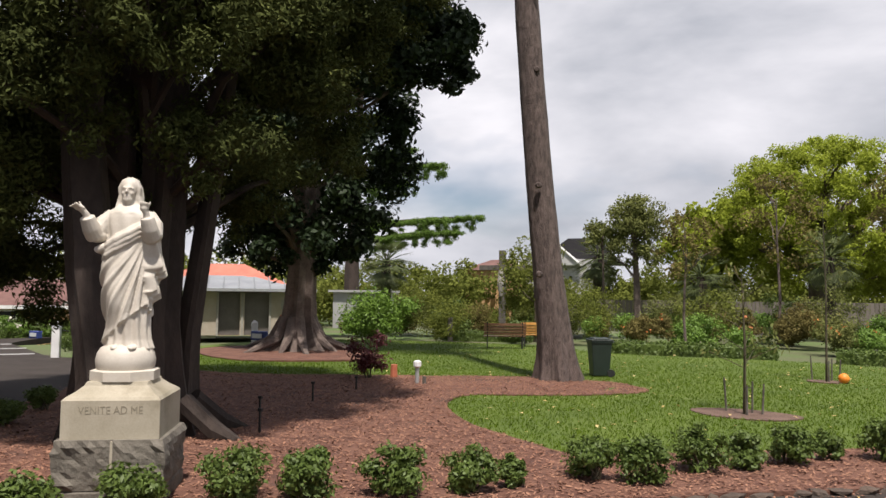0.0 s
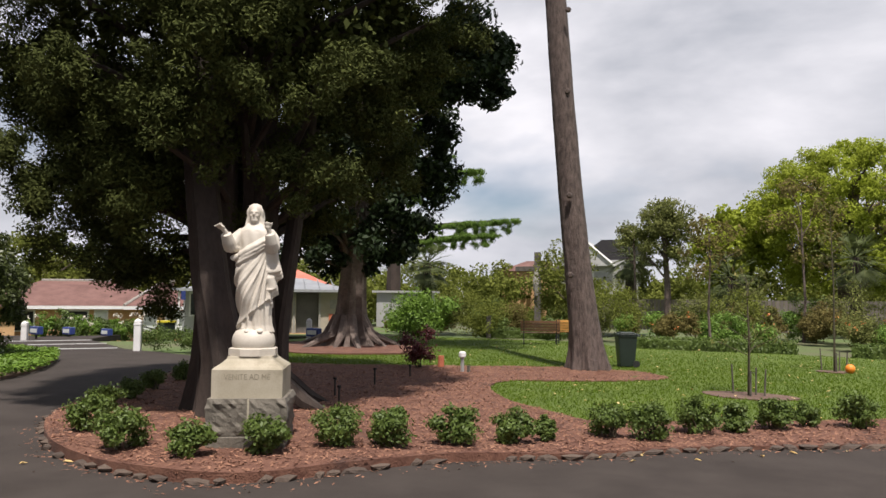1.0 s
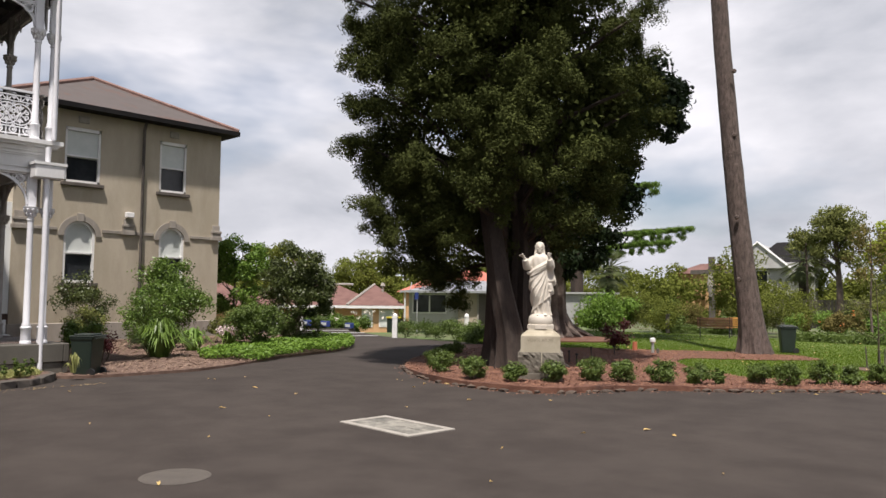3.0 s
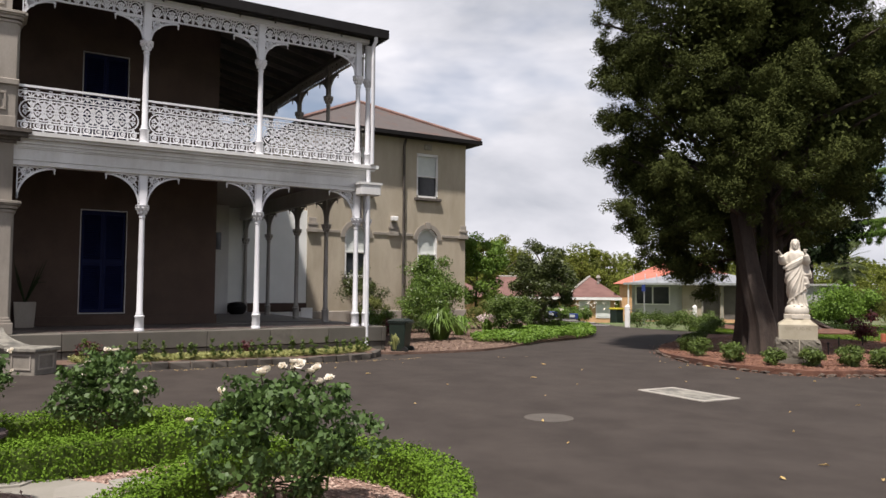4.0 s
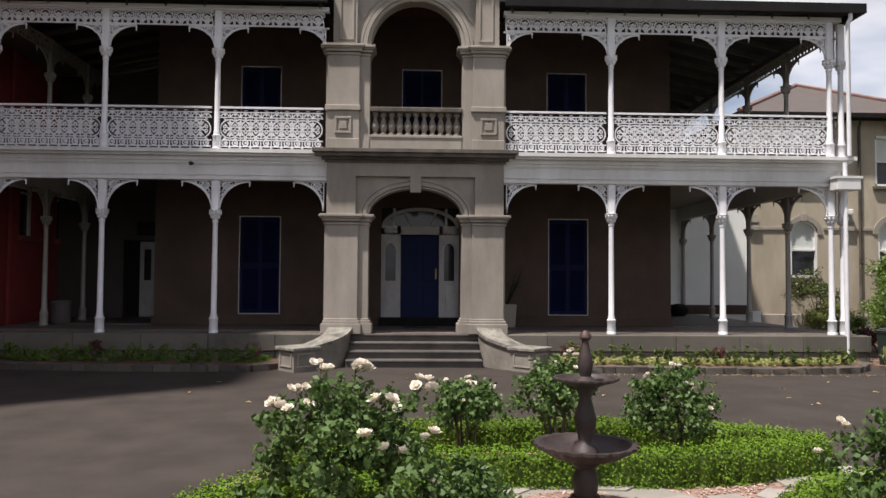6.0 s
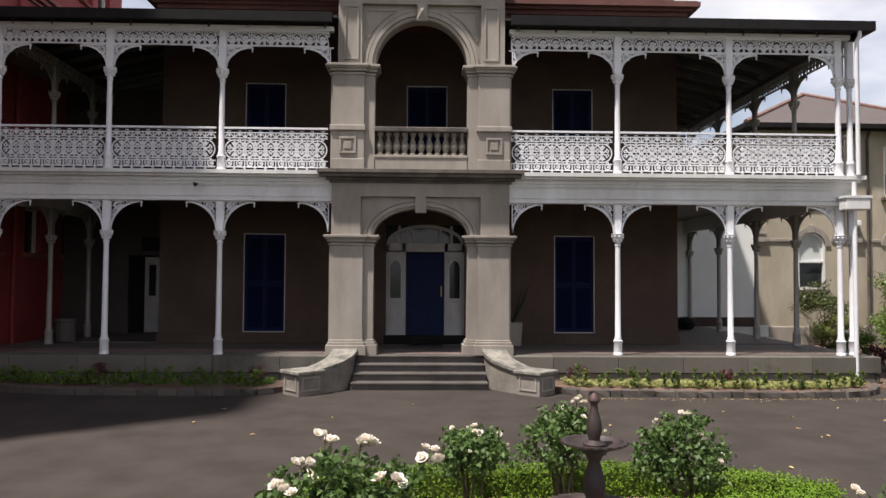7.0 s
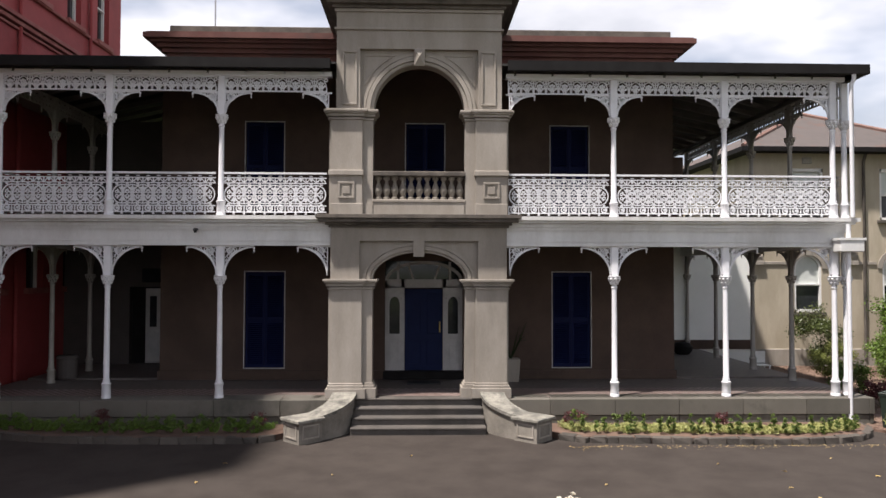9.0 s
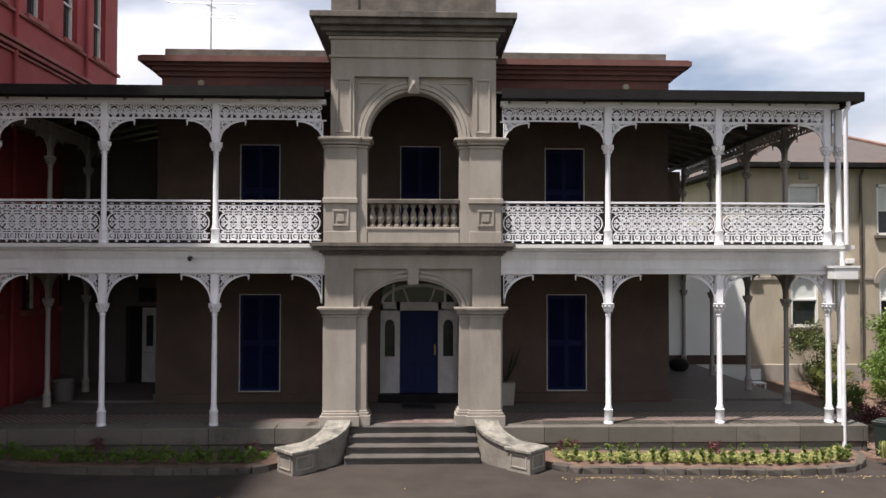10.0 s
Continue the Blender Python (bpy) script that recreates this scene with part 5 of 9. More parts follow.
LAWN = smooth_loop([(-4.5, 28.2), (-1.5, 26.6), (2, 26), (6, 24), (10, 21.5), (14, 24.0), (18, 27), (26, 33), (34, 38), (30, 44), (17, 37.8), (11.2, 38.3), (6, 38), (3, 40.3), (-2, 39.6), (-6, 38), (-7, 33)], 5)
lawn_z = lambda x, y: 0.025 + 0.02 * math.sin(x * 0.5) * math.sin(y * 0.4)
bed_sheet("lawn", LAWN, lawn_z, GRASS, "freshly mown bright green lawn", "lawn", 1.5)

BED = smooth_loop([(-1.6, 24.6), (-0.4, 23.0), (0.75, 21.5), (1.7, 19.8), (2.6, 18.6), (3.7, 17.5), (4.9, 16.75), (5.9, 16.3), (7.0, 16.12), (7.9, 16.18), (8.5, 16.45), (8.95, 17.0), (9.6, 18.2), (10.3, 18.9), (11.05, 19.5), (11.8, 20.4), (12.7, 21.2), (13.6, 21.9), (15, 23.0), (18, 25.2), (24, 29.8), (28, 33),
                   (27.5, 34), (23.2, 31.2), (17.5, 26.6), (14.5, 24.9), (12, 22.9), (10.4, 21.8), (9.7, 22.1), (8.7, 22.7), (7.7, 23.7), (7.0, 24.9), (6.95, 25.9), (7.6, 26.2), (8.9, 27.0), (9.7, 28.1), (9.3, 28.95), (8.3, 29.5), (6.5, 29.3), (4, 28), (1.9, 26.7), (0.5, 26.3), (-0.9, 25.9)], 4)


def bed_z(x, y):
    return 0.05 + 0.10 * math.exp(-((x - 7.0) ** 2 + (y - 18.0) ** 2) / 10.0) + 0.012 * math.sin(3 * x) * math.sin(2.6 * y)


bed_sheet("mulch_bed", BED, bed_z, MULCH, "garden bed covered in reddish bark mulch", "garden bed", 0.5)
TREE_BED = smooth_loop([(-5.6, 31.5), (-4, 29.6), (-1.5, 28.7), (0.3, 29.8), (1.3, 31.3), (0.2, 32.8), (-2, 34.0), (-4.6, 33.8)], 4)
bed_sheet("mulch_bed", TREE_BED, lambda x, y: 0.08, MULCH, "bark mulch round a buttressed tree", "garden bed", 1.5)
SIDE_BED = smooth_loop([(0.35, 10.95), (0.7, 12.8), (0.5, 14.2), (-0.4, 16.0), (-1.2, 17.3), (-2.3, 20.3), (-4.5, 22.5), (-6.8, 23.9), (-11, 24.6), (-16, 24.8), (-17, 22), (-11.7, 21.4), (-11.5, 13), (-11.3, 11.2), (-5, 11.15), (-1, 11.05)], 4)
bed_sheet("mulch_bed", SIDE_BED, lambda x, y: 0.06, MULCH_BROWN, "brown mulched shrub bed beside the wing", "garden bed", 1.2)
SAP_RINGS = [(11.72, 26.2, 0.85, 0.55), (12.75, 32.4, 0.42, 0.3)]
for x, y, a, b in SAP_RINGS:
    ringp = [(x + a * math.cos(t) * (1 + 0.08 * math.sin(3 * t)), y + b * math.sin(t)) for t in (2 * math.pi * i / 24 for i in range(24))]
    bed_sheet("mulch_ring", ringp, lambda x, y: 0.05, MULCH_BROWN, "small ring of bark mulch round a sapling", "garden bed", 0.8)

# rough stone edging of the mulch bed, and bluestone kerbs of the veranda beds
def stones_along(parent, pts, size, mat, seed, z=0.0, rough=0.25):
    """Uneven stones one by one along a line of plan points."""
    rng = random.Random(seed)
    kinds = []
    for k in range(6):
        bm = nb()
        bmesh.ops.create_icosphere(bm, subdivisions=1, radius=0.5) if rough > 0.2 else box(bm, -0.5, 0.5, -0.5, 0.5, -0.5, 0.5, bevel=0.09)
        for v in bm.verts:
            v.co *= 1 + rng.uniform(-rough, rough)
        me = bpy.data.meshes.new("edging_stone")
        bm.to_mesh(me)
        bm.free()
        kinds.append(me)
    acc, at = 0.0, 0.0
    i = 0
    total = sum(math.dist(p, q) for p, q in zip(pts, pts[1:]))
    while at < total:
        w = size[0] * (rng.uniform(0.7, 1.3) if rough < 0.2 else rng.uniform(0.45, 1.5))
        if rough > 0.2 and rng.random() < 0.16:
            at += w
            continue
        mid, run = at + w / 2, 0.0
        for p, q in zip(pts, pts[1:]):
            d = math.dist(p, q)
            if run + d >= mid or q == pts[-1]:
                t = min(1.0, (mid - run) / d)
                ang = math.degrees(math.atan2(q[1] - p[1], q[0] - p[0]))
                m = pose(p[0] + (q[0] - p[0]) * t, p[1] + (q[1] - p[1]) * t, z + size[2] * 0.32, 0, 0, ang + rng.uniform(-8, 8) * rough * 4) @ Matrix.Diagonal((w * 1.0, size[1] * rng.uniform(0.85, 1.15), size[2] * rng.uniform(0.85, 1.15), 1))
                link("edging_stone", kinds[i % 6], mat, parent, "", m)
                break
            run += d
        at += w
        i += 1


edging = thing("stone_edging", 8, 17, 0, "rough dark stone edging along the mulch bed", "edging", kind="structure")
kerb_line = [p for p in BED[:84]]
stones_along(edging, kerb_line, (0.23, 0.19, 0.085), EDGE_STONE, 4, -0.006, 0.32)

KERB_R = [(1.45, 3.15), (1.78, 3.6), (1.9, 5.0), (2.0, 6.5), (2.1, 8.0), (2.02, 9.0), (1.8, 9.75), (1.4, 10.2), (0.95, 10.45), (0.36, 10.58)]
KERB_L = [(1.45, -3.15), (1.68, -3.6), (1.70, -5.0), (1.66, -6.4), (1.55, -7.6), (1.38, -8.6), (1.05, -9.5), (0.5, -10.1), (0.0, -10.6)]
for pts, lab in ((KERB_R, "sunny planted bed edged with bluestone along the veranda"), (KERB_L, "shaded planted bed edged with bluestone along the veranda")):
    kb = thing("veranda_kerb", *pts[4], 0, "low bluestone block kerb of the veranda bed", "kerb", kind="structure")
    stones_along(kb, pts, (0.36, 0.19, 0.17), BLUESTONE, 9, 0.0, 0.15)
    sgn = 1 if pts is KERB_R else -1
    poly = pts + [(0.34, sgn * 1.75), (0.9, sgn * 2.6)] if sgn > 0 else pts + [(0.34, -10.6), (0.34, -1.75), (0.9, -2.6)]
    bed_sheet("veranda_bed", poly, lambda x, y: 0.13, MULCH_BROWN, lab, "garden bed", 0.8)

# service covers in the asphalt
cover = thing("service_cover", 9.79, 11.89, 0, "pale concrete pit cover with bluestone surround set in asphalt", "pit cover")
cm = Matrix.Translation((9.79, 11.89, 0)) @ Matrix.Rotation(radians(-3), 4, "Z")
bm = nb()
for a, b, c, d in ((-0.74, 0.74, -0.42, -0.32), (-0.74, 0.74, 0.32, 0.42), (-0.74, -0.64, -0.32, 0.32), (0.64, 0.74, -0.32, 0.32)):
    box(bm, a, b, c, d, -0.02, 0.016, cm, bevel=0.004)
part("surround", bm, LIME, cover)
for i in range(3):
    for j in range(2):
        part("slab", box(nb(), -0.62 + 0.42 * i, -0.22 + 0.42 * i, -0.30 + 0.31 * j, -0.01 + 0.31 * j, -0.02, 0.012, cm, bevel=0.006), COPING, cover)
solid("manhole_cover", lathe(nb(), [(0.34, 0.0), (0.34, 0.006), (0.30, 0.009), (0.29, 0.006), (0.02, 0.007)], (10.43, 8.35, 0.0), 28), BLUESTONE, "round grey manhole cover in asphalt", "manhole cover")
for x0, y0, x1, y1 in ((-9.6, 25.4, -8.3, 27.2), (-12.0, 26.3, -10.6, 28.4), (-14.6, 26.9, -13.0, 29.4)):
    d = Vector((x1 - x0, y1 - y0)).normalized() * 0.06
    zq = 0.5 * (ground_z(x0, y0) + 0.10) + 0.02
    solid("parking_line", prism(nb(), [(x0 - d.y, y0 + d.x), (x1 - d.y, y1 + d.x), (x1 + d.y, y1 - d.x), (x0 + d.y, y0 - d.x)], zq - 0.05, zq), PAINT_LINE, "worn white painted parking line", "road marking", "structure")

# ---- statue and pedestal ----
PED, PED_TURN = Vector((7.585, 17.63, 0.13)), 36.0
PS = Matrix.Translation(PED) @ Matrix.Rotation(radians(PED_TURN), 4, "Z")
PM = PS @ Matrix.Diagonal((0.87, 0.87, 1, 1))
ped = thing("pedestal", *PED, "stepped stone pedestal with rock-faced base standing in mulch", "pedestal")


def frustum(bm, levels, m):
    """Square rings (half side, height) joined upward."""
    rings = [[bm.verts.new(m @ Vector((sx * h, sy * h, z))) for sx, sy in ((-1, -1), (1, -1), (1, 1), (-1, 1))] for h, z in levels]
    for a, b in zip(rings, rings[1:]):
        for i in range(4):
            bm.faces.new((a[i], a[(i + 1) % 4], b[(i + 1) % 4], b[i]))
    bm.faces.new(rings[0][::-1]), bm.faces.new(rings[-1])
    return bm


part("footing", frustum(nb(), [(0.50, -0.25), (0.50, 0.12), (0.48, 0.14)], PM), ROCKFACE, ped)
rr = random.Random(5)
for k, (x0, x1) in enumerate(((-0.495, 0.02), (0.035, 0.495))):
    bm = nb()
    box(bm, x0, x1, -0.495, 0.495, 0.14, 0.55, None)
    bmesh.ops.subdivide_edges(bm, edges=bm.edges[:], cuts=7, use_grid_fill=True)
    for v in bm.verts:
        edge_in = abs(v.co.x - (x1 if k == 0 else x0)) < 0.03
        if 0.17 < v.co.z < 0.52 and not edge_in:
            f = 0.012 + 0.045 * noise.noise(v.co * 5.0) + rr.uniform(-0.012, 0.02)
            if abs(v.co.y) > 0.49:
                v.co.y += math.copysign(f, v.co.y)
            if abs(v.co.x) > 0.49:
                v.co.x += math.copysign(f, v.co.x)
    bmesh.ops.transform(bm, matrix=PM, verts=bm.verts[:])
    part("rock_faced_block", bm, ROCKFACE, ped, "rough rock-faced dark stone block")
part("mortar", box(nb(), 0.015, 0.04, -0.497, 0.48, 0.15, 0.54, PM), SANDSTONE, ped)
part("inscribed_block", frustum(nb(), [(0.455, 0.55), (0.455, 0.87), (0.43, 0.895), (0.36, 0.935), (0.30, 0.98), (0.285, 1.01)], PM), SANDSTONE, ped, "pale sandstone block with incised lettering")
tcu = bpy.data.curves.new("inscription", "FONT")
tcu.body, tcu.size, tcu.extrude, tcu.align_x = "VENITE AD ME", 0.092, 0.002, "CENTER"
tob = new("inscription_source", tcu)
bpy.context.view_layer.update()
tme = bpy.data.meshes.new_from_object(tob.evaluated_get(bpy.context.evaluated_depsgraph_get()))
bpy.data.objects.remove(tob)
tme.materials.clear()
link("inscription", tme, SANDSTONE_DARK, ped, "incised words on the front", PM @ Matrix.Translation((0, -0.456, 0.76)) @ Matrix.Rotation(radians(90), 4, "X"))
bm = nb()
lathe(bm, [(0.335, 1.01), (0.335, 1.09), (0.31, 1.10)], (0, 0, 0), 8)
bmesh.ops.transform(bm, matrix=Matrix.Rotation(radians(22.5), 4, "Z"), verts=bm.verts[:])
lathe(bm, [(0.27, 1.09), (0.285, 1.13), (0.29, 1.18), (0.275, 1.24), (0.24, 1.29), (0.17, 1.32)], (0, 0, 0), 28)
bmesh.ops.transform(bm, matrix=PM, verts=bm.verts[:])
part("plinth", bm, STATUE, ped, "cream painted domed plinth", True)

# the robed figure, one plain form
bm = nb()
SB = 1.40


def loft(rings):
    for a, b in zip(rings, rings[1:]):
        k = len(a)
        for i in range(k):
            bm.faces.new((a[i], a[(i + 1) % k], b[(i + 1) % k], b[i]))
    bm.faces.new(rings[0][::-1]), bm.faces.new(rings[-1])


def blob(c, r):
    """A rounded lump of the figure."""
    q = bmesh.ops.create_uvsphere(bm, u_segments=18, v_segments=12, radius=1.0)["verts"]
    bmesh.ops.transform(bm, matrix=Matrix.Translation((c[0], c[1], SB + c[2])) @ Matrix.Diagonal((*r, 1)), verts=q)


BODY_Z = (0.0, 0.06, 0.20, 0.42, 0.62, 0.80, 0.95, 1.08, 1.18, 1.26, 1.31, 1.35, 1.39, 1.45)
BODY_RX = (.215, .210, .200, .215, .228, .225, .205, .205, .220, .225, .205, .150, .075, .055)
BODY_RY = (.175, .172, .165, .172, .172, .165, .150, .145, .140, .130, .118, .095, .066, .056)
BODY_CX = (.025, .025, .020, .005, -.012, -.015, -.005, .0, .0, .0, -.005, -.01, -.012, -.015)


def robe(u, z):
    """Robe surface at an angle from the front and a height: a mantle whose folds fan from the hip over a long pleated tunic."""
    rx, ry, cx = np.interp(z, BODY_Z, BODY_RX), np.interp(z, BODY_Z, BODY_RY), np.interp(z, BODY_Z, BODY_CX)
    hem = 0.27 + 0.16 * u if abs(u) < 1.5 else 0.27 + 0.16 * math.copysign(1.5, u) * (3.14 - abs(u)) / 1.64
    d = 0.0
    if z < hem:
        d = 0.012 * math.sin(13 * u + 0.6 * math.sin(9 * z)) - 0.014 + 0.02 * max(0.0, 0.09 - z) / 0.09
    elif z < 1.02:
        th = math.atan2(1.25 - u, 1.9 * (1.22 - z))
        grow = min(1.0, (1.06 - z) / 0.45)
        w = math.sin(31 * th + 1.2 * math.sin(3 * z))
        d = grow * (0.017 * (abs(w) ** 0.7 * math.copysign(1, w)) + 0.008 * math.sin(67 * th + 4 * z)) + 0.012 * math.exp(-((z - hem) / 0.035) ** 2)
    elif z < 1.3:
        d = 0.006 * math.sin(10 * u + 7 * z)
    knee = 0.035 * math.exp(-((u + 0.35) / 0.45) ** 2 - ((z - 0.48) / 0.2) ** 2)
    r = 1 + (d + knee) / 0.19
    return cx + math.sin(u) * rx * r, -math.cos(u) * ry * r


NA, NZ = 132, 130
loft([[bm.verts.new((*robe(2 * math.pi * i / NA - math.pi, 1.45 * k / NZ), SB + 1.45 * k / NZ)) for i in range(NA)] for k in range(NZ + 1)])
# head with brow, nose, cheeks and a short beard, and wavy hair to the shoulders
HX = -0.018
blob((HX, 0.008, 1.555), (.084, .096, .104))
blob((HX, -.048, 1.512), (.062, .060, .088))
blob((HX, .02, 1.45), (.085, .075, .11))
for q in (-1, 1):
    blob((HX + q * .026, -.086, 1.528), (.022, .017, .015))
    blob((HX + q * .032, -.084, 1.492), (.024, .020, .024))
    tube(bm, [(HX + q * .006, -.106, SB + 1.543), (HX + q * .030, -.102, SB + 1.549), (HX + q * .052, -.084, SB + 1.538)], [.008, .009, .006], 6)
    for k in range(5):
        y0 = -.012 + .022 * k
        wv = [.007 * math.sin(2.1 * j + k) for j in range(6)]
        tube(bm, [(HX + q * .010, y0 * .7, SB + 1.655), (HX + q * (.056 + wv[0]), y0 * .9, SB + 1.625), (HX + q * (.082 + wv[1]), y0, SB + 1.555), (HX + q * (.086 + wv[2]), y0 + .004, SB + 1.48),
                  (HX + q * (.094 + wv[3]), y0 * .9 + .005, SB + 1.41), (HX + q * (.096 + wv[4]), y0 * .8 - .012, SB + 1.36), (HX + q * .085, y0 * .7 - .03, SB + 1.325)], [.012, .018, .021, .021, .024, .022, .010], 7)
tube(bm, [(HX, -.104, SB + 1.545), (HX, -.120, SB + 1.503), (HX, -.104, SB + 1.492)], [.009, .014, .010], 6)
blob((HX, -.080, 1.462), (.040, .030, .030))
blob((HX, -.074, 1.435), (.046, .034, .036))
blob((HX, -.072, 1.41), (.030, .026, .030))
# arms in wide sleeves: one held out and open, the other raised before the breast
tube(bm, [(-.15, .01, SB + 1.29), (-.235, -.01, SB + 1.20), (-.285, -.05, SB + 1.10), (-.300, -.09, SB + 1.09), (-.312, -.13, SB + 1.14), (-.325, -.165, SB + 1.20), (-.335, -.19, SB + 1.245)], [.075, .088, .088, .088, .082, .072, .066], 14)
blob((-.275, -.06, 1.075), (.085, .085, .065))
tube(bm, [(-.325, -.165, SB + 1.20), (-.345, -.20, SB + 1.275), (-.375, -.225, SB + 1.315)], [.040, .032, .030], 8)
blob((-.388, -.235, 1.325), (.048, .036, .026))
for q in range(4):
    tube(bm, [(-.395 + .010 * q, -.235 - .014 * q, SB + 1.325), (-.435 + .014 * q, -.26 - .014 * q, SB + 1.338 + .006 * q), (-.468 + .024 * q, -.27 - .012 * q, SB + 1.335 + .012 * q)], [.015, .013, .009], 6)
tube(bm, [(-.370, -.225, SB + 1.325), (-.385, -.225, SB + 1.365), (-.402, -.225, SB + 1.39)], [.013, .010, .007], 6)
tube(bm, [(.15, .01, SB + 1.29), (.215, -.02, SB + 1.19), (.225, -.07, SB + 1.09), (.222, -.12, SB + 1.08), (.215, -.165, SB + 1.14), (.205, -.195, SB + 1.21), (.198, -.21, SB + 1.25)], [.075, .085, .085, .084, .078, .068, .062], 14)
blob((.215, -.09, 1.065), (.080, .085, .06))
tube(bm, [(.203, -.20, SB + 1.21), (.192, -.225, SB + 1.285), (.180, -.24, SB + 1.32)], [.038, .031, .030], 8)
blob((.178, -.243, 1.335), (.042, .030, .036))
for q in range(4):
    tube(bm, [(.158 + .014 * q, -.25, SB + 1.335), (.150 + .020 * q, -.268, SB + 1.375), (.146 + .024 * q, -.275, SB + 1.405 - .008 * abs(q - 1))], [.012, .010, .007], 6)
tube(bm, [(.200, -.24, SB + 1.33), (.225, -.245, SB + 1.37), (.232, -.25, SB + 1.40)], [.013, .010, .007], 6)
# mantle: a rolled edge from the raised arm across the breast to the far hip, and a hanging end with stepped folds
for dz, g, o in ((0.0, 1.0, .016), (-0.05, 0.85, .012), (-0.095, 0.65, .006), (0.035, 0.6, .004)):
    roll = [(1.05, 1.225), (.55, 1.165), (.1, 1.10), (-.4, 1.04), (-.85, .985), (-1.3, .955), (-1.9, .95)]
    tube(bm, [(robe(u, z + dz)[0] * (1 + o), robe(u, z + dz)[1] * (1 + 4 * o), SB + z + dz) for u, z in roll], [.020 * g, .028 * g, .034 * g, .040 * g, .044 * g, .044 * g, .03 * g], 10)
tube(bm, [(-.20, -.08, SB + .97), (-.265, -.07, SB + .945), (-.235, -.02, SB + .93)], [.045, .042, .03], 10)
DRAPE = ((1.27, .10, .23), (1.15, .10, .262), (1.0, .10, .290), (.88, .10, .320), (.79, .10, .345), (.765, .10, .325), (.74, .10, .275), (.69, .10, .262), (.62, .09, .285), (.565, .08, .292), (.545, .08, .262), (.51, .08, .215), (.45, .06, .225), (.40, .05, .232), (.375, .05, .20), (.33, .05, .13))
for y0, lag, th in ((-.075, 0.0, .030), (-.02, -.035, .034), (.04, -.08, .034)):
    rings = []
    for k, (z, xa, xb) in enumerate(DRAPE[::-1]):
        xb = xb - (0.012 if lag == 0.0 else 0.0)
        yy = y0 + 0.012 * math.sin(2.3 * k + 9 * y0)
        rings.append([bm.verts.new(((xa + xb) / 2 + (xb - xa) / 2 * math.cos(a), yy + th * math.sin(a) + 0.012 * math.sin(3 * math.cos(a) + k * 0.6), SB + z + (lag if z < 1.1 else 0.0))) for a in (2 * math.pi * i / 28 for i in range(28))])
    loft(rings)
for q in (-1, 1):
    blob((.02 + q * .075, -.155, .015), (.045, .075, .03))
bmesh.ops.transform(bm, matrix=PS @ Matrix.Translation((0, 0, 1.275)) @ Matrix.Diagonal((0.95, 0.95, 0.925, 1)) @ Matrix.Translation((0, 0, -SB)), verts=bm.verts[:])
statue = solid("statue", bm, STATUE, "cream painted stone statue in robes with raised arms on pedestal", "statue", "", "", True)
rm = statue.modifiers.new("remesh", "REMESH")
rm.mode, rm.voxel_size, rm.use_smooth_shade = "VOXEL", 0.0075, True
sm = statue.modifiers.new("smooth", "SMOOTH")
sm.factor, sm.iterations = 0.5, 2


# ---- trees ----
def branch(bm, p0, p1, r0, r1, sag=0.0, n=6, seg=6, wob=0.12, rng=random):
    pts, rad = [], []
    p0, p1 = Vector(p0), Vector(p1)
    L = (p1 - p0).length
    for i in range(seg + 1):
        t = i / seg
        w = wob * L * 0.15 * math.sin(math.pi * t)
        pts.append(p0.lerp(p1, t) + Vector((rng.uniform(-w, w), rng.uniform(-w, w), sag * math.sin(math.pi * t) + rng.uniform(-w, w) * 0.4)))
        rad.append(r0 + (r1 - r0) * t)
    tube(bm, pts, rad, n)
    return pts


def trunk_mesh(bm, pts, radii, flare=0.0, lobes=6, n=24, wav=0.0, seed=0):
    """An upright trunk with a lobed, flared foot."""
    rng = random.Random(seed)
    ph = rng.uniform(0, 6)
    fine = []
    for i in range(len(pts) - 1):
        for k in range(5):
            t = k / 5
            fine.append((Vector(pts[i]).lerp(Vector(pts[i + 1]), t), radii[i] + (radii[i + 1] - radii[i]) * t))
    fine.append((Vector(pts[-1]), radii[-1]))
    rings = []
    z0 = pts[0][2]
    for p, r in fine:
        h = max(0.0, p.z - z0)
        fl = flare * math.exp(-h / 0.55)
        rings.append([bm.verts.new((p.x + math.cos(a) * rr, p.y + math.sin(a) * rr, p.z)) for a in (2 * math.pi * i / n for i in range(n))
                      for rr in [r * (1 + wav * math.sin(lobes * a + ph + 0.15 * h) + rng.uniform(-0.02, 0.02)) * (1 + fl * (1 + 0.6 * math.sin(lobes * a + ph)))]])
    for a, b in zip(rings, rings[1:]):
        for i in range(n):
            bm.faces.new((a[i], a[(i + 1) % n], b[(i + 1) % n], b[i]))
    bm.faces.new(rings[-1])
    bm.faces.new(rings[0][::-1])
    return bm


# the great dark conifer behind the statue
big = thing("conifer_tree", 5.2, 19.9, 0, "huge dark green conifer with several trunks and dense crown", "tree")
BT = random.Random(11)
bm = nb()
trunk_mesh(bm, [(6.05, 18.75, -0.1), (5.95, 18.72, 0.9), (5.65, 18.68, 2.1), (5.2, 18.8, 4.0), (4.7, 19.2, 8.0)], [0.33, 0.28, 0.25, 0.22, 0.12], 0.40, 5, 20, 0.14, 1)
trunk_mesh(bm, [(5.40, 19.85, -0.1), (5.36, 19.85, 1.5), (5.3, 20.0, 3.4), (5.05, 20.2, 6.5), (4.8, 20.4, 11.0)], [0.38, 0.30, 0.28, 0.24, 0.14], 0.40, 6, 24, 0.16, 2)
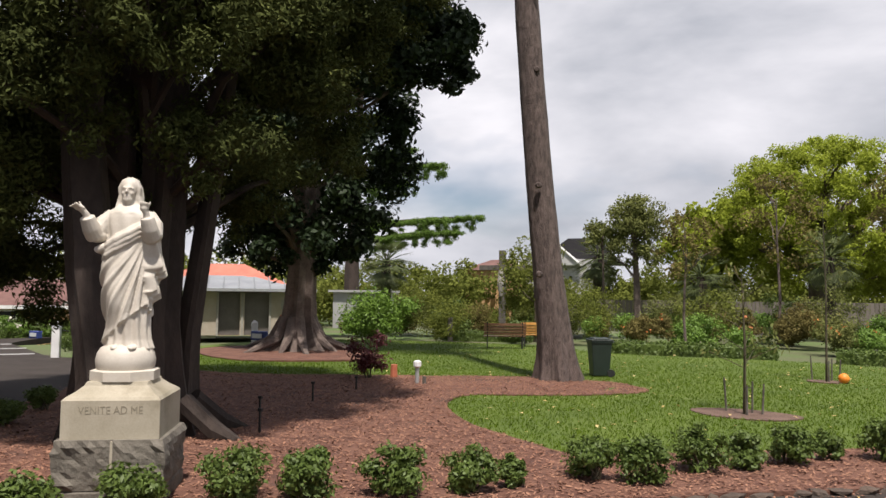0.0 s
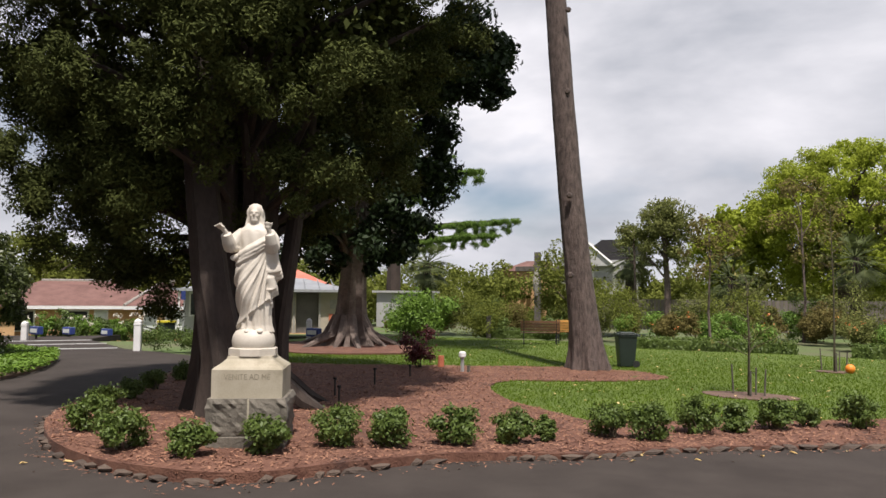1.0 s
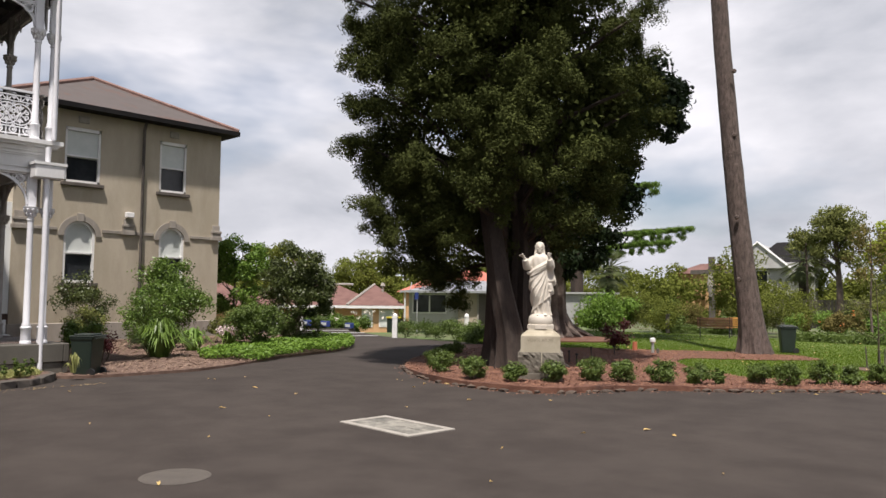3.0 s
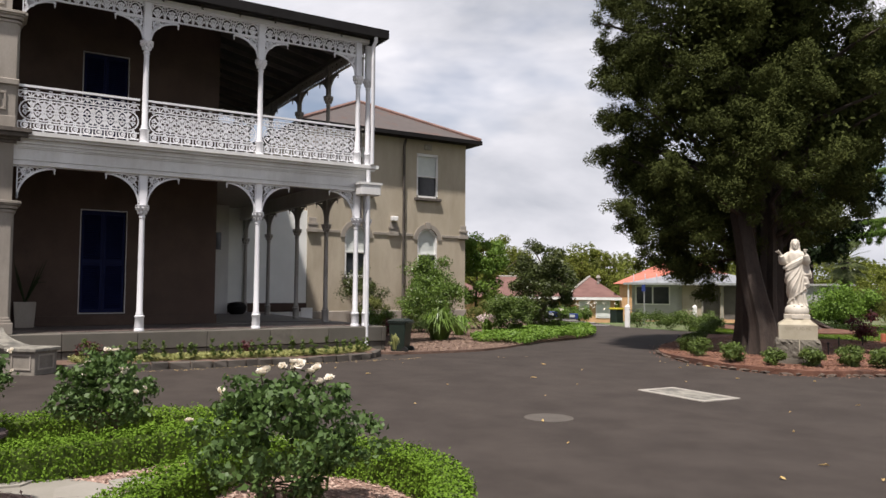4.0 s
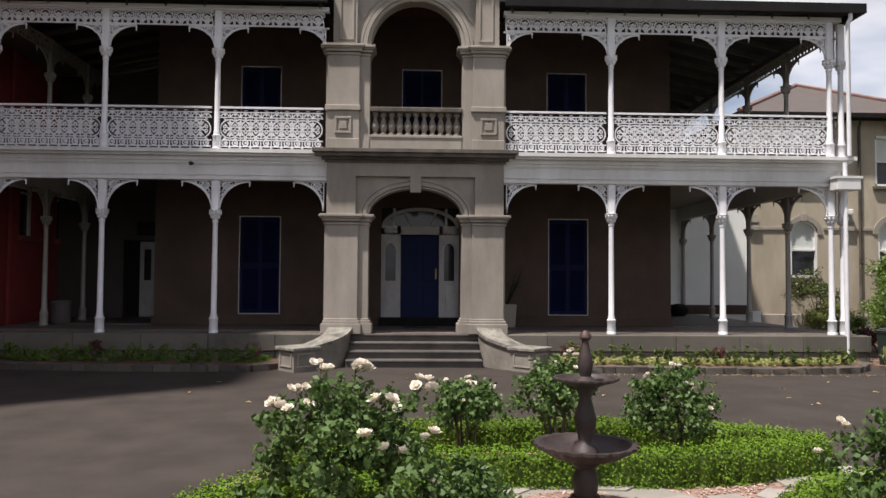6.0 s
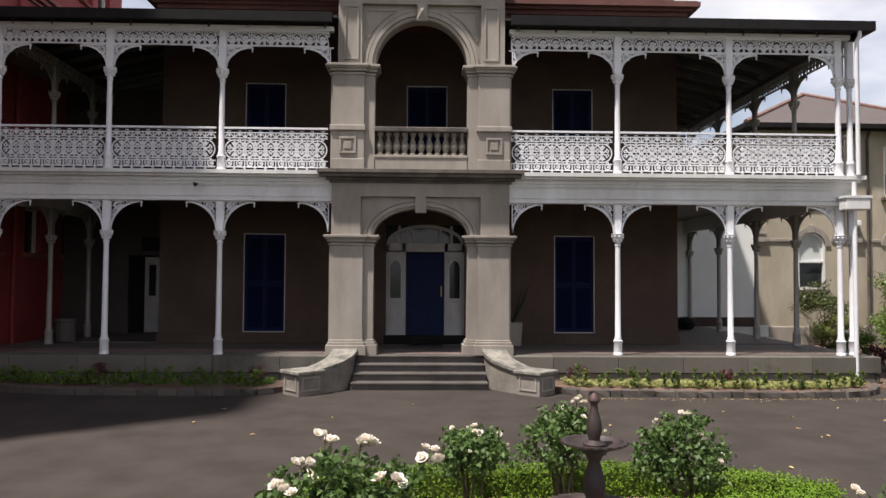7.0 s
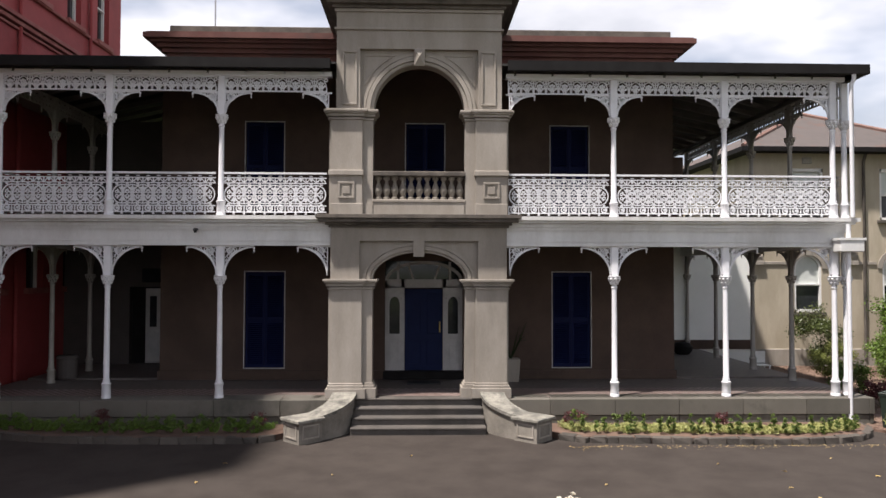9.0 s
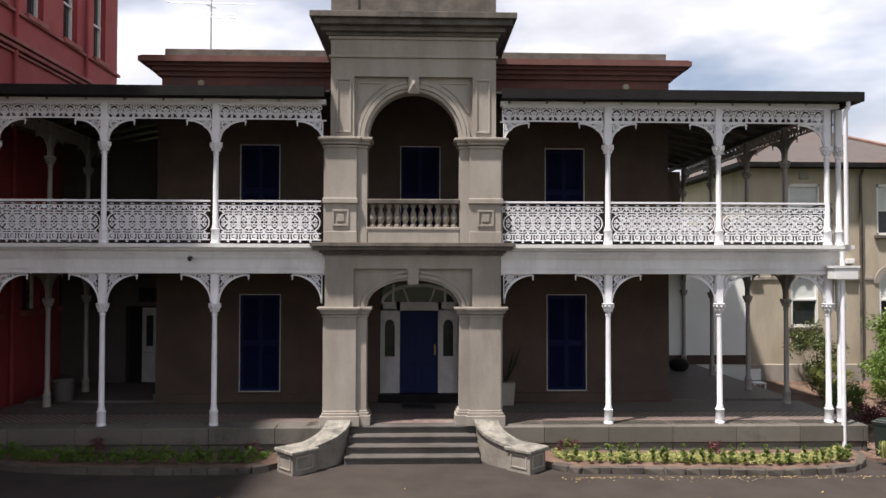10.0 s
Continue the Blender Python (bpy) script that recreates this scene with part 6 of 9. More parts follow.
trunk_mesh(bm, [(5.40, 20.25, -0.1), (5.48, 20.3, 1.4), (5.70, 20.4, 3.2), (6.0, 20.6, 6.0)], [0.19, 0.14, 0.12, 0.08], 0.5, 4, 14, 0.10, 5)
trunk_mesh(bm, [(5.2, 19.2, -0.1), (5.1, 19.3, 1.6), (4.9, 19.5, 4.0), (4.6, 19.9, 7.0)], [0.34, 0.28, 0.24, 0.14], 0.35, 5, 18, 0.12, 4)
for a in (15, 75, 130):
    r = radians(a)
    tube(bm, [(5.65 + 0.3 * math.cos(r), 19.7 + 0.5 * math.sin(r), 0.55), (5.65 + 0.75 * math.cos(r), 19.7 + 0.9 * math.sin(r), 0.22), (5.65 + 1.2 * math.cos(r), 19.7 + 1.35 * math.sin(r), 0.04)], [0.13, 0.12, 0.04], 7)
rngb = np.random.default_rng(3)
CX, CY = 4.35, 20.3
cl = []


def bough(x, y, z, n, spread, size):
    """A bough: a few tufts gathered round one place, the upper ones set back."""
    for _ in range(n):
        q = size * BT.uniform(0.75, 1.25)
        cl.append((x + BT.gauss(0, spread), y + BT.gauss(0, spread), z + BT.gauss(0, spread * 0.75), q, q, q * 0.8))


while len(cl) < 2500:
    u, a, k = rngb.uniform(-1, 1), rngb.uniform(0, 6.283), rngb.uniform(0.75, 1.03)
    rad = 3.85 * (1 - abs(u) ** 3.2) ** 0.5 * (1 + 0.07 * math.sin(3 * a + 4 * u) + 0.06 * math.sin(7 * a - 9 * u))
    z = 9.4 + 6.0 * u
    if z < 4.9 and k < 0.88:
        continue
    bough(CX + rad * k * math.cos(a), CY + rad * k * math.sin(a), z - 0.5 * k, 6, 0.25, 0.31)
for lx, ly, lz in ((1.7, 17.6, 9.0), (1.6, 17.7, 7.8), (2.0, 17.5, 6.6), (2.05, 17.5, 5.4), (2.25, 17.5, 4.4), (2.6, 17.6, 3.7), (3.1, 17.9, 3.2), (3.6, 18.3, 2.8), (3.1, 18.2, 4.4), (3.4, 18.7, 3.5), (2.5, 18.3, 5.2),
                   (2.9, 19.1, 3.1), (2.6, 18.9, 2.7), (3.0, 19.4, 2.3), (3.3, 19.6, 2.1), (2.5, 19.4, 2.9), (3.5, 19.2, 2.5)):
    for _ in range(3):
        bough(lx + BT.gauss(0, 0.26), ly + BT.gauss(0, 0.26), lz + BT.gauss(0, 0.26), 5, 0.20, 0.27)
for _ in range(34):
    a, r = BT.uniform(0, 6.28), BT.uniform(1.3, 3.2)
    bough(CX + r * math.cos(a), CY + r * math.sin(a), BT.uniform(3.5, 5.2), 5, 0.25, 0.32)
for _ in range(56):
    bough(BT.uniform(2.3, 4.9), BT.uniform(17.8, 19.9), BT.uniform(2.9, 5.4), 5, 0.22, 0.30)
for _ in range(16):
    bough(6.45 + BT.uniform(-0.7, 0.6), 18.0 + BT.uniform(-0.6, 0.7), BT.uniform(4.3, 6.2), 5, 0.25, 0.30)
for c in cl[::36]:
    st = (4.9, 20.1, max(2.4, c[2] - BT.uniform(1.2, 2.6)))
    branch(bm, st, c[:3], 0.09, 0.03, 0.2, 6, 5, 0.4, BT)
part("trunk", bm, BARK, big, "reddish-brown fibrous trunks", True)
deep = []
while len(deep) < 260:
    u, a, k = rngb.uniform(-0.75, 0.9), rngb.uniform(0, 6.283), rngb.uniform(0.0, 0.72) ** 0.6
    deep.append((CX + 3.5 * k * math.cos(a), CY + 3.5 * k * math.sin(a), 9.6 + 5.5 * u, 1.0, 1.0, 0.8))
foliage("inner_crown", L_DARK, big, deep, 300, 0.15, 0.09, 22, "shaded inner foliage", shell=0.1)
foliage("crown", L_DARK, big, cl, 215, 0.086, 0.027, 21, "dense dark olive-green feathery foliage", shell=0.35, wild=0.7)

# buttressed dark tree further back
fig = thing("fig_tree", -2.6, 32.6, 0, "dark broad-leaved tree with buttressed grey trunk", "tree")
bm = nb()
trunk_mesh(bm, [(-2.7, 32.5, -0.1), (-2.6, 32.5, 1.2), (-2.5, 32.5, 3.0), (-2.4, 32.6, 6.0), (-2.3, 32.6, 9.0)], [0.60, 0.47, 0.42, 0.36, 0.22], 0.7, 7, 36, 0.14, 7)
for a in range(0, 360, 36):
    r = radians(a + BT.uniform(-12, 12))
    L = BT.uniform(1.3, 2.3)
    tube(bm, [(-2.65 + 0.45 * math.cos(r), 32.5 + 0.45 * math.sin(r), 1.1), (-2.65 + 0.8 * math.cos(r), 32.5 + 0.8 * math.sin(r), 0.45), (-2.65 + L * math.cos(r), 32.5 + L * math.sin(r), 0.02)], [0.16, 0.17, 0.07], 7)
cf = crown_clumps(np.random.default_rng(8), (-2.2, 33.0, 7.6), (3.1, 3.1, 4.6), 180, 0.75, -0.85, 1.0, 0.3)
cf += crown_clumps(np.random.default_rng(9), (-2.6, 32.2, 3.9), (2.5, 2.4, 1.2), 50, 0.55, -1, 1, 0.4)
cf += crown_clumps(np.random.default_rng(10), (1.6, 33.3, 9.9), (1.6, 1.6, 1.7), 60, 0.62, -0.9, 1.0, 0.3)
for c in cf[::8]:
    branch(bm, (-2.4, 32.6, max(2.6, c[2] - 2)), c[:3], 0.10, 0.03, 0.1, 6, 5, 0.4, BT)
part("trunk", bm, BARK_GREY, fig, "grey-brown buttressed trunk", True)
foliage("crown", L_DARK2, fig, cf, 200, 0.22, 0.12, 31, "glossy near-black leaves", shell=0.3)

# tall bare trunk in the lawn
pole = thing("bare_palm_trunk", 7.5, 29.3, 0, "tall bare slightly leaning grey-brown trunk rising from mulch", "tree")
bm = nb()
trunk_mesh(bm, [(7.45, 29.35, 0.0), (7.38, 29.3, 0.9), (7.22, 29.25, 2.4), (7.02, 29.2, 4.5), (6.83, 29.15, 7.0), (6.62, 29.1, 10.0), (6.40, 29.0, 15.0), (6.25, 29.0, 20.0)], [0.43, 0.38, 0.34, 0.31, 0.29, 0.27, 0.25, 0.22], 0.30, 7, 26, 0.025, 12)
for z, a in ((7.1, 200), (4.4, 230), (9.2, 215), (2.4, 250)):
    x, y = 6.95, 29.05
    tube(bm, [(x + 0.25 * math.cos(radians(a + 90)), y + 0.3 * math.sin(radians(a)), z), (x + 0.3 * math.cos(radians(a + 90)), y + 0.42 * math.sin(radians(a)), z)], [0.08, 0.05], 8)
part("trunk", bm, BARK_PALM, pole, "", True)
# high crown far above, out of the frame but for its shade
foliage("crown", L_DARK, pole, crown_clumps(np.random.default_rng(5), (6.3, 28.8, 22.5), (2.6, 2.6, 2.4), 40, 0.8), 60, 0.5, 0.12, 41)


def simple_tree(name, x, y, z0, h, crown, mat, label, n, per, leaf, seed, bark=BARK_GREY, r=0.14, lo=-0.9, size=0.6, squash=0.8, fill=0.3):
    rg = random.Random(seed)
    th = thing(name, x, y, z0, label, "tree")
    bm = nb()
    cx, cy, cz, rx, ry, rz = crown
    trunk_mesh(bm, [(x, y, z0 - 0.2), (x + rg.uniform(-.1, .1), y, z0 + h * 0.3), (cx, cy, cz - rz * 0.3), (cx, cy, cz + rz * 0.5)], [r, r * 0.85, r * 0.6, r * 0.2], 0.3, 5, 10, 0.06, seed)
    cs = crown_clumps(np.random.default_rng(seed), (cx, cy, cz), (rx, ry, rz), n, size, lo, 1.0, fill, squash)
    for c in cs[::6]:
        branch(bm, (cx, cy, max(z0 + h * 0.25, c[2] - rz * 0.6)), c[:3], r * 0.35, 0.02, 0.1, 5, 4, 0.4, rg)
    part("trunk", bm, bark, th, "", True)
    foliage("crown", mat, th, cs, per, leaf, leaf * 0.55, seed + 1)
    return th


simple_tree("broadleaf_tree", 11.6, 61, -0.1, 11, (12.0, 61, 6.3, 5.6, 5, 4.5), L_BRIGHT, "large round bright yellow-green tree behind the fence", 430, 230, 0.18, 51, r=0.5, size=0.66)
simple_tree("broadleaf_tree", 5.6, 60.5, -0.1, 7, (5.6, 60.5, 4.6, 2.3, 2.3, 2.9), L_BRIGHT, "yellow-green leafy tree beside a larger one", 80, 150, 0.28, 52, r=0.3, size=0.7)
simple_tree("broadleaf_tree", 19.5, 62, -0.1, 7, (19.5, 62, 4.6, 4.0, 3, 3.6), L_MID, "dark green tree behind the fence", 90, 150, 0.28, 59, r=0.3, size=0.8)
simple_tree("young_gum_tree", 3.6, 51.8, 0, 8, (3.5, 51.8, 5.3, 1.45, 1.4, 1.9), L_OLIVE, "slim olive-green gum tree with straight grey trunk", 80, 130, 0.16, 53, r=0.2, lo=-0.9, size=0.5)
simple_tree("young_gum_tree", 1.6, 52.5, 0, 6, (1.6, 52.5, 5.2, 1.0, 1.0, 0.8), L_OLIVE, "sparse olive gum foliage beside the roof", 26, 60, 0.16, 54, r=0.08, size=0.4)
simple_tree("slim_tree", 8.4, 39.2, 0, 4.4, (8.4, 39.2, 3.6, 1.0, 1.0, 1.3), L_RUST, "slender young tree with sparse reddish olive leaves", 22, 50, 0.13, 55, r=0.05, size=0.4)
simple_tree("slim_tree", 10.5, 48.5, 0, 6, (10.5, 48.5, 5.2, 1.5, 1.5, 2.2), L_RUST, "slender young tree with sparse reddish olive leaves", 24, 60, 0.16, 56, r=0.07, size=0.55)
simple_tree("slim_tree", 15.6, 46, 0, 6.5, (15.6, 46, 5.6, 1.6, 1.6, 1.9), L_RUST, "slender young tree with sparse reddish olive leaves", 26, 60, 0.16, 57, r=0.07, size=0.55)
simple_tree("slim_tree", 0.9, 44.5, 0, 4, (0.9, 44.5, 2.7, 1.5, 1.3, 1.5), L_MID, "bushy small tree beside the lawn", 40, 80, 0.16, 58, r=0.06, size=0.5)

# the cedar with long level limbs
cedar = thing("cedar_tree", -13.0, 50.1, 0, "cedar with long level drooping limbs", "tree")
bm = nb()
trunk_mesh(bm, [(-13.0, 50.1, -0.2), (-13.0, 50.1, 4), (-12.8, 50.1, 9), (-12.6, 50.1, 14)], [0.5, 0.42, 0.32, 0.15], 0.3, 5, 14, 0.08, 14)
need = []
for z, L, a, w in ((5.35, 6.4, 12, 0.55), (6.2, 7.5, 15, 0.55), (9.3, 5.6, 13, 0.5), (8.3, 3.6, 18, 0.45), (7.2, 3.2, 190, 0.45), (5.0, 4.2, 200, 0.5), (10.4, 3.4, 24, 0.4), (11.0, 2.6, 200, 0.4), (12.5, 2.2, 10, 0.4), (6.8, 3.2, 100, 0.4), (9.0, 2.8, 280, 0.4)):
    r = radians(a)
    tip = (-12.9 + L * math.cos(r), 50.1 + L * math.sin(r), z + 0.15)
    branch(bm, (-12.9, 50.1, z - 0.4), tip, 0.12, 0.02, 0.25, 6, 6, 0.15, BT)
    for i in range(int(L * 11)):
        t = 0.12 + 0.90 * i / (L * 11)
        px_, py_ = -12.9 + L * math.cos(r) * t, 50.1 + L * math.sin(r) * t
        q = w * (1.15 - 0.45 * t)
        need.append((px_ + BT.uniform(-.25, .25), py_ + BT.uniform(-.6, .6), z - 0.28 + 0.50 * t + BT.uniform(-.12, .08), q * 0.95, q, 0.17))
        if BT.random() < 0.42:
            need.append((px_ + BT.uniform(-.2, .2), py_ + BT.uniform(-.4, .4), z - 0.50 + 0.48 * t - BT.uniform(0, .40), 0.26, 0.30, BT.uniform(0.16, 0.36)))
part("trunk", bm, BARK, cedar, "", True)
foliage("crown", L_CEDAR, cedar, need, 170, 0.15, 0.04, 61, "flat layers of green needles", droop=0.5, shell=0.1)

# background woods: one mass of many trees and shrubs behind the fence and houses
woods = np.random.default_rng(77)
mass = []
for i in range(70):
    t = i / 69
    x = -24 + 70 * t + woods.normal(0, 1.2)
    y = 64 + 12 * math.sin(t * 3) + woods.normal(0, 3)
    h = woods.uniform(2.8, 4.6) if x < 9 else woods.uniform(4.0, 6.5)
    mass += crown_clumps(woods, (x, y, h * 0.5), (2.6, 2.4, h * 0.55), 16, 1.0)
foliage("background_trees", L_MID, None, mass, 110, 0.30, 0.18, 71)
tagged(bpy.data.objects["background_trees"], "far line of mixed green trees", "trees", "", "stuff")
mass = []
for i in range(46):
    a = radians(34 + 34 * i / 45)
    d = woods.uniform(80, 110)
    x, y = 15 - math.sin(a) * d, 8 + math.cos(a) * d
    h = woods.uniform(3.5, 6.8)
    mass += crown_clumps(woods, (x, y, h * 0.5 - 1), (3.6, 3.6, h * 0.55), 16, 1.4)
foliage("background_trees", L_MID, None, mass, 90, 0.42, 0.26, 72)
tagged(bpy.data.objects["background_trees.001"], "far line of trees behind the bungalow", "trees", "", "stuff")


# ---- shrubs, hedges, borders ----
def shrub(x, y, z, r, h, mat, label, seed, n=14, per=90, leaf=0.07, name="shrub", group="", wild=0.8, lw=0.5, size=0.42, stems=True):
    th = thing(name, x, y, z, label, "shrub", group)
    cs = crown_clumps(np.random.default_rng(seed), (x, y, z + h * 0.52), (r * 0.72, r * 0.72, h * 0.42), n, r * size, -1, 1, 0.35)
    if stems:
        rg = random.Random(seed)
        bm = nb()
        for c in cs[::3]:
            branch(bm, (x + rg.uniform(-.06, .06), y + rg.uniform(-.06, .06), z - 0.05), c[:3], 0.018, 0.006, 0.0, 5, 3, 0.4, rg)
        part("stem", bm, STEM, th)
    foliage("leaves", mat, th, cs, per, leaf, leaf * lw, seed + 3, shell=0.3, wild=wild)
    return th


ROW = [(6.7, 16.55, 0.34, 0.42), (5.33, 17.1, 0.34, 0.42), (7.67, 16.66, 0.27, 0.36), (8.19, 17.22, 0.3, 0.38), (8.59, 17.96, 0.34, 0.44), (9.08, 18.39, 0.34, 0.44), (9.62, 18.95, 0.33, 0.44), (10.12, 19.48, 0.29, 0.41), (10.36, 19.88, 0.16, 0.31), (10.92, 20.61, 0.3, 0.44), (11.42, 20.76, 0.3, 0.44), (11.84, 21.6, 0.34, 0.49), (12.21, 22.05, 0.25, 0.39), (12.62, 22.49, 0.28, 0.44), (13.02, 23.0, 0.2, 0.36), (13.65, 23.3, 0.34, 0.48), (14.3, 23.9, 0.34, 0.47), (15.2, 24.6, 0.34, 0.47), (16.2, 25.4, 0.34, 0.47), (3.9, 18.3, 0.3, 0.37), (3.0, 19.4, 0.3, 0.37), (2.2, 20.5, 0.28, 0.36), (1.3, 21.9, 0.28, 0.36)]
for i, (x, y, r, h) in enumerate(ROW):
    shrub(x, y, bed_z(x, y), r, h, L_SHRUB, "small clipped green shrub planted in bark mulch", 100 + i, 20, 120, 0.055, group="shrubs along the mulch bed")


def hedge_run(parent, pts, w, h, mat, seed, density=900, leaf=0.035, name="hedge_leaves", z0=0.0):
    """A clipped hedge of small leaves along plan points, over a solid shrub-green core standing in for the shade
    inside.
    """
    rng = np.random.default_rng(seed)
    ps, ns = [], []
    core = nb()
    for (x0, y0), (x1, y1) in zip(pts, pts[1:]):
        d = np.array([x1 - x0, y1 - y0])
        L = np.linalg.norm(d)
        d /= L
        nx = np.array([-d[1], d[0]])
        k = int(L * (w + 2 * h) * density)
        t = rng.uniform(-0.02, 1.02, k)
        u = rng.uniform(-1, 1, k) * (w / 2 + h)
        side = np.abs(u) > w / 2
        off = np.clip(u, -w / 2, w / 2)
        zz = np.where(side, h - (np.abs(u) - w / 2), h)
        bulge = rng.normal(0, 0.022, k) + 0.02 * np.sin(t * L * 9 + seed)
        off = off + np.where(side, np.sign(u) * bulge, 0)
        zz = np.maximum(0.02, zz + np.where(side, 0, bulge * 1.2)) + z0
        pl = np.stack([x0 + d[0] * t * L + nx[0] * off, y0 + d[1] * t * L + nx[1] * off, zz], 1)
        nr = np.where(side[:, None], np.stack([nx[0] * np.sign(u), nx[1] * np.sign(u), 0 * u], 1), np.array([[0, 0, 1.0]]))
        ps.append(pl)
        ns.append(nr)
        m = Matrix.Translation(((x0 + x1) / 2, (y0 + y1) / 2, z0)) @ Matrix.Rotation(math.atan2(d[1], d[0]), 4, "Z")
        box(core, -L / 2 - 0.02, L / 2 + 0.02, -w / 2 + 0.05, w / 2 - 0.05, 0, h - 0.06, m)
    v, q = leaf_arrays(rng, np.concatenate(ps), np.concatenate(ns), leaf, leaf * 0.6, wild=0.6)
    link("leaves", np_mesh(name, v, q), mat, parent)
    part("core", core, L_SHRUB, parent)


# hedge and border at the back of the lawn
for pts, w, h, sd in (([(5.6, 38.4), (8.4, 38.7), (11.2, 38.9)], 0.7, 0.40, 1), ([(12.9, 38.6), (15, 38.4), (18, 39.2)], 0.7, 0.40, 2), ([(-1.8, 41.2), (0.6, 41.7), (1.2, 41.8)], 0.7, 0.4, 3)):
    th = thing("clipped_hedge", *pts[0], 0, "low clipped dark green hedge along the lawn", "hedge")
    hedge_run(th, pts, w, h, L_SHRUB, sd, 260, 0.09)
bw = np.random.default_rng(15)
kinds = [(L_SHRUB, "leafy green border shrub", 1.0, 1.3), (L_OLIVE, "olive and rust coloured border shrub", 0.9, 1.5), (L_RUST, "rust and olive leafy border plant", 0.8, 1.1), (L_MID, "mid green rounded border shrub", 1.3, 1.7), (L_FERN, "yellow-green leafy perennial in the border", 0.7, 0.8)]
for i in range(64):
    x = -6 + 26 * (i / 63) + bw.normal(0, 0.4)
    y = 42.5 + bw.uniform(-1.8, 6.5) + (0.25 * max(0, x - 8))
    mat, lab, r, h = kinds[int(bw.integers(0, 5))]
    k = bw.uniform(0.75, 1.4)
    shrub(x, y, 0, r * k, h * k * (1.0 + 0.06 * (y - 42)), mat, lab, 300 + i, 18, 150, 0.105, "border_shrub", "shrubs of the lawn border", stems=False)
flw = [(5.2 + 12.5 * bw.uniform(0, 1), 41.2 + bw.uniform(-0.8, 1.8), 0.9 + bw.uniform(-0.35, 0.35), .11, .11, .11) for _ in range(18)]
tagged(foliage("border_flowers", RED_FLOWER, None, flw, 4, 0.10, 0.07, 88), "scattered orange-red border flowers", "flowers", "", "stuff")
shrub(-5.0, 40.8, 0, 2.2, 2.0, L_COVER, "large rounded bright green weeping shrub", 401, 40, 150, 0.16, "rounded_shrub", "", size=0.3)

# palms
def palm(x, y, h, seed, label, size=1.5):
    rg = random.Random(seed)
    th = thing("palm_tree", x, y, 0, label, "palm")
    bm = nb()
    trunk_mesh(bm, [(x, y, -0.1), (x, y, h * 0.5), (x, y, h)], [0.3, 0.26, 0.22], 0.2, 5, 12, 0.1, seed)
    part("trunk", bm, BARK, th, "", True)
    fm = nb()
    for k in range(64):
        a, el = rg.uniform(0, 6.28), rg.uniform(-1.3, 1.1)
        d = Vector((math.cos(a) * math.cos(el), math.sin(a) * math.cos(el), math.sin(el)))
        c = Vector((x, y, h)) + d * size * 0.55
        tube(fm, [(x, y, h), c], 0.02, 4)
        sdv = d.cross(Vector((0, 0, 1))).normalized()
        for j in range(15):
            f = (j - 7) / 7 * 1.25
            e = c + (d * math.cos(f) + sdv * math.sin(f)) * size * 0.5 + Vector((0, 0, -0.12 - 0.1 * abs(f)))
            w = sdv * 0.035
            vs = [fm.verts.new(p) for p in (c - w, c + w, e)]
            fm.faces.new(vs)
    part("fronds", fm, L_PALM, th)


palm(-7.6, 45.5, 3.6, 1, "fan palm with thick trunk among shrubs", 1.6)
palm(12.4, 53, 3.9, 2, "fan palm standing before a leafy tree", 1.7)
palm(6.6, 53, 3.0, 3, "low fan palm with drooping fronds", 1.8)
palm(0.6, 55, 4.2, 4, "low fan palm before a gabled house", 1.7)

# paling fence at the back
fence = thing("paling_fence", 12, 52.5, 0, "weathered grey paling fence behind the border", "fence")
for i in range(150):
    x = -2 + 0.2 * i
    me = bpy.data.meshes.get("paling") or box(nb(), -0.09, 0.09, -0.012, 0.012, 0, 1.75)
    if not isinstance(me, bpy.types.Mesh):
        b, me = me, bpy.data.meshes.new("paling")
        b.to_mesh(me)
        b.free()
    link("paling", me, FENCE, fence, "", pose(x, 54.5 + 0.12 * (x - 2), 0.0))

# purple shrub, solar light, stakes, ball, bins, benches in the garden
shrub(3.75, 27.2, 0.07, 0.55, 1.15, L_RED, "small dark red-leaved shrub in mulch", 501, 18, 60, 0.10, "purple_shrub")


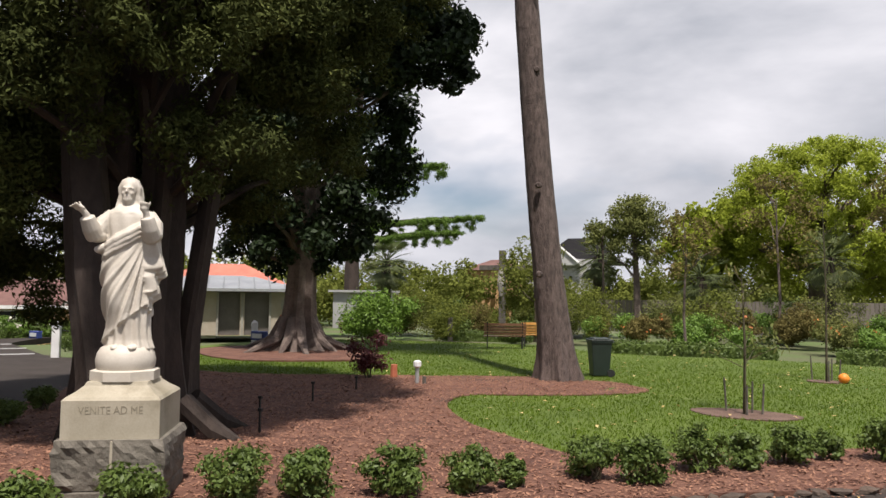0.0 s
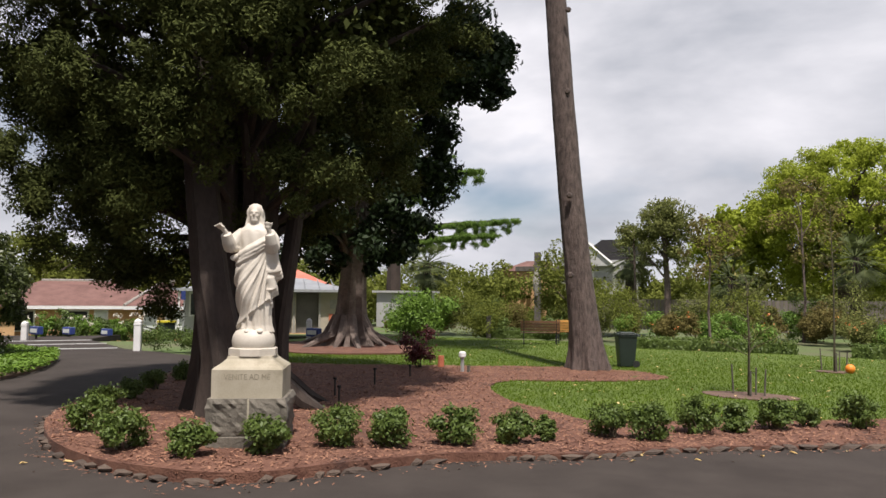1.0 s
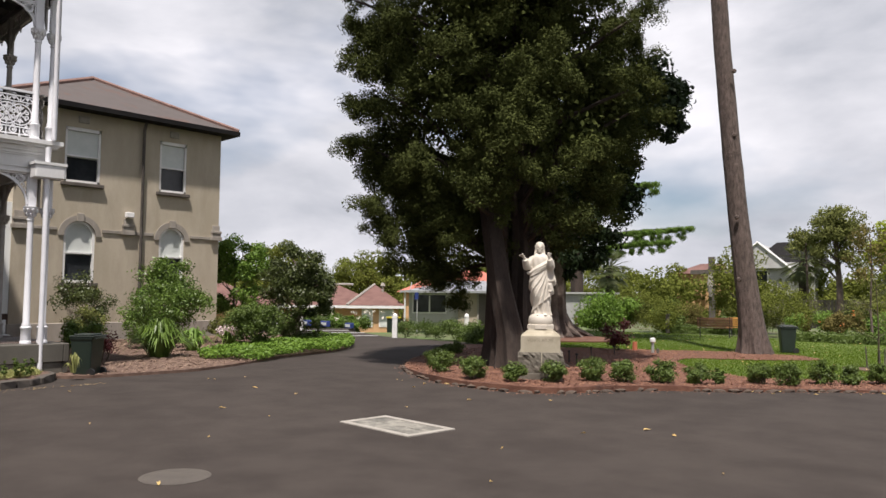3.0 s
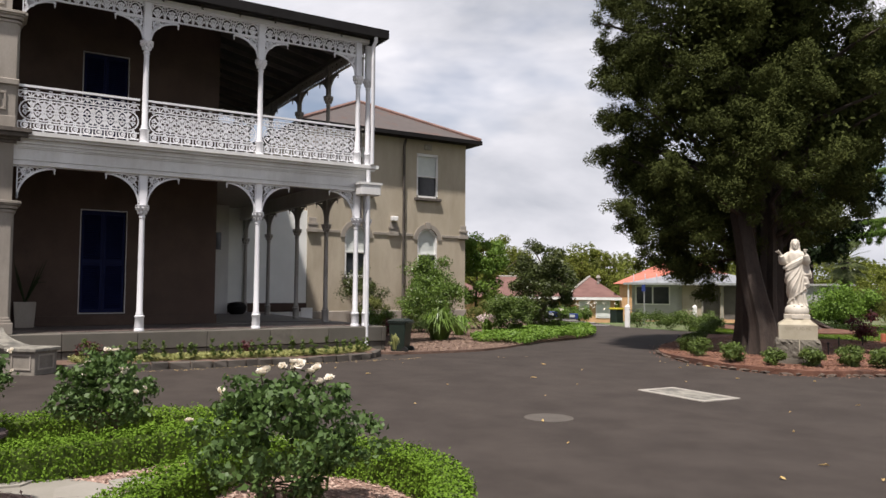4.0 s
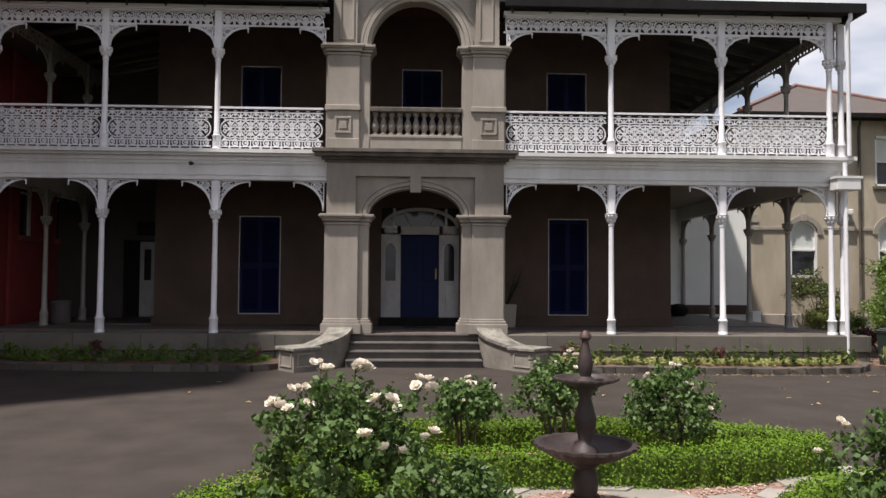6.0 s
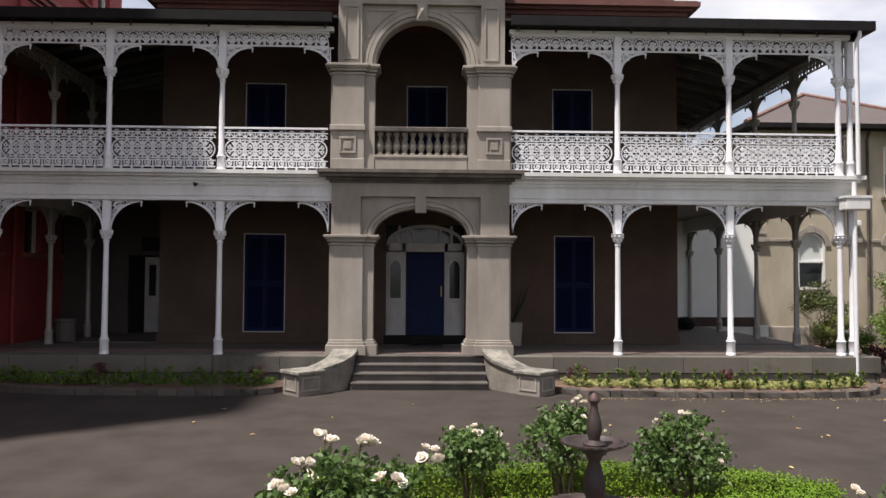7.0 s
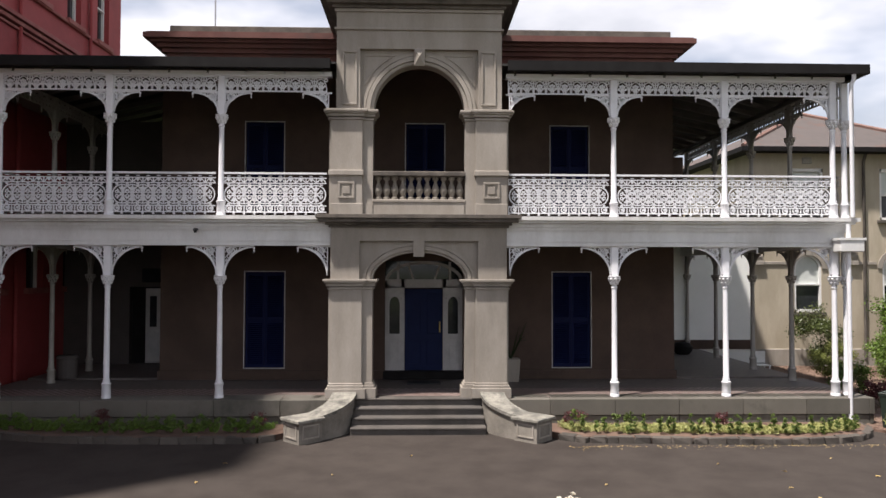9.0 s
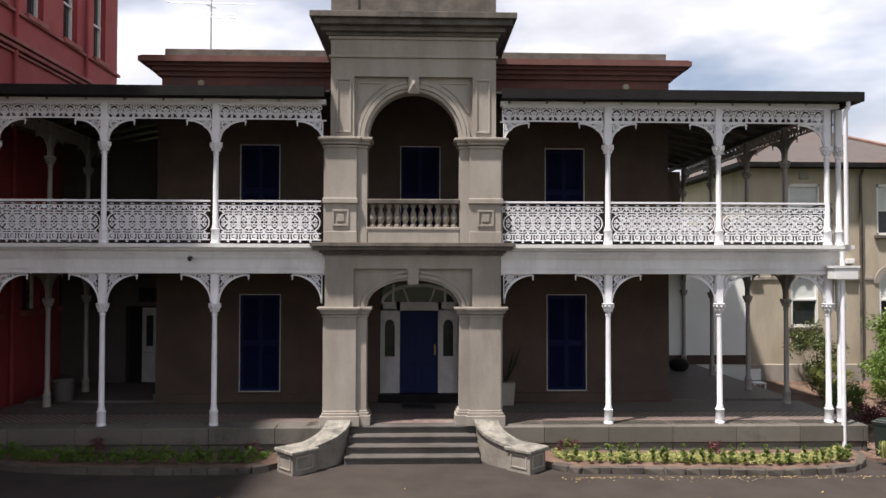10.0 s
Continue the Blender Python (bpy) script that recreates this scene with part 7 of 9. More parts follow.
def bin_240(x, y, z, turn, label):
    th = thing("wheelie_bin", x, y, z, label, "bin")
    m = pose(x, y, z, 0, 0, turn) @ Matrix.Diagonal((1.1, 1.1, 1.1, 1))
    bm = nb()
    rings = []
    for hx, hy, zz in ((0.17, 0.19, 0.03), (0.215, 0.24, 0.72), (0.235, 0.26, 0.73), (0.235, 0.26, 0.77)):
        rings.append([bm.verts.new(m @ Vector((sx * hx, sy * hy, zz))) for sx, sy in ((-1, -1), (1, -1), (1, 1), (-1, 1))])
    for a, b in zip(rings, rings[1:]):
        for i in range(4):
            bm.faces.new((a[i], a[(i + 1) % 4], b[(i + 1) % 4], b[i]))
    bm.faces.new(rings[0][::-1]), bm.faces.new(rings[-1])
    bmesh.ops.bevel(bm, geom=bm.edges[:], offset=0.012, segments=2, affect="EDGES")
    part("body", bm, BIN_GREEN, th, "", True)
    lb = nb()
    box(lb, -0.24, 0.25, -0.265, 0.265, 0.775, 0.80, m, bevel=0.01)
    box(lb, -0.18, 0.18, -0.2, 0.2, 0.80, 0.83, m, bevel=0.012)
    part("lid", lb, BIN_GREEN, th)
    part("handle", tube(nb(), [m @ Vector((0.27, -0.22, 0.74)), m @ Vector((0.29, 0, 0.76)), m @ Vector((0.27, 0.22, 0.74))], 0.016, 8), BIN_GREEN, th)
    for s in (-1, 1):
        part("wheel", tube(nb(), [m @ Vector((0.2, s * 0.19, 0.09)), m @ Vector((0.2, s * 0.24, 0.09))], 0.09, 14), BLACK_IRON, th, "black rubber wheel")


bin_240(8.0, 30.6, 0.03, 30, "dark green wheelie bin standing on the lawn")
bin_240(0.72, 11.25, 0.0, 40, "dark green wheelie bin beside the veranda corner")


def bench(x, y, turn, mat, label):
    th = thing("park_bench", x, y, 0.03, label, "bench")
    m = pose(x, y, 0.03, 0, 0, turn)
    for i in range(4):
        part("seat_slat", box(nb(), -0.75, 0.75, -0.2 + 0.105 * i, -0.11 + 0.105 * i, 0.42, 0.45, m), mat, th)
        part("back_slat", box(nb(), -0.75, 0.75, 0.23 + 0.03 * i, 0.26 + 0.03 * i, 0.50 + 0.105 * i, 0.59 + 0.105 * i, m), mat, th)
    for s in (-0.62, 0.62):
        fb = nb()
        tube(fb, [m @ Vector((s, -0.22, 0)), m @ Vector((s, -0.18, 0.42)), m @ Vector((s, 0.2, 0.40)), m @ Vector((s, 0.36, 0.95))], 0.022, 6)
        tube(fb, [m @ Vector((s, 0.32, 0)), m @ Vector((s, 0.2, 0.40))], 0.022, 6)
        tube(fb, [m @ Vector((s, -0.24, 0.62)), m @ Vector((s, 0.26, 0.66))], 0.02, 6)
        tube(fb, [m @ Vector((s, -0.2, 0.42)), m @ Vector((s, -0.24, 0.62))], 0.018, 6)
        part("leg_frame", fb, BLACK_IRON, th, "black iron bench end")


bench(2.35, 37.9, 205, BENCH_DARK, "dark-stained slatted timber park bench on the lawn")
bench(3.0, 39.6, 215, BENCH_GOLD, "golden slatted timber park bench on the lawn")

solar = thing("solar_light", 5.2, 26.85, 0.05, "white-topped metal garden light post", "lamp")
part("post", tube(nb(), [(5.2, 26.85, 0.0), (5.2, 26.85, 0.40)], 0.045, 8), STEEL, solar)
part("cap", lathe(nb(), [(0.06, 0.38), (0.085, 0.41), (0.085, 0.50), (0.05, 0.53)], (5.2, 26.85, 0.0), 12), WHITE_WOOD, solar, "white light cap")
part("stub", box(nb(), 5.32, 5.38, 26.86, 26.92, 0.03, 0.2), STAKE, solar)
solid("terracotta_post", tube(nb(), [(4.15, 27.6, 0.0), (4.15, 27.6, 0.33)], [0.085, 0.075], 10), TERRA_POST, "short terracotta coloured post in mulch", "post")
solid("ball", lathe(nb(), [(0.115 * math.sin(math.pi * i / 12) + 0.001, 0.115 - 0.115 * math.cos(math.pi * i / 12)) for i in range(13)], (13.1, 32.3, 0.03), 20), ORANGE, "orange ball lying on the lawn", "ball", "", "", True)
for i, (x, y, h) in enumerate(((6.5, 20.6, 0.32), (5.6, 21.6, 0.30), (5.0, 23.6, 0.28), (4.8, 25.2, 0.22))):
    mk = nb()
    box(mk, x - 0.012, x + 0.012, y - 0.012, y + 0.012, 0.03, 0.08 + h)
    box(mk, x - 0.03, x + 0.03, y - 0.015, y + 0.015, 0.06 + h, 0.10 + h)
    solid("irrigation_stake", mk, BLACK_IRON, "thin dark irrigation stake in mulch", "stake", "", "irrigation stakes")


def sapling(x, y, h, seed, label):
    rg = random.Random(seed)
    th = thing("staked_sapling", x, y, 0.05, label, "sapling")
    bm = nb()
    tube(bm, [(x, y, 0), (x + 0.02, y, h * 0.5), (x - 0.02, y, h)], [0.028, 0.02, 0.006], 6)
    cs = []
    for k in range(16):
        z = h * rg.uniform(0.35, 1.0)
        a = rg.uniform(0, 6.28)
        r = 0.5 * (1.25 - z / h) + 0.1
        tip = (x + r * math.cos(a), y + r * math.sin(a), z + 0.2)
        part("twig", tube(nb(), [(x, y, z - 0.05), tip], [0.008, 0.004], 4), STEM, th)
        cs.append((*tip, 0.18, 0.18, 0.15))
    part("stem", bm, STEM, th)
    foliage("leaves", L_OLIVE, th, cs, 14, 0.12, 0.04, seed, droop=0.6)
    for dx, dy, hh in ((-0.30, 0.18, 0.60), (0.05, -0.10, 0.52), (0.10, 0.16, 0.56), (0.26, 0.10, 0.54)):
        part("stake", tube(nb(), [(x + dx, y + dy, 0), (x + dx * 1.1, y + dy, hh)], [0.018, 0.015], 6), STAKE, th, "dark timber stake")
    part("tie", tube(nb(), [(x + 0.05, y - 0.10, 0.46), (x, y, 0.47), (x + 0.11, y + 0.16, 0.46)], 0.007, 4), BLACK_IRON, th)


sapling(11.72, 26.2, 2.3, 1, "thin young sapling tied to dark stakes in a mulch ring")
sapling(12.75, 32.4, 4.2, 2, "thin young sapling tied to dark stakes in a mulch ring")

# crucifix-like timber cross in the back garden: a plain post and beam
cr = thing("timber_cross", -3.9, 51.8, 0, "dark timber cross with a pale plain figure", "cross")
part("post", box(nb(), -4.1, -3.75, 51.7, 51.9, 0, 4.45), STAKE, cr)
part("beam", box(nb(), -5.3, -2.6, 51.66, 51.94, 3.35, 3.62), STAKE, cr)
part("figure", tube(nb(), [(-3.92, 51.6, 1.9), (-3.92, 51.55, 2.6), (-3.92, 51.6, 3.4)], [0.1, 0.2, 0.12], 8), LIME, cr)
solid("timber_post", box(nb(), -1.35, -1.2, 40.5, 40.65, 0, 1.0), STAKE, "short square timber post beside the lawn", "post")

# ---- fountain and rose garden ----
FX, FY = 11.6, 1.71
GARDEN = smooth_loop([(9.0, 1.8), (9.0, 0.0), (9.5, -1.0), (10.6, -1.5), (12.0, -1.75), (13.4, -1.6), (14.6, -0.8), (15.2, 0.6), (15.3, 1.8), (15.2, 3.1), (14.7, 4.3), (13.6, 5.1), (12.3, 5.35), (10.8, 5.05), (9.6, 4.6), (9.0, 3.6)], 5)
bed_sheet("rose_bed", GARDEN, lambda x, y: 0.035, MULCH_PALE, "rose garden bed of pale brown mulch", "garden bed", 0.6)
CIRC = [(FX + 0.68 * math.cos(t), FY + 0.68 * math.sin(t)) for t in (2 * math.pi * i / 32 for i in range(32))]
# crazy paving of separate stones
path = thing("stone_path", FX, FY, 0, "worn irregular stone paving round the fountain", "path", kind="structure")
pr = random.Random(8)
cells = []
for i in range(-7, 8):
    for j in range(-11, 12):
        cells.append((FX + 0.5 * i + pr.uniform(-.13, .13), FY + 0.5 * j + pr.uniform(-.13, .13)))


def path_room(x, y):
    """Inside the cross of paths, outside the mulch circle of the fountain."""
    r = math.hypot(x - FX, y - FY)
    if r < 0.72 or not (9.0 < x < 15.2 and -0.95 < y < 4.9):
        return False
    in_ring = r < 1.25
    d1 = abs((x - 10.75) * 0.80 - (y - 4.4) * -0.60) < 0.40 and y > FY and x < 12.3
    d2 = abs((x - 10.75) * 0.80 - (y + 0.84) * 0.60) < 0.40 and y < FY and x < 11.3
    d3 = abs(y - FY) < 0.42 and x > FX
    return in_ring or d1 or d2 or d3


part("bedding", lathe(nb(), [(1.30, 0.0), (1.30, 0.046), (0.60, 0.047)], (FX, FY, 0.0), 36), PAVING, path)
for cx, cy in cells:
    if not path_room(cx, cy):
        continue
    k = pr.randint(5, 7)
    poly = [(cx + 0.27 * math.cos(2 * math.pi * i / k + 0.3) * pr.uniform(0.85, 1.1), cy + 0.27 * math.sin(2 * math.pi * i / k + 0.3) * pr.uniform(0.85, 1.1)) for i in range(k)]
    part("paving_stone", prism(nb(), poly, 0.0, 0.055 + pr.uniform(0, 0.012)), PAVING, path)
bed_sheet("fountain_bed", CIRC, lambda x, y: 0.075, MULCH_PALE, "round patch of bark mulch under the fountain", "garden bed", 0.4)

fountain = thing("fountain", FX, FY, 0.05, "tiered dark cast-iron fountain with two scalloped bowls", "fountain")
part("foot", lathe(nb(), [(0.235, 0.0), (0.235, 0.04), (0.21, 0.06), (0.20, 0.10), (0.13, 0.15), (0.115, 0.18)], (FX, FY, 0.06), 20), RUST_IRON, fountain, "", True)
part("stem", lathe(nb(), [(0.095, 0.18), (0.10, 0.23), (0.11, 0.30), (0.095, 0.36), (0.08, 0.40), (0.12, 0.44), (0.14, 0.46)], (FX, FY, 0.06), 18), RUST_IRON, fountain, "", True)


def bowl(r, z, h, n, name):
    scal = lambda a, k: 1 + (0.07 * abs(math.sin(a * 11)) if k in (3, 4, 5) else 0)
    bm = lathe(nb(), [(0.10, 0.0), (0.40 * r, 0.02), (0.68 * r, 0.05), (0.90 * r, h * 0.72), (r, h * 0.86), (r, h), (r * 0.92, h * 0.99), (r * 0.84, h * 0.72), (r * 0.5, h * 0.5), (0.05, h * 0.45)], (FX, FY, z), n, 1.0, scal)
    return part(name, bm, RUST_IRON, fountain, "rusty scalloped bowl", True)


bowl(0.41, 0.51, 0.16, 66, "lower_bowl")
part("stem", lathe(nb(), [(0.12, 0.0), (0.10, 0.04), (0.065, 0.07), (0.055, 0.10), (0.085, 0.20), (0.095, 0.27), (0.07, 0.36), (0.048, 0.44), (0.07, 0.49), (0.09, 0.53)], (FX, FY, 0.60), 16), RUST_IRON, fountain, "", True)
bowl(0.26, 1.11, 0.10, 44, "upper_bowl")
part("finial", lathe(nb(), [(0.09, 0.0), (0.09, 0.03), (0.045, 0.06), (0.055, 0.10), (0.065, 0.16), (0.05, 0.24), (0.032, 0.31), (0.028, 0.35), (0.05, 0.38), (0.045, 0.41), (0.012, 0.44)], (FX, FY, 1.16), 14), RUST_IRON, fountain, "", True)

# box hedges round the four beds
def curve_line(pts, n=5):
    out = []
    for i in range(len(pts) - 1):
        p0, p1, p2, p3 = (Vector(pts[max(0, min(len(pts) - 1, i + j))]) for j in (-1, 0, 1, 2))
        for s in range(n):
            t = s / n
            q = 0.5 * ((2 * p1) + (p2 - p0) * t + (2 * p0 - 5 * p1 + 4 * p2 - p3) * t * t + (3 * p1 - p0 - 3 * p2 + p3) * t ** 3)
            out.append((q.x, q.y))
    return out + [tuple(pts[-1])]


HEDGES = [
    [(10.20, -1.0), (10.48, -0.3), (10.55, 0.8), (10.58, 1.9), (10.52, 3.0), (10.33, 3.8), (9.98, 4.60)],
    [(10.20, -1.0), (9.5, -0.6), (9.1, 0.3), (9.02, 1.8), (9.05, 3.3), (9.5, 4.2), (9.98, 4.60)],
    [(13.5, 2.21), (12.85, 2.71), (12.05, 3.36), (11.50, 3.91), (11.40, 4.41), (11.75, 4.91), (12.3, 5.16), (12.95, 5.18), (13.6, 4.91), (14.2, 4.41), (14.6, 3.56), (14.5, 2.66), (13.9, 2.16), (13.5, 2.21)],
    [(13.5, 1.50), (12.85, 1.0), (12.05, 0.35), (11.50, -0.20), (11.30, -0.75), (11.75, -1.2), (12.3, -1.38), (12.95, -1.42), (13.6, -1.2), (14.2, -0.7), (14.6, 0.15), (14.5, 1.05), (13.9, 1.55), (13.5, 1.50)],
]
for i, hpts in enumerate(HEDGES):
    th = thing("box_hedge", *hpts[0], 0.03, "low clipped bright green box hedge round the roses", "hedge", "box hedges")
    hedge_run(th, curve_line(hpts, 4), 0.32, 0.34, L_BOX, 40 + i, 3000, 0.032, z0=0.03)


def bloom_mesh(seed, R, openness):
    """A full rose: whorls of cupped petals round a tight heart."""
    rg = random.Random(seed)
    bm = nb()
    for k, (n, rad, hgt, wid) in enumerate(((3, 0.22, 1.25, 0.30), (4, 0.45, 1.25, 0.46), (5, 0.75, 1.15, 0.58), (6, 1.0, 0.85, 0.66))):
        for j in range(n):
            a = 6.2832 * (j + 0.5 * (k % 2)) / n + rg.uniform(-.25, .25)
            rj, hj = rad * rg.uniform(0.85, 1.12) * (0.7 + 0.3 * openness), hgt * rg.uniform(0.85, 1.15)
            d, tn = Vector((math.cos(a), math.sin(a), 0)), Vector((-math.sin(a), math.cos(a), 0))
            grid = []
            for v in (0.05, 0.4, 0.75, 1.0):
                w = wid * math.sin(math.pi * (0.18 + 0.62 * v))
                row = []
                for u in (-1, 0, 1):
                    out = rj * v ** 0.8 * (1 - 0.14 * u * u) + (0.10 * v ** 4 if k > 1 else 0)
                    row.append(bm.verts.new((d * out + tn * (w * u) + Vector((0, 0, hj * (v - 0.25 * openness * v ** 4) - 0.10 * u * u * v + (0.06 if u == 0 and v == 1 else 0)))) * R))
                grid.append(row)
            for ra, rb in zip(grid, grid[1:]):
                for i in range(2):
                    bm.faces.new((ra[i], ra[i + 1], rb[i + 1], rb[i]))
    me = bpy.data.meshes.new("bloom")
    for f in bm.faces:
        f.smooth = True
    bm.to_mesh(me)
    bm.free()
    return me


BLOOMS = [bloom_mesh(30 + k, R, op) for k, (R, op) in enumerate(((0.040, 0.5), (0.050, 0.8), (0.055, 1.0), (0.033, 0.2), (0.048, 0.9)))]


def rose(x, y, r, h, clear, clusters, single, seed, label, leaves=1.0, full=0.9):
    """A rose bush: forking canes from one foot, bare below, a loose rounded head of leaves, clusters of blooms above and single ones round it."""
    rg = random.Random(seed)
    th = thing("rose_bush", x, y, 0.04, label, "rose bush", "rose bushes")
    zc, zr = (clear + h) / 2, (h - clear) / 2
    heads, cl = [], []
    for k in range(int(50 + 105 * r)):
        a, s = rg.uniform(0, 6.28), rg.uniform(-1, 1)
        q = rg.uniform(0.12, 1.0) ** 0.5 * (1.12 if s < 0.2 else 1.0)
        c = math.sqrt(1 - s * s)
        lump = 1 + 0.16 * math.sin(3 * a + seed) + 0.1 * math.sin(5 * s + 2 * a)
        heads.append(Vector((x + r * q * c * math.cos(a) * lump, y + r * q * c * math.sin(a) * lump, 0.04 + zc + zr * q * s * (1.0 if s > 0 else 0.9))))
    for k in range(6 + int(4 * r)):
        a = 6.28 * k / (6 + int(4 * r)) + rg.uniform(-.3, .3)
        foot = Vector((x + 0.05 * math.cos(a), y + 0.05 * math.sin(a), 0.0))
        knee = Vector((x + r * 0.30 * math.cos(a), y + r * 0.30 * math.sin(a), clear + 0.10))
        part("cane", tube(nb(), [foot, foot.lerp(knee, 0.5) + Vector((rg.uniform(-.02, .02), rg.uniform(-.02, .02), -.03)), knee], [0.020, 0.016, 0.012], 6), STEM, th)
        near = sorted(heads, key=lambda p: (p - knee).length)[:7]
        for tip in near[::2]:
            mid = knee.lerp(tip, 0.5) + Vector((rg.uniform(-.05, .05), rg.uniform(-.05, .05), 0.03))
            part("cane", tube(nb(), [knee, mid, tip], [0.010, 0.007, 0.003], 5), STEM, th)
    for p in heads:
        s = rg.uniform(0.10, 0.17)
        cl.append((p.x, p.y, p.z, s, s, s * 0.8))
    foliage("leaves", L_ROSE, th, cl, int(36 * leaves), 0.060, 0.042, seed + 7, shell=0.15, wild=0.9)
    up = sorted(heads, key=lambda p: -p.z)
    spots = [(p, rg.choice((2, 3, 4, 5))) for p in rg.sample(up[:max(clusters + 1, len(up) // 6)], clusters)] + [(p, rg.choice((1, 1, 2))) for p in rg.sample(up[len(up) // 6:2 * len(up) // 3], single)]
    for p, n in spots:
        out = (p - Vector((x, y, 0.04 + zc)))
        out.normalize()
        base = p + out * 0.07 + Vector((0, 0, 0.06))
        part("cane", tube(nb(), [p, base], [0.006, 0.004], 5), STEM, th)
        for j in range(n):
            c = base + Vector((rg.uniform(-.08, .08), rg.uniform(-.08, .08), rg.uniform(-.02, .05))) * (0.0 if n == 1 else 1.0)
            part("cane", tube(nb(), [base - out * 0.03, c], [0.004, 0.003], 4), STEM, th)
            tilt = Matrix.Rotation(rg.uniform(0, 6.28), 4, "Z") @ Matrix.Rotation(rg.uniform(0, 0.8), 4, "X")
            link("bloom", rg.choice(BLOOMS), ROSE, th, "cream white rose bloom", Matrix.Translation(c) @ tilt @ Matrix.Scale(full * rg.uniform(0.8, 1.15), 4))


rose(12.45, -0.24, 0.70, 1.26, 0.22, 6, 9, 1, "tall leafy rose bush with many cream white blooms", 1.1)
rose(12.35, 0.62, 0.34, 0.62, 0.10, 0, 2, 2, "small rose bush with a few cream blooms", 1.1)
rose(12.75, 3.92, 0.62, 1.14, 0.16, 4, 5, 3, "leafy rose bush with clustered pale cream blooms", 1.15)
rose(9.7, 0.85, 0.40, 0.88, 0.42, 0, 6, 4, "rose bush with scattered white blooms behind the fountain", 0.75, 0.72)
rose(9.65, 1.82, 0.42, 1.12, 0.45, 2, 5, 5, "rose bush with scattered white blooms behind the fountain", 0.75, 0.75)
rose(9.8, 3.08, 0.46, 1.06, 0.30, 1, 7, 6, "rose bush with scattered white blooms behind the fountain", 0.9, 0.75)

# ---- houses and street edge in the distance ----
def facing(x, y, z, yaw):
    """A frame whose -y side faces the viewer."""
    return Matrix.Translation((x, y, z)) @ Matrix.Rotation(radians(yaw), 4, "Z")


def tf(bm, m):
    bmesh.ops.transform(bm, matrix=m, verts=bm.verts[:])
    return bm


def hip_roof(bm, x0, x1, y0, y1, z0, z1, inset, over=0.5):
    v = [bm.verts.new(p) for p in ((x0 - over, y0 - over, z0), (x1 + over, y0 - over, z0), (x1 + over, y1 + over, z0), (x0 - over, y1 + over, z0), (x0 + inset, (y0 + y1) / 2, z1), (x1 - inset, (y0 + y1) / 2, z1))]
    for f in ((0, 1, 5, 4), (1, 2, 5), (2, 3, 4, 5), (3, 0, 4), (3, 2, 1, 0)):
        bm.faces.new([v[i] for i in f])
    bmesh.ops.recalc_face_normals(bm, faces=bm.faces[:])
    return bm


# brick bungalow with brown-red tiles
BGM = facing(-32.2, 44.4, -1.7, 50.5)
bung = thing("bungalow", -31.2, 45.6, -1.7, "low cream brick bungalow with brown-red tiled hip roof", "house")
part("wall", tf(box(box(nb(), -9, 1.2, 0, 8, 0, 2.65), 1.2, 4.6, -1.2, 8, 0, 2.65), BGM), CREAM_BRICK, bung)
part("roof", tf(hip_roof(nb(), -9, 3.0, 0, 8, 2.65, 4.4, 3.5), BGM), ROOF_TILE, bung, "brown-red tiled roof")
part("roof", tf(hip_roof(nb(), 0.9, 4.6, -1.2, 8.2, 2.66, 4.42, 1.8), BGM), ROOF_TILE, bung, "brown-red tiled roof")
part("ridge_cap", tf(tube(tube(nb(), [(-5.5, 4, 4.42), (0.9, 4, 4.44)], 0.1, 5), [(2.75, 3.5, 4.46), (0.4, -1.7, 2.72)], 0.10, 5), BGM), LIME, bung, "pale ridge capping")
part("fascia", tf(box(box(nb(), -9.5, 3.5, -0.53, -0.45, 2.42, 2.64), 0.4, 5.12, -1.74, -1.66, 2.42, 2.64), BGM), WHITE_WOOD, bung)
for a, b in ((-7.5, -5.2), (-3.6, -1.9), (-1.6, -0.7), (1.6, 2.5), (3.0, 4.2)):
    y = -1.22 if a > 1 else -0.02
    wv = part("window", tf(box(nb(), a, b, y - 0.03, y, 0.9, 2.35), BGM), WHITE_WOOD, bung)
    part("pane", tf(box(nb(), a + 0.1, b - 0.1, y - 0.05, y - 0.03, 1.0, 2.25), BGM), BLIND if a > -3 else GLASS_DARK, wv)
part("vent_pipe", tf(tube(tube(nb(), [(3.4, 1.6, 3.2), (3.4, 1.6, 4.3)], 0.1, 8), [(3.4, 1.6, 4.3), (3.4, 1.6, 4.55)], [0.22, 0.1], 8), BGM), LIME, bung)

# second bungalow roof further along
BG2 = facing(-37, 33, -1.7, 62)
b2 = thing("bungalow", -37, 33, -1.7, "low brick bungalow with brown-red tiled hip roof", "house")
part("wall", tf(box(nb(), -6, 6, 0, 8, 0, 2.6), BG2), CREAM_BRICK, b2)
part("roof", tf(hip_roof(nb(), -6, 6, 0, 8, 2.6, 4.7, 3.5), BG2), ROOF_TILE, b2)

# grey flat with metal roof, and the garages
GF = facing(-14.9, 35.4, -0.2, 44)
flat = thing("grey_unit", -14.9, 35.4, -0.2, "grey rendered unit with low metal roof and wide windows", "house")
part("wall", tf(box(nb(), 0.0, 4.0, 0.6, 6, 0, 2.25), GF), GREY_WALL, flat)
part("roof", tf(hip_roof(nb(), -0.2, 8.2, 0.0, 6.2, 2.25, 2.95, 3.0, 0.25), GF), ROOF_METAL, flat, "grey sheet metal roof")
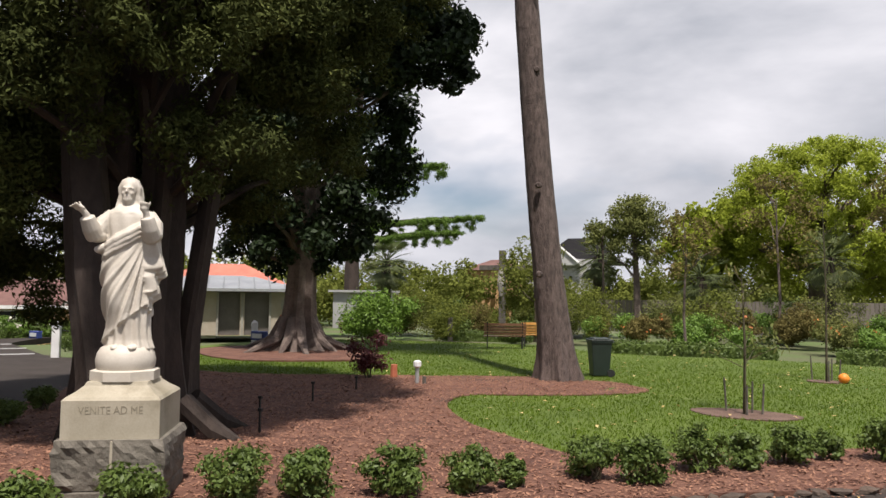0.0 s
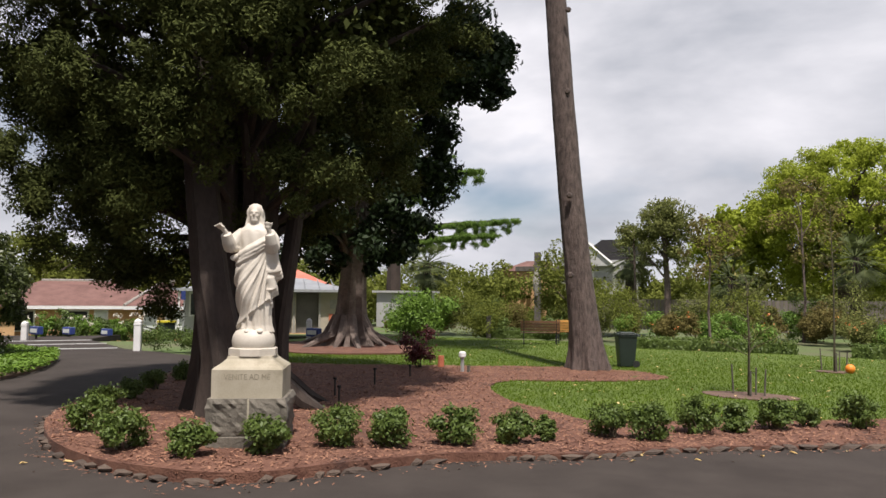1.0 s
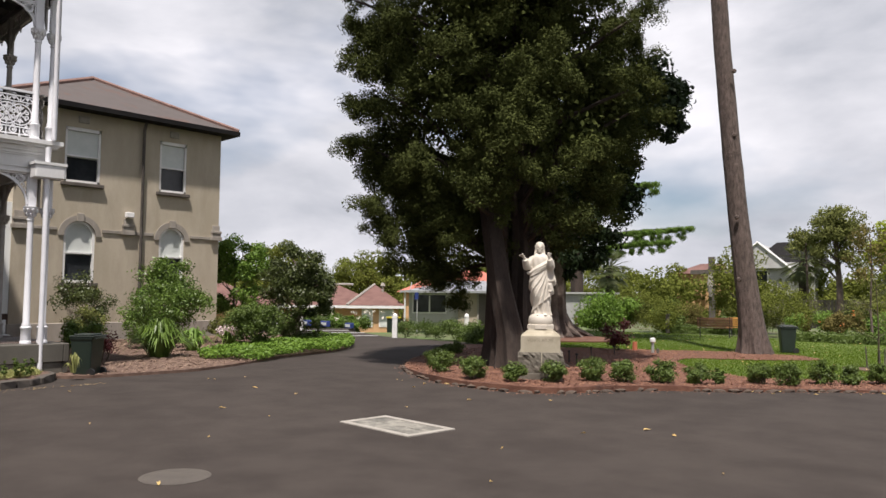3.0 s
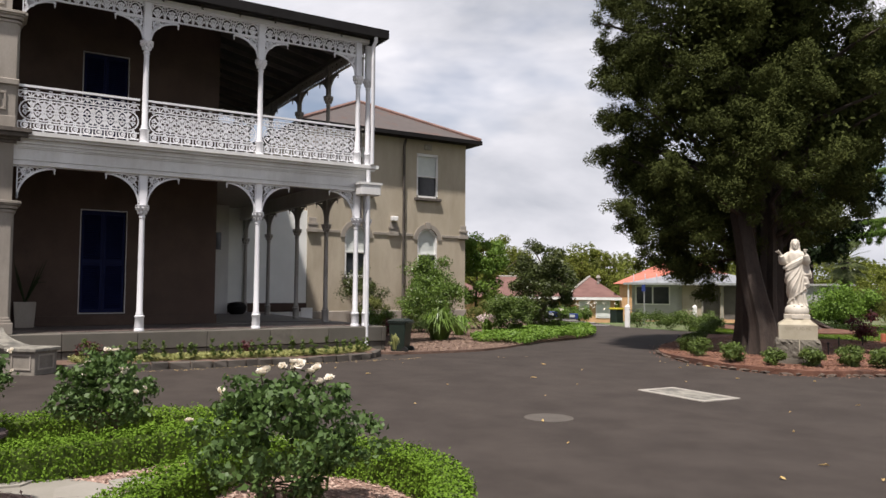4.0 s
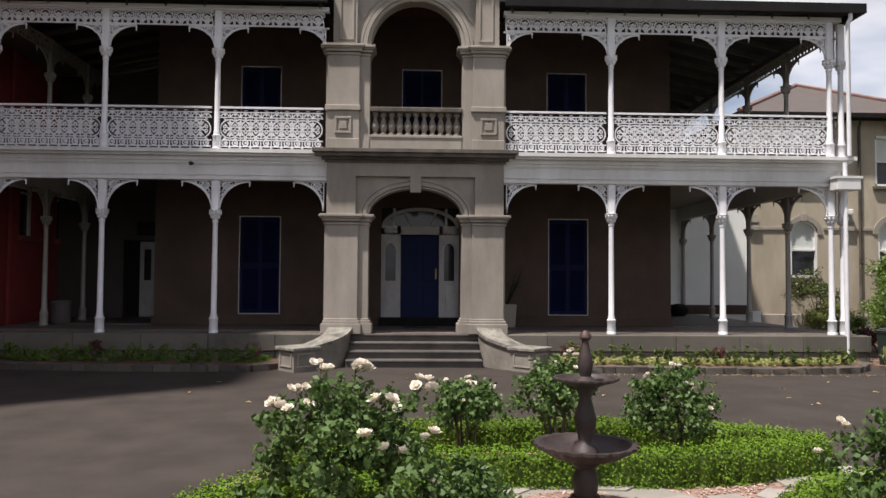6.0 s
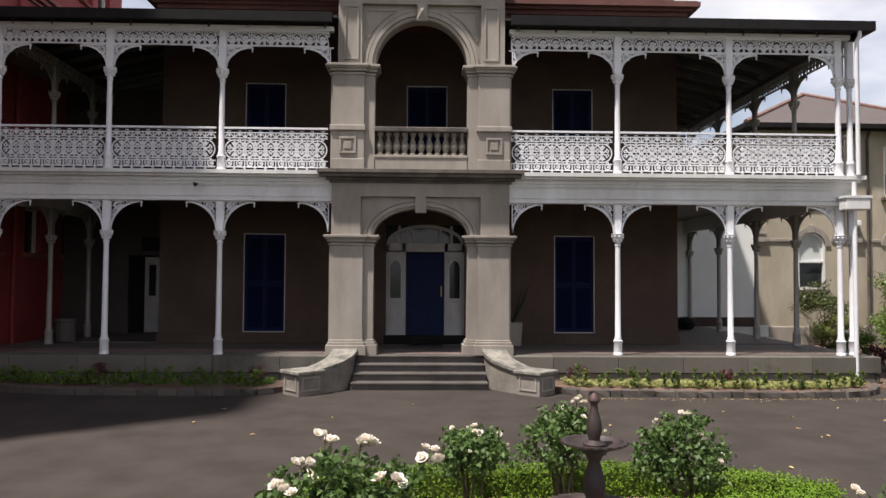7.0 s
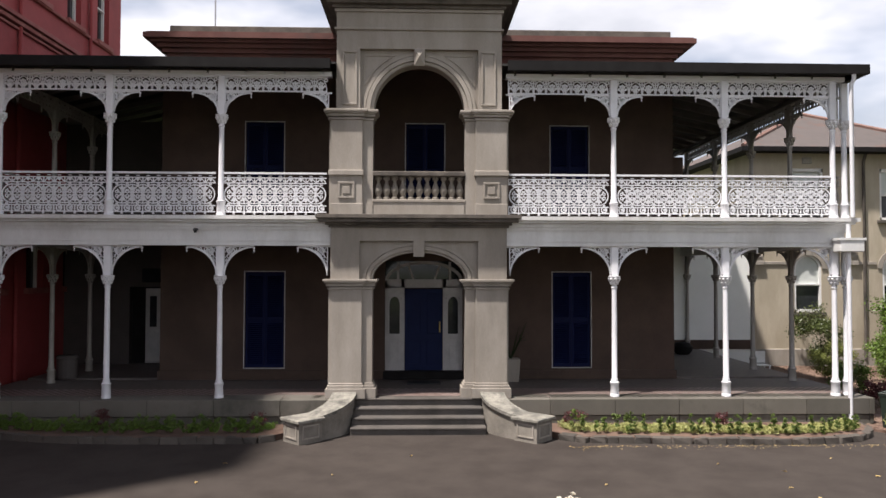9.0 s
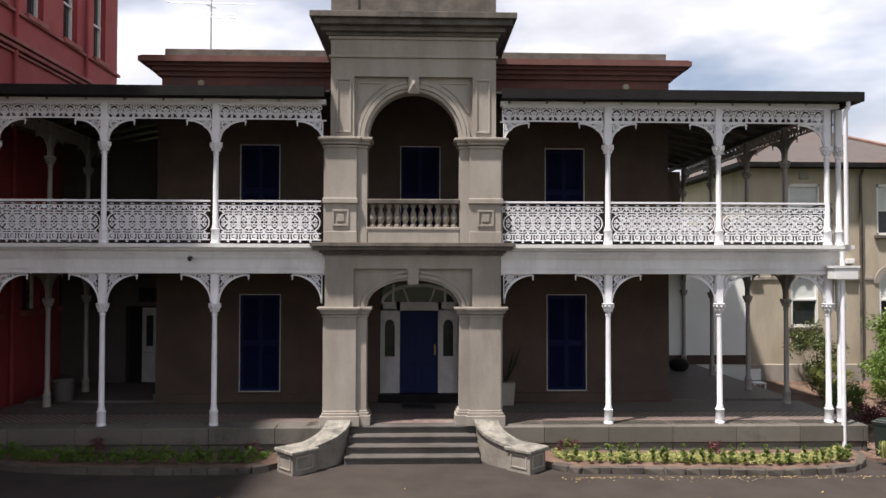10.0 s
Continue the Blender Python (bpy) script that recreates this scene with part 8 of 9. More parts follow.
for i in range(12):
    part("roof_rib", tf(tube(nb(), [(0.1 + 0.7 * i, -0.2, 2.30), (0.1 + 0.7 * i, 2.4, 2.86)], 0.03, 4), GF), ROOF_METAL, flat)
wv = part("window", tf(box(nb(), 0.2, 2.25, 0.55, 0.6, 0.95, 2.12), GF), WHITE_WOOD, flat, "wide aluminium window")
for a, b in ((0.28, 1.18), (1.27, 2.17)):
    part("pane", tf(box(nb(), a, b, 0.52, 0.56, 1.03, 2.04), GF), GLASS_DARK, wv)
part("gutter", tf(box(nb(), -0.5, 8.5, -0.28, -0.2, 2.17, 2.30), GF), STEEL, flat)
part("post", tf(tube(nb(), [(-0.2, -0.1, 0), (-0.2, -0.1, 2.25)], 0.05, 6), GF), WHITE_WOOD, flat)
GR = facing(-12.75, 37.95, -0.05, 42.5)
gar = thing("garage_block", -12.75, 37.95, -0.05, "low garage block with brown roller doors and grey roof", "garage")
part("wall", tf(box(box(box(box(nb(), -0.4, 0.75, 0, 5, 0, 2.1), 1.75, 1.95, 0, 5, 0, 2.1), 3.05, 4.3, 0, 5, 0, 2.1), 0.75, 3.05, 0.3, 5, 1.95, 2.1), GR), TAN_WALL, gar)
for a, b in ((0.75, 1.75), (1.95, 3.05)):
    rd = nb()
    for k in range(13):
        box(rd, a, b, 0.2, 0.3, 0.15 * k, 0.15 * (k + 1))
    bmesh.ops.remove_doubles(rd, verts=rd.verts[:], dist=0.0005)
    part("roller_door", tf(rd, GR), GARAGE_DOOR, gar, "brown ribbed roller door")
for a in (0.7, 1.8, 3.05):
    part("post", tf(box(nb(), a, a + 0.1, -0.06, 0.06, 0, 2.1), GR), LIME, gar)
part("roof", tf(hip_roof(nb(), -0.8, 4.4, 0.0, 5.2, 2.1, 2.75, 2.0, 0.3), GR), ROOF_METAL, gar, "grey sheet metal roof")
part("sign", tf(box(nb(), 3.6, 3.95, -0.03, 0.0, 1.2, 1.65), GR), LIME, gar, "pale wall sign")
part("sign", tf(box(nb(), 3.55, 4.0, -0.03, 0.0, 0.6, 0.95), GR), TERRA_POST, gar, "faded red wall sign")

OR = facing(-25.2, 50.2, -1.0, 42)
orh = thing("orange_roof_house", -25.2, 50.2, -1.0, "house with bright orange tiled roof behind the garages", "house")
part("wall", tf(box(nb(), -4, 6, 0, 8, 0, 3.1), OR), CREAM_BRICK, orh)
part("roof", tf(hip_roof(nb(), -4, 6, 0, 8, 3.1, 5.0, 3.5), OR), ROOF_ORANGE, orh, "bright orange tiled roof")

# gabled house behind the fence
GB = facing(-9.3, 70.5, -0.3, 12)
gab = thing("gabled_house", -9.3, 70.5, -0.3, "grey two-storey gabled house with dark roof behind trees", "house")
part("wall", tf(box(nb(), -0.8, 5.5, 0, 8, 0, 5.2), GB), GREY_WALL, gab)
bm = nb()
v = [bm.verts.new(p) for p in ((-1.3, -0.5, 4.7), (1.2, -0.5, 6.9), (3.7, -0.5, 4.7), (-1.3, 8.5, 4.7), (1.2, 8.5, 6.9), (3.7, 8.5, 4.7))]
for f in ((0, 1, 4, 3), (1, 2, 5, 4), (0, 2, 1), (3, 4, 5)):
    bm.faces.new([v[i] for i in f])
part("roof", tf(bm, GB), GREY_WALL, gab)
part("roof", tf(hip_roof(nb(), 0.6, 6.2, 0.6, 8, 5.0, 7.2, 1.5), GB), GUTTER, gab, "dark slate roof")
part("barge_board", tf(tube(nb(), [(-1.35, -0.55, 4.72), (1.2, -0.55, 6.95), (3.75, -0.55, 4.72)], 0.12, 5), GB), WHITE_WOOD, gab, "white barge board")
wv = part("window", tf(box(nb(), 0.5, 2.0, -0.06, 0.0, 3.2, 4.6), GB), WHITE_WOOD, gab)
part("pane", tf(box(nb(), 0.65, 1.85, -0.08, -0.06, 3.35, 4.45), GB), GLASS_DARK, wv)
RC = facing(-13.5, 69.5, -0.3, 12)
rch = thing("red_roof_house", -13.5, 69.5, -0.3, "brick house with red tiled roof behind the garden", "house")
part("wall", tf(box(nb(), -1.5, 3.4, 0, 6, 0, 4.3), RC), CREAM_BRICK, rch)
part("roof", tf(hip_roof(nb(), -1.5, 3.4, 0, 6, 4.3, 5.3, 1.5, 0.3), RC), ROOF_TILE, rch)
solid("garden_shed", box(box(nb(), -12.2, -9.4, 47.2, 49.2, 0, 2.0), -12.4, -9.2, 47.0, 49.4, 2.0, 2.12), GREY_WALL, "low green-grey shed among trees", "shed")

# street edge: white bollards with chain, low hedge, marker boxes
def bollard(x, y, z, h, lean=0.0):
    th = thing("bollard", x, y, z, "white painted timber bollard beside the drive", "bollard", "bollards")
    m = pose(x, y, z, 0, lean, 40)
    bm = nb()
    box(bm, -0.11, 0.11, -0.11, 0.11, -0.1, h, m, bevel=0.02)
    box(bm, -0.12, 0.12, -0.12, 0.12, h - 0.12, h - 0.08, m)
    part("post", bm, WHITE_WOOD, th)
    part("cap", tf(frustum(nb(), [(0.11, h), (0.02, h + 0.08)], Matrix.Identity(4)), m), WHITE_WOOD, th)


bollard(-6.8, 26.85, 0.0, 0.95)
bollard(-15.0, 27.9, -0.3, 0.95)
bollard(-5.5, 33.6, 0.0, 0.85)
bollard(-8.1, 32.9, 0.0, 0.85)
solid("chain", tube(nb(), [(-6.8, 26.85, 0.8), (-7.2, 28.3, 0.55), (-7.6, 29.9, 0.5), (-8.1, 32.9, 0.75)], 0.02, 5), BLACK_IRON, "dark chain slung between bollards", "chain")
for i, (x, y, r, h) in enumerate(((-6.8, 27.6, 0.75, 0.75), (-5.7, 28.0, 0.8, 0.7), (-4.6, 28.1, 0.75, 0.8), (-3.6, 28.2, 0.8, 0.72), (-2.7, 27.3, 0.7, 0.7), (-1.9, 26.4, 0.65, 0.62))):
    shrub(x, y, 0, r, h, L_SHRUB, "low rounded dark green shrub at the end of the drive", 720 + i, 20, 110, 0.08, "low_shrub", "low shrubs at the drive end", stems=False)
for x, y in ((-17.0, 31.0), (-18.2, 33.7), (-15.9, 28.9), (-5.0, 33.3), (-6.6, 36.5)):
    bx = thing("marker_box", x, y, 0, "small dark blue marker box beside the kerb", "marker", "marker boxes")
    zq = ground_z(x, y) + 0.35
    part("box", box(nb(), x - 0.3, x + 0.3, y - 0.12, y + 0.12, zq, zq + 0.32, bevel=0.02), BLUE_BOX, bx)
    part("face", box(nb(), x - 0.22, x + 0.22, y - 0.135, y - 0.12, zq + 0.08, zq + 0.24), BLIND, bx)
    part("leg", box(nb(), x - 0.03, x + 0.03, y - 0.03, y + 0.03, zq - 0.6, zq), BLACK_IRON, bx)
sg = thing("parking_sign", -10.2, 31.5, 0, "blue parking sign on a thin post", "sign")
part("post", tube(nb(), [(-10.2, 31.5, -0.2), (-10.2, 31.5, 2.0)], 0.03, 6), STEEL, sg)
part("plate", box(nb(), -10.32, -10.08, 31.44, 31.47, 1.6, 1.95), BLUE_BOX, sg, "blue sign plate")
wb = thing("recycling_bin", -16.8, 36.0, -0.5, "dark bin with yellow lid by the unit", "bin")
part("body", box(nb(), -17.1, -16.5, 35.7, 36.3, -0.5, 0.4, bevel=0.03), BIN_GREEN, wb)
part("lid", box(nb(), -17.14, -16.46, 35.66, 36.34, 0.4, 0.5, bevel=0.02), YELLOW, wb)
rw = np.random.default_rng(31)
for i in range(14):
    t = i / 13
    x, y = -17.5 - 3.5 * t + rw.normal(0, .3), 30.0 + 7.5 * t + rw.normal(0, .3)
    shrub(x - 1.2, y + 0.8, ground_z(x, y), 0.8, 0.9 + 0.5 * rw.uniform(), L_SHRUB if i % 3 else L_COVER, "green roadside shrub before the bungalow", 600 + i, 12, 70, 0.13, "roadside_shrub", "roadside shrubs", stems=False)
tagged(foliage("roadside_flowers", ROSE, None, [(-18.5 - 3.4 * rw.uniform(), 31.0 + 7 * rw.uniform(), 0.5 + rw.uniform(-.3, .3), .15, .15, .12) for _ in range(26)], 9, 0.10, 0.08, 33), "scattered white roadside flowers", "flowers", "", "stuff")

# trees behind the wing and the drive
simple_tree("broadleaf_tree", -45.0, 46.5, -1.6, 9, (-45.0, 46.5, 3.0, 4.2, 3.8, 3.6), L_MID, "broad dark green tree behind the bungalow", 130, 170, 0.26, 702, r=0.3, size=0.9)
simple_tree("broadleaf_tree", -40.0, 54.0, -1.6, 9, (-40.0, 54.0, 2.8, 3.2, 3.2, 3.2), L_MID, "leafy green tree behind the bungalow", 90, 150, 0.26, 701, r=0.3, size=0.8)
simple_tree("gum_tree", -58, 76, -1.6, 12, (-58, 76, 4.4, 3.4, 3.2, 2.2), L_OLIVE, "tall sparse gum tree in the distance", 24, 80, 0.4, 703, r=0.3, size=1.1)
simple_tree("gum_tree", -48, 84, -1.6, 12, (-48, 84, 4.8, 3.8, 3.4, 2.3), L_OLIVE, "tall sparse gum tree in the distance", 26, 80, 0.4, 704, r=0.3, size=1.1)

# ---- shrubs beside the wing, veranda plants ----
simple_tree("camellia_tree", -6.0, 21.3, 0.05, 2.9, (-6.0, 21.3, 1.95, 1.2, 1.2, 1.65), L_DARK_MIX, "large dark camellia tree in a mulched bed", 80, 260, 0.10, 801, r=0.09, size=0.38, lo=-1.0)
simple_tree("garden_tree", -13.6, 23.2, 0.05, 3.2, (-13.6, 23.2, 2.7, 1.4, 1.4, 1.8), L_COVER, "light green young tree behind the wing corner", 60, 200, 0.13, 811, r=0.08, size=0.45, lo=-1.0)
shrub(-4.3, 18.5, 0.06, 1.15, 1.6, L_SHRUB, "broad mid-green leafy shrub beside ground cover", 802, 34, 190, 0.09, "broad_shrub", size=0.30)
shrub(-8.6, 17.6, 0.06, 1.7, 3.0, L_MID2, "rounded glossy green shrub by the wing window", 803, 50, 230, 0.11, "broad_shrub", size=0.32)
shrub(-10.3, 15.3, 0.06, 1.25, 2.5, L_DARK_MIX, "dark green camellia beside the veranda", 804, 30, 200, 0.09, "broad_shrub", size=0.32)
shrub(-6.4, 15.8, 0.06, 1.25, 1.9, L_MID2, "mid-green shrub beside the veranda", 805, 28, 160, 0.09, "broad_shrub", size=0.3)
shrub(-7.4, 14.3, 0.06, 0.85, 1.3, L_OLIVE, "low olive green shrub beside the veranda", 813, 24, 130, 0.08, "broad_shrub", size=0.3)
shrub(-4.6, 13.2, 0.06, 0.8, 1.0, L_MID2, "low bright green shrub beside the veranda", 814, 24, 130, 0.08, "broad_shrub", size=0.3)
shrub(-2.6, 12.9, 0.06, 0.65, 0.8, L_RED, "small red-leaved shrub beside the bin", 806, 18, 80, 0.07, "red_shrub", size=0.35)
shrub(-7.4, 19.2, 0.06, 0.75, 1.15, L_OLIVE, "olive green shrub with pale flowers", 807, 22, 120, 0.08, "broad_shrub", size=0.3)
shrub(-8.4, 21.0, 0.06, 0.9, 1.5, L_MID2, "bright green leafy shrub by the wing corner", 808, 30, 150, 0.11, "broad_shrub", size=0.3)


def strappy(x, y, z, r, h, n, mat, label, seed, name="strap_plant", w=0.028):
    """A tuft of long arching leaves."""
    rg = random.Random(seed)
    th = thing(name, x, y, z, label, "plant")
    bm = nb()
    for k in range(n):
        a, rr = rg.uniform(0, 6.28), r * rg.uniform(0.25, 1.0)
        hh = h * (1.0 - 0.55 * (rr / r) ** 2) * rg.uniform(0.75, 1.0)
        d = Vector((math.cos(a), math.sin(a), 0))
        sd = Vector((-d.y, d.x, 0)) * w
        b0 = d * rr * 0.25
        pts = [Vector((x, y, z)) + b0, Vector((x, y, z + hh * 0.72)) + d * rr * 0.42, Vector((x, y, z + hh)) + d * rr * 0.70, Vector((x, y, z + hh * rg.uniform(0.3, 0.9))) + d * rr * 1.05]
        vs = [[bm.verts.new(p - sd * f), bm.verts.new(p + sd * f)] for p, f in zip(pts, (0.5, 1.0, 0.8, 0.08))]
        for p, q in zip(vs, vs[1:]):
            bm.faces.new((p[0], p[1], q[1], q[0]))
    part("leaves", bm, mat, th)
    return th


strappy(-3.05, 14.6, 0.06, 1.15, 1.15, 240, L_MID2, "large strappy green plant in mulch", 1)
strappy(-4.6, 16.4, 0.06, 0.8, 0.8, 110, L_FERN, "strappy yellow-green plant in mulch", 2)
strappy(-5.2, 18.0, 0.06, 0.6, 0.8, 80, L_COVER, "strappy green plant in mulch", 3)
tagged(foliage("hydrangea_flowers", PINK_FLOWER, None, [(-5.0 + 0.2 * i, 17.6 + 0.12 * i, 0.62 + 0.08 * (i % 2), .2, .2, .15) for i in range(3)], 60, 0.07, 0.06, 90), "pale pink hydrangea heads", "flowers", "", "stuff")
# ground cover over the bed's point
rc = np.random.default_rng(41)
COVER = smooth_loop([(-0.35, 15.9), (-1.0, 17.3), (-2.1, 20.25), (-4.3, 22.55), (-6.6, 23.95), (-8.2, 23.9), (-6.5, 21.5), (-5.2, 18.9), (-3.6, 16.6), (-2.0, 15.2)], 4)
xs, ys = rc.uniform(-9, 0, 36000), rc.uniform(15, 24, 36000)
ok = inside(COVER, xs, ys)
pl = np.stack([xs[ok], ys[ok], 0.12 + 0.16 * rc.uniform(0, 1, ok.sum()) + 0.06 * np.sin(3 * xs[ok]) * np.cos(2.7 * ys[ok])], 1)
v, q = leaf_arrays(rc, pl, np.tile([[0, 0, 1.0]], (len(pl), 1)), 0.11, 0.075, wild=0.55)
tagged(link("ground_cover", np_mesh("ground_cover", v, q), L_COVER), "bright green leafy ground cover spilling to the drive", "ground cover", "", "stuff")

# planting along the veranda kerbs
def kerb_pt(pts, t, back):
    tot = sum(math.dist(a, b) for a, b in zip(pts, pts[1:]))
    run = 0.0
    for a, b in zip(pts, pts[1:]):
        d = math.dist(a, b)
        if run + d >= t * tot:
            f = (t * tot - run) / d
            return a[0] + (b[0] - a[0]) * f - back, a[1] + (b[1] - a[1]) * f
        run += d
    return pts[-1][0] - back, pts[-1][1]


rgk = random.Random(17)
for side, pts, n, lab in ((1, KERB_R, 30, "small upright green plant in the sunny veranda bed"), (-1, KERB_L, 34, "small upright green plant in the shaded veranda bed")):
    for i in range(n):
        x, y = kerb_pt(pts, 0.05 + 0.78 * (i + rgk.uniform(-.3, .3)) / (n - 1), 0.30 + rgk.uniform(-.06, .06))
        s = rgk.uniform(0.8, 1.2)
        shrub(x, y, 0.13, (0.085 if side > 0 else 0.10) * s, (0.46 if side > 0 else 0.40) * s, L_SHRUB if side > 0 else L_MID2, lab, 900 + i + 50 * side, 10, 24 if side > 0 else 34, 0.05, "bedding_plant", "bedding plants", stems=False, size=0.55)
    pts2 = []
    for i in range(560 if side > 0 else 110):
        x, y = kerb_pt(pts, 0.03 + 0.85 * rgk.random(), 0.42 + 0.60 * rgk.random())
        pts2.append((x, y, 0.15 + 0.07 * rgk.random(), .12, .14, .06))
    tagged(foliage("low_foliage", L_LIME if side > 0 else L_COVER, None, pts2, 40, 0.070, 0.022, 95 + side), "low lime-yellow foliage behind the kerb plants" if side > 0 else "low dark green foliage behind the kerb plants", "foliage", "", "stuff")
strappy(1.35, 10.75, 0.16, 0.22, 0.45, 26, L_LIME, "tuft of yellow-green blades at the kerb end", 7, w=0.02)
shrub(0.95, 3.6, 0.15, 0.30, 0.42, L_RED, "small dark red bedding plant", 950, 10, 40, 0.05, "bedding_plant", stems=False)
shrub(1.0, 7.0, 0.15, 0.28, 0.36, L_RED, "small dark red bedding plant", 951, 10, 36, 0.05, "bedding_plant", stems=False)
shrub(0.9, -7.3, 0.15, 0.34, 0.50, L_RED, "small dark red bedding plant", 952, 10, 50, 0.05, "bedding_plant", stems=False)
shrub(1.0, -3.6, 0.15, 0.25, 0.42, L_RED, "small dark red bedding plant", 953, 8, 36, 0.05, "bedding_plant", stems=False)

# potted plant by the door, chair and cushion on the side veranda
pot = thing("planter", -2.6, 2.55, 0.70, "square grey planter with a thin dark plant", "planter")
part("box", frustum(nb(), [(0.2, 0.0), (0.24, 0.62)], Matrix.Translation((-2.6, 2.55, 0.70))), RENDERED, pot)
bm = nb()
for k in range(9):
    a = rgk.uniform(0, 6.28)
    tube(bm, [(-2.6, 2.55, 1.3), (-2.6 + 0.25 * math.cos(a), 2.55 + 0.25 * math.sin(a), 1.8), (-2.6 + 0.5 * math.cos(a), 2.55 + 0.45 * math.sin(a), 2.0 + rgk.uniform(-.2, .5))], [0.02, 0.015, 0.004], 5)
part("plant", bm, L_DARK2, pot, "thin dark plant")
solid("dark_bag", lathe(nb(), [(0.22, 0.0), (0.34, 0.12), (0.36, 0.28), (0.26, 0.42), (0.08, 0.46)], (-9.3, 9.75, 0.69), 14), GUTTER, "dark bag standing on the side veranda", "bag", "", "", True)
ch = thing("garden_chair", -7.6, 11.9, 0.06, "small white slatted garden chair by the wing", "chair")
part("seat", box(nb(), -7.85, -7.4, 11.7, 12.15, 0.48, 0.52), WHITE_WOOD, ch)
part("backrest", box(nb(), -7.88, -7.84, 11.7, 12.15, 0.55, 0.95), WHITE_WOOD, ch)
for x in (-7.83, -7.43):
    for y in (11.73, 12.12):
        part("leg", box(nb(), x - 0.02, x + 0.02, y - 0.02, y + 0.02, 0.05, 0.48), WHITE_WOOD, ch)

# ---- fine ground detail ----
dn = np.random.default_rng(5)


def scatter(poly, n, box4, rng):
    x, y = rng.uniform(box4[0], box4[1], n), rng.uniform(box4[2], box4[3], n)
    ok = inside(poly, x, y)
    return x[ok], y[ok]


# bark chips over the mulch
x, y = scatter(BED, 72000, (0, 14.5, 15.8, 29.5), dn)
z = np.array([bed_z(a, b) for a, b in zip(x, y)]) + 0.012
v, q = leaf_arrays(dn, np.stack([x, y, z], 1), np.tile([[0, 0, 1.0]], (len(x), 1)), 0.058, 0.021, wild=0.3, fold=0.1, jitter=0.5)
tagged(link("bark_chips", np_mesh("bark_chips", v, q), CHIP), "loose reddish-brown bark chips", "bark chips", "", "stuff")
x, y = scatter(GARDEN, 30000, (8.8, 15.4, -1.9, 5.5), dn)
z = np.full(len(x), 0.047)
z[np.hypot(x - FX, y - FY) < 0.70] = 0.088
ok = np.array([not path_room(a, b) for a, b in zip(x, y)])
v, q = leaf_arrays(dn, np.stack([x, y, z], 1)[ok], np.tile([[0, 0, 1.0]], (ok.sum(), 1)), 0.05, 0.02, wild=0.25, fold=0.1, jitter=0.5)
tagged(link("bark_chips", np_mesh("bark_chips", v, q), CHIP_PALE), "loose brown bark chips under the roses", "bark chips", "", "stuff")
x, y = scatter(SIDE_BED, 22000, (-12, 1, 10.9, 22), dn)
v, q = leaf_arrays(dn, np.stack([x, y, np.full(len(x), 0.072)], 1), np.tile([[0, 0, 1.0]], (len(x), 1)), 0.08, 0.03, wild=0.25, fold=0.1, jitter=0.5)
tagged(link("bark_chips", np_mesh("bark_chips", v, q), CHIP_BROWN), "loose brown bark chips beside the wing", "bark chips", "", "stuff")

# grass blades over the lawn, thickest where the camera passes
gx, gy = scatter(LAWN, 240000, (-6, 20, 21.5, 40), dn)
keep = ~inside(BED, gx, gy) & ~inside(TREE_BED, gx, gy)
for cx, cy, a, b in SAP_RINGS:
    keep &= ((gx - cx) / a) ** 2 + ((gy - cy) / b) ** 2 > 1
keep &= dn.uniform(0, 1, len(gx)) < np.clip(1.5 - (gy - 21) / 14, 0.35, 1)
gx, gy = gx[keep], gy[keep]
k = len(gx)
ang = dn.uniform(0, 6.283, k)
h = dn.uniform(0.018, 0.045, k)
wv = np.stack([np.cos(ang), np.sin(ang), 0 * ang], 1) * 0.007
ln = np.stack([dn.normal(0, 0.018, k), dn.normal(0, 0.018, k), h], 1)
p = np.stack([gx, gy, np.full(k, 0.03) + 0.02 * np.sin(gx * 0.5) * np.sin(gy * 0.4)], 1)
v = np.stack([p - wv, p + wv, p + ln + wv * 0.3, p + ln - wv * 0.3], 1).reshape(-1, 3)
tagged(link("grass_blades", np_mesh("grass_blades", v, np.arange(4 * k).reshape(-1, 4)), BLADE), "short mown grass blades of the lawn", "grass", "", "stuff")

# fallen leaves and twigs on the drive
fl = random.Random(3)
for i in range(96):
    if i < 66:
        x, y = fl.uniform(2.5, 17), fl.uniform(-4, 15.5)
    else:
        t = fl.random()
        x, y = 5.5 + 9 * t + fl.uniform(-.5, .5), 16.0 + 6.2 * t ** 1.2 - fl.uniform(0.05, 0.8)
    if inside(GARDEN, np.array([x]), np.array([y]))[0] or (inside(BED, np.array([x]), np.array([y]))[0]):
        continue
    lb = nb()
    L, W = fl.uniform(0.016, 0.07), fl.uniform(0.008, 0.028)
    a = fl.uniform(0, 6.28)
    m = pose(x, y, 0.012, 0, 0, math.degrees(a))
    vs = [lb.verts.new(m @ Vector(c)) for c in ((-L, 0, 0.0), (-L * .3, -W, 0.012), (L * .5, -W * .7, 0.02), (L, 0, 0.0), (L * .4, W, 0.015), (-L * .4, W * .8, 0.004))]
    lb.faces.new(vs[:4])
    lb.faces.new((vs[0], vs[3], vs[4], vs[5]))
    solid("fallen_leaf", lb, YELLOW_LEAF, "dry yellow-brown leaf fallen on the asphalt", "leaf", "", "fallen leaves")
lit = np.stack([dn.uniform(-0.2, 2.6, 260), dn.uniform(3.2, 11, 260), np.full(260, 0.008)], 1)
lit[:, 0] = 2.15 + np.abs(dn.normal(0, 0.12, 260))
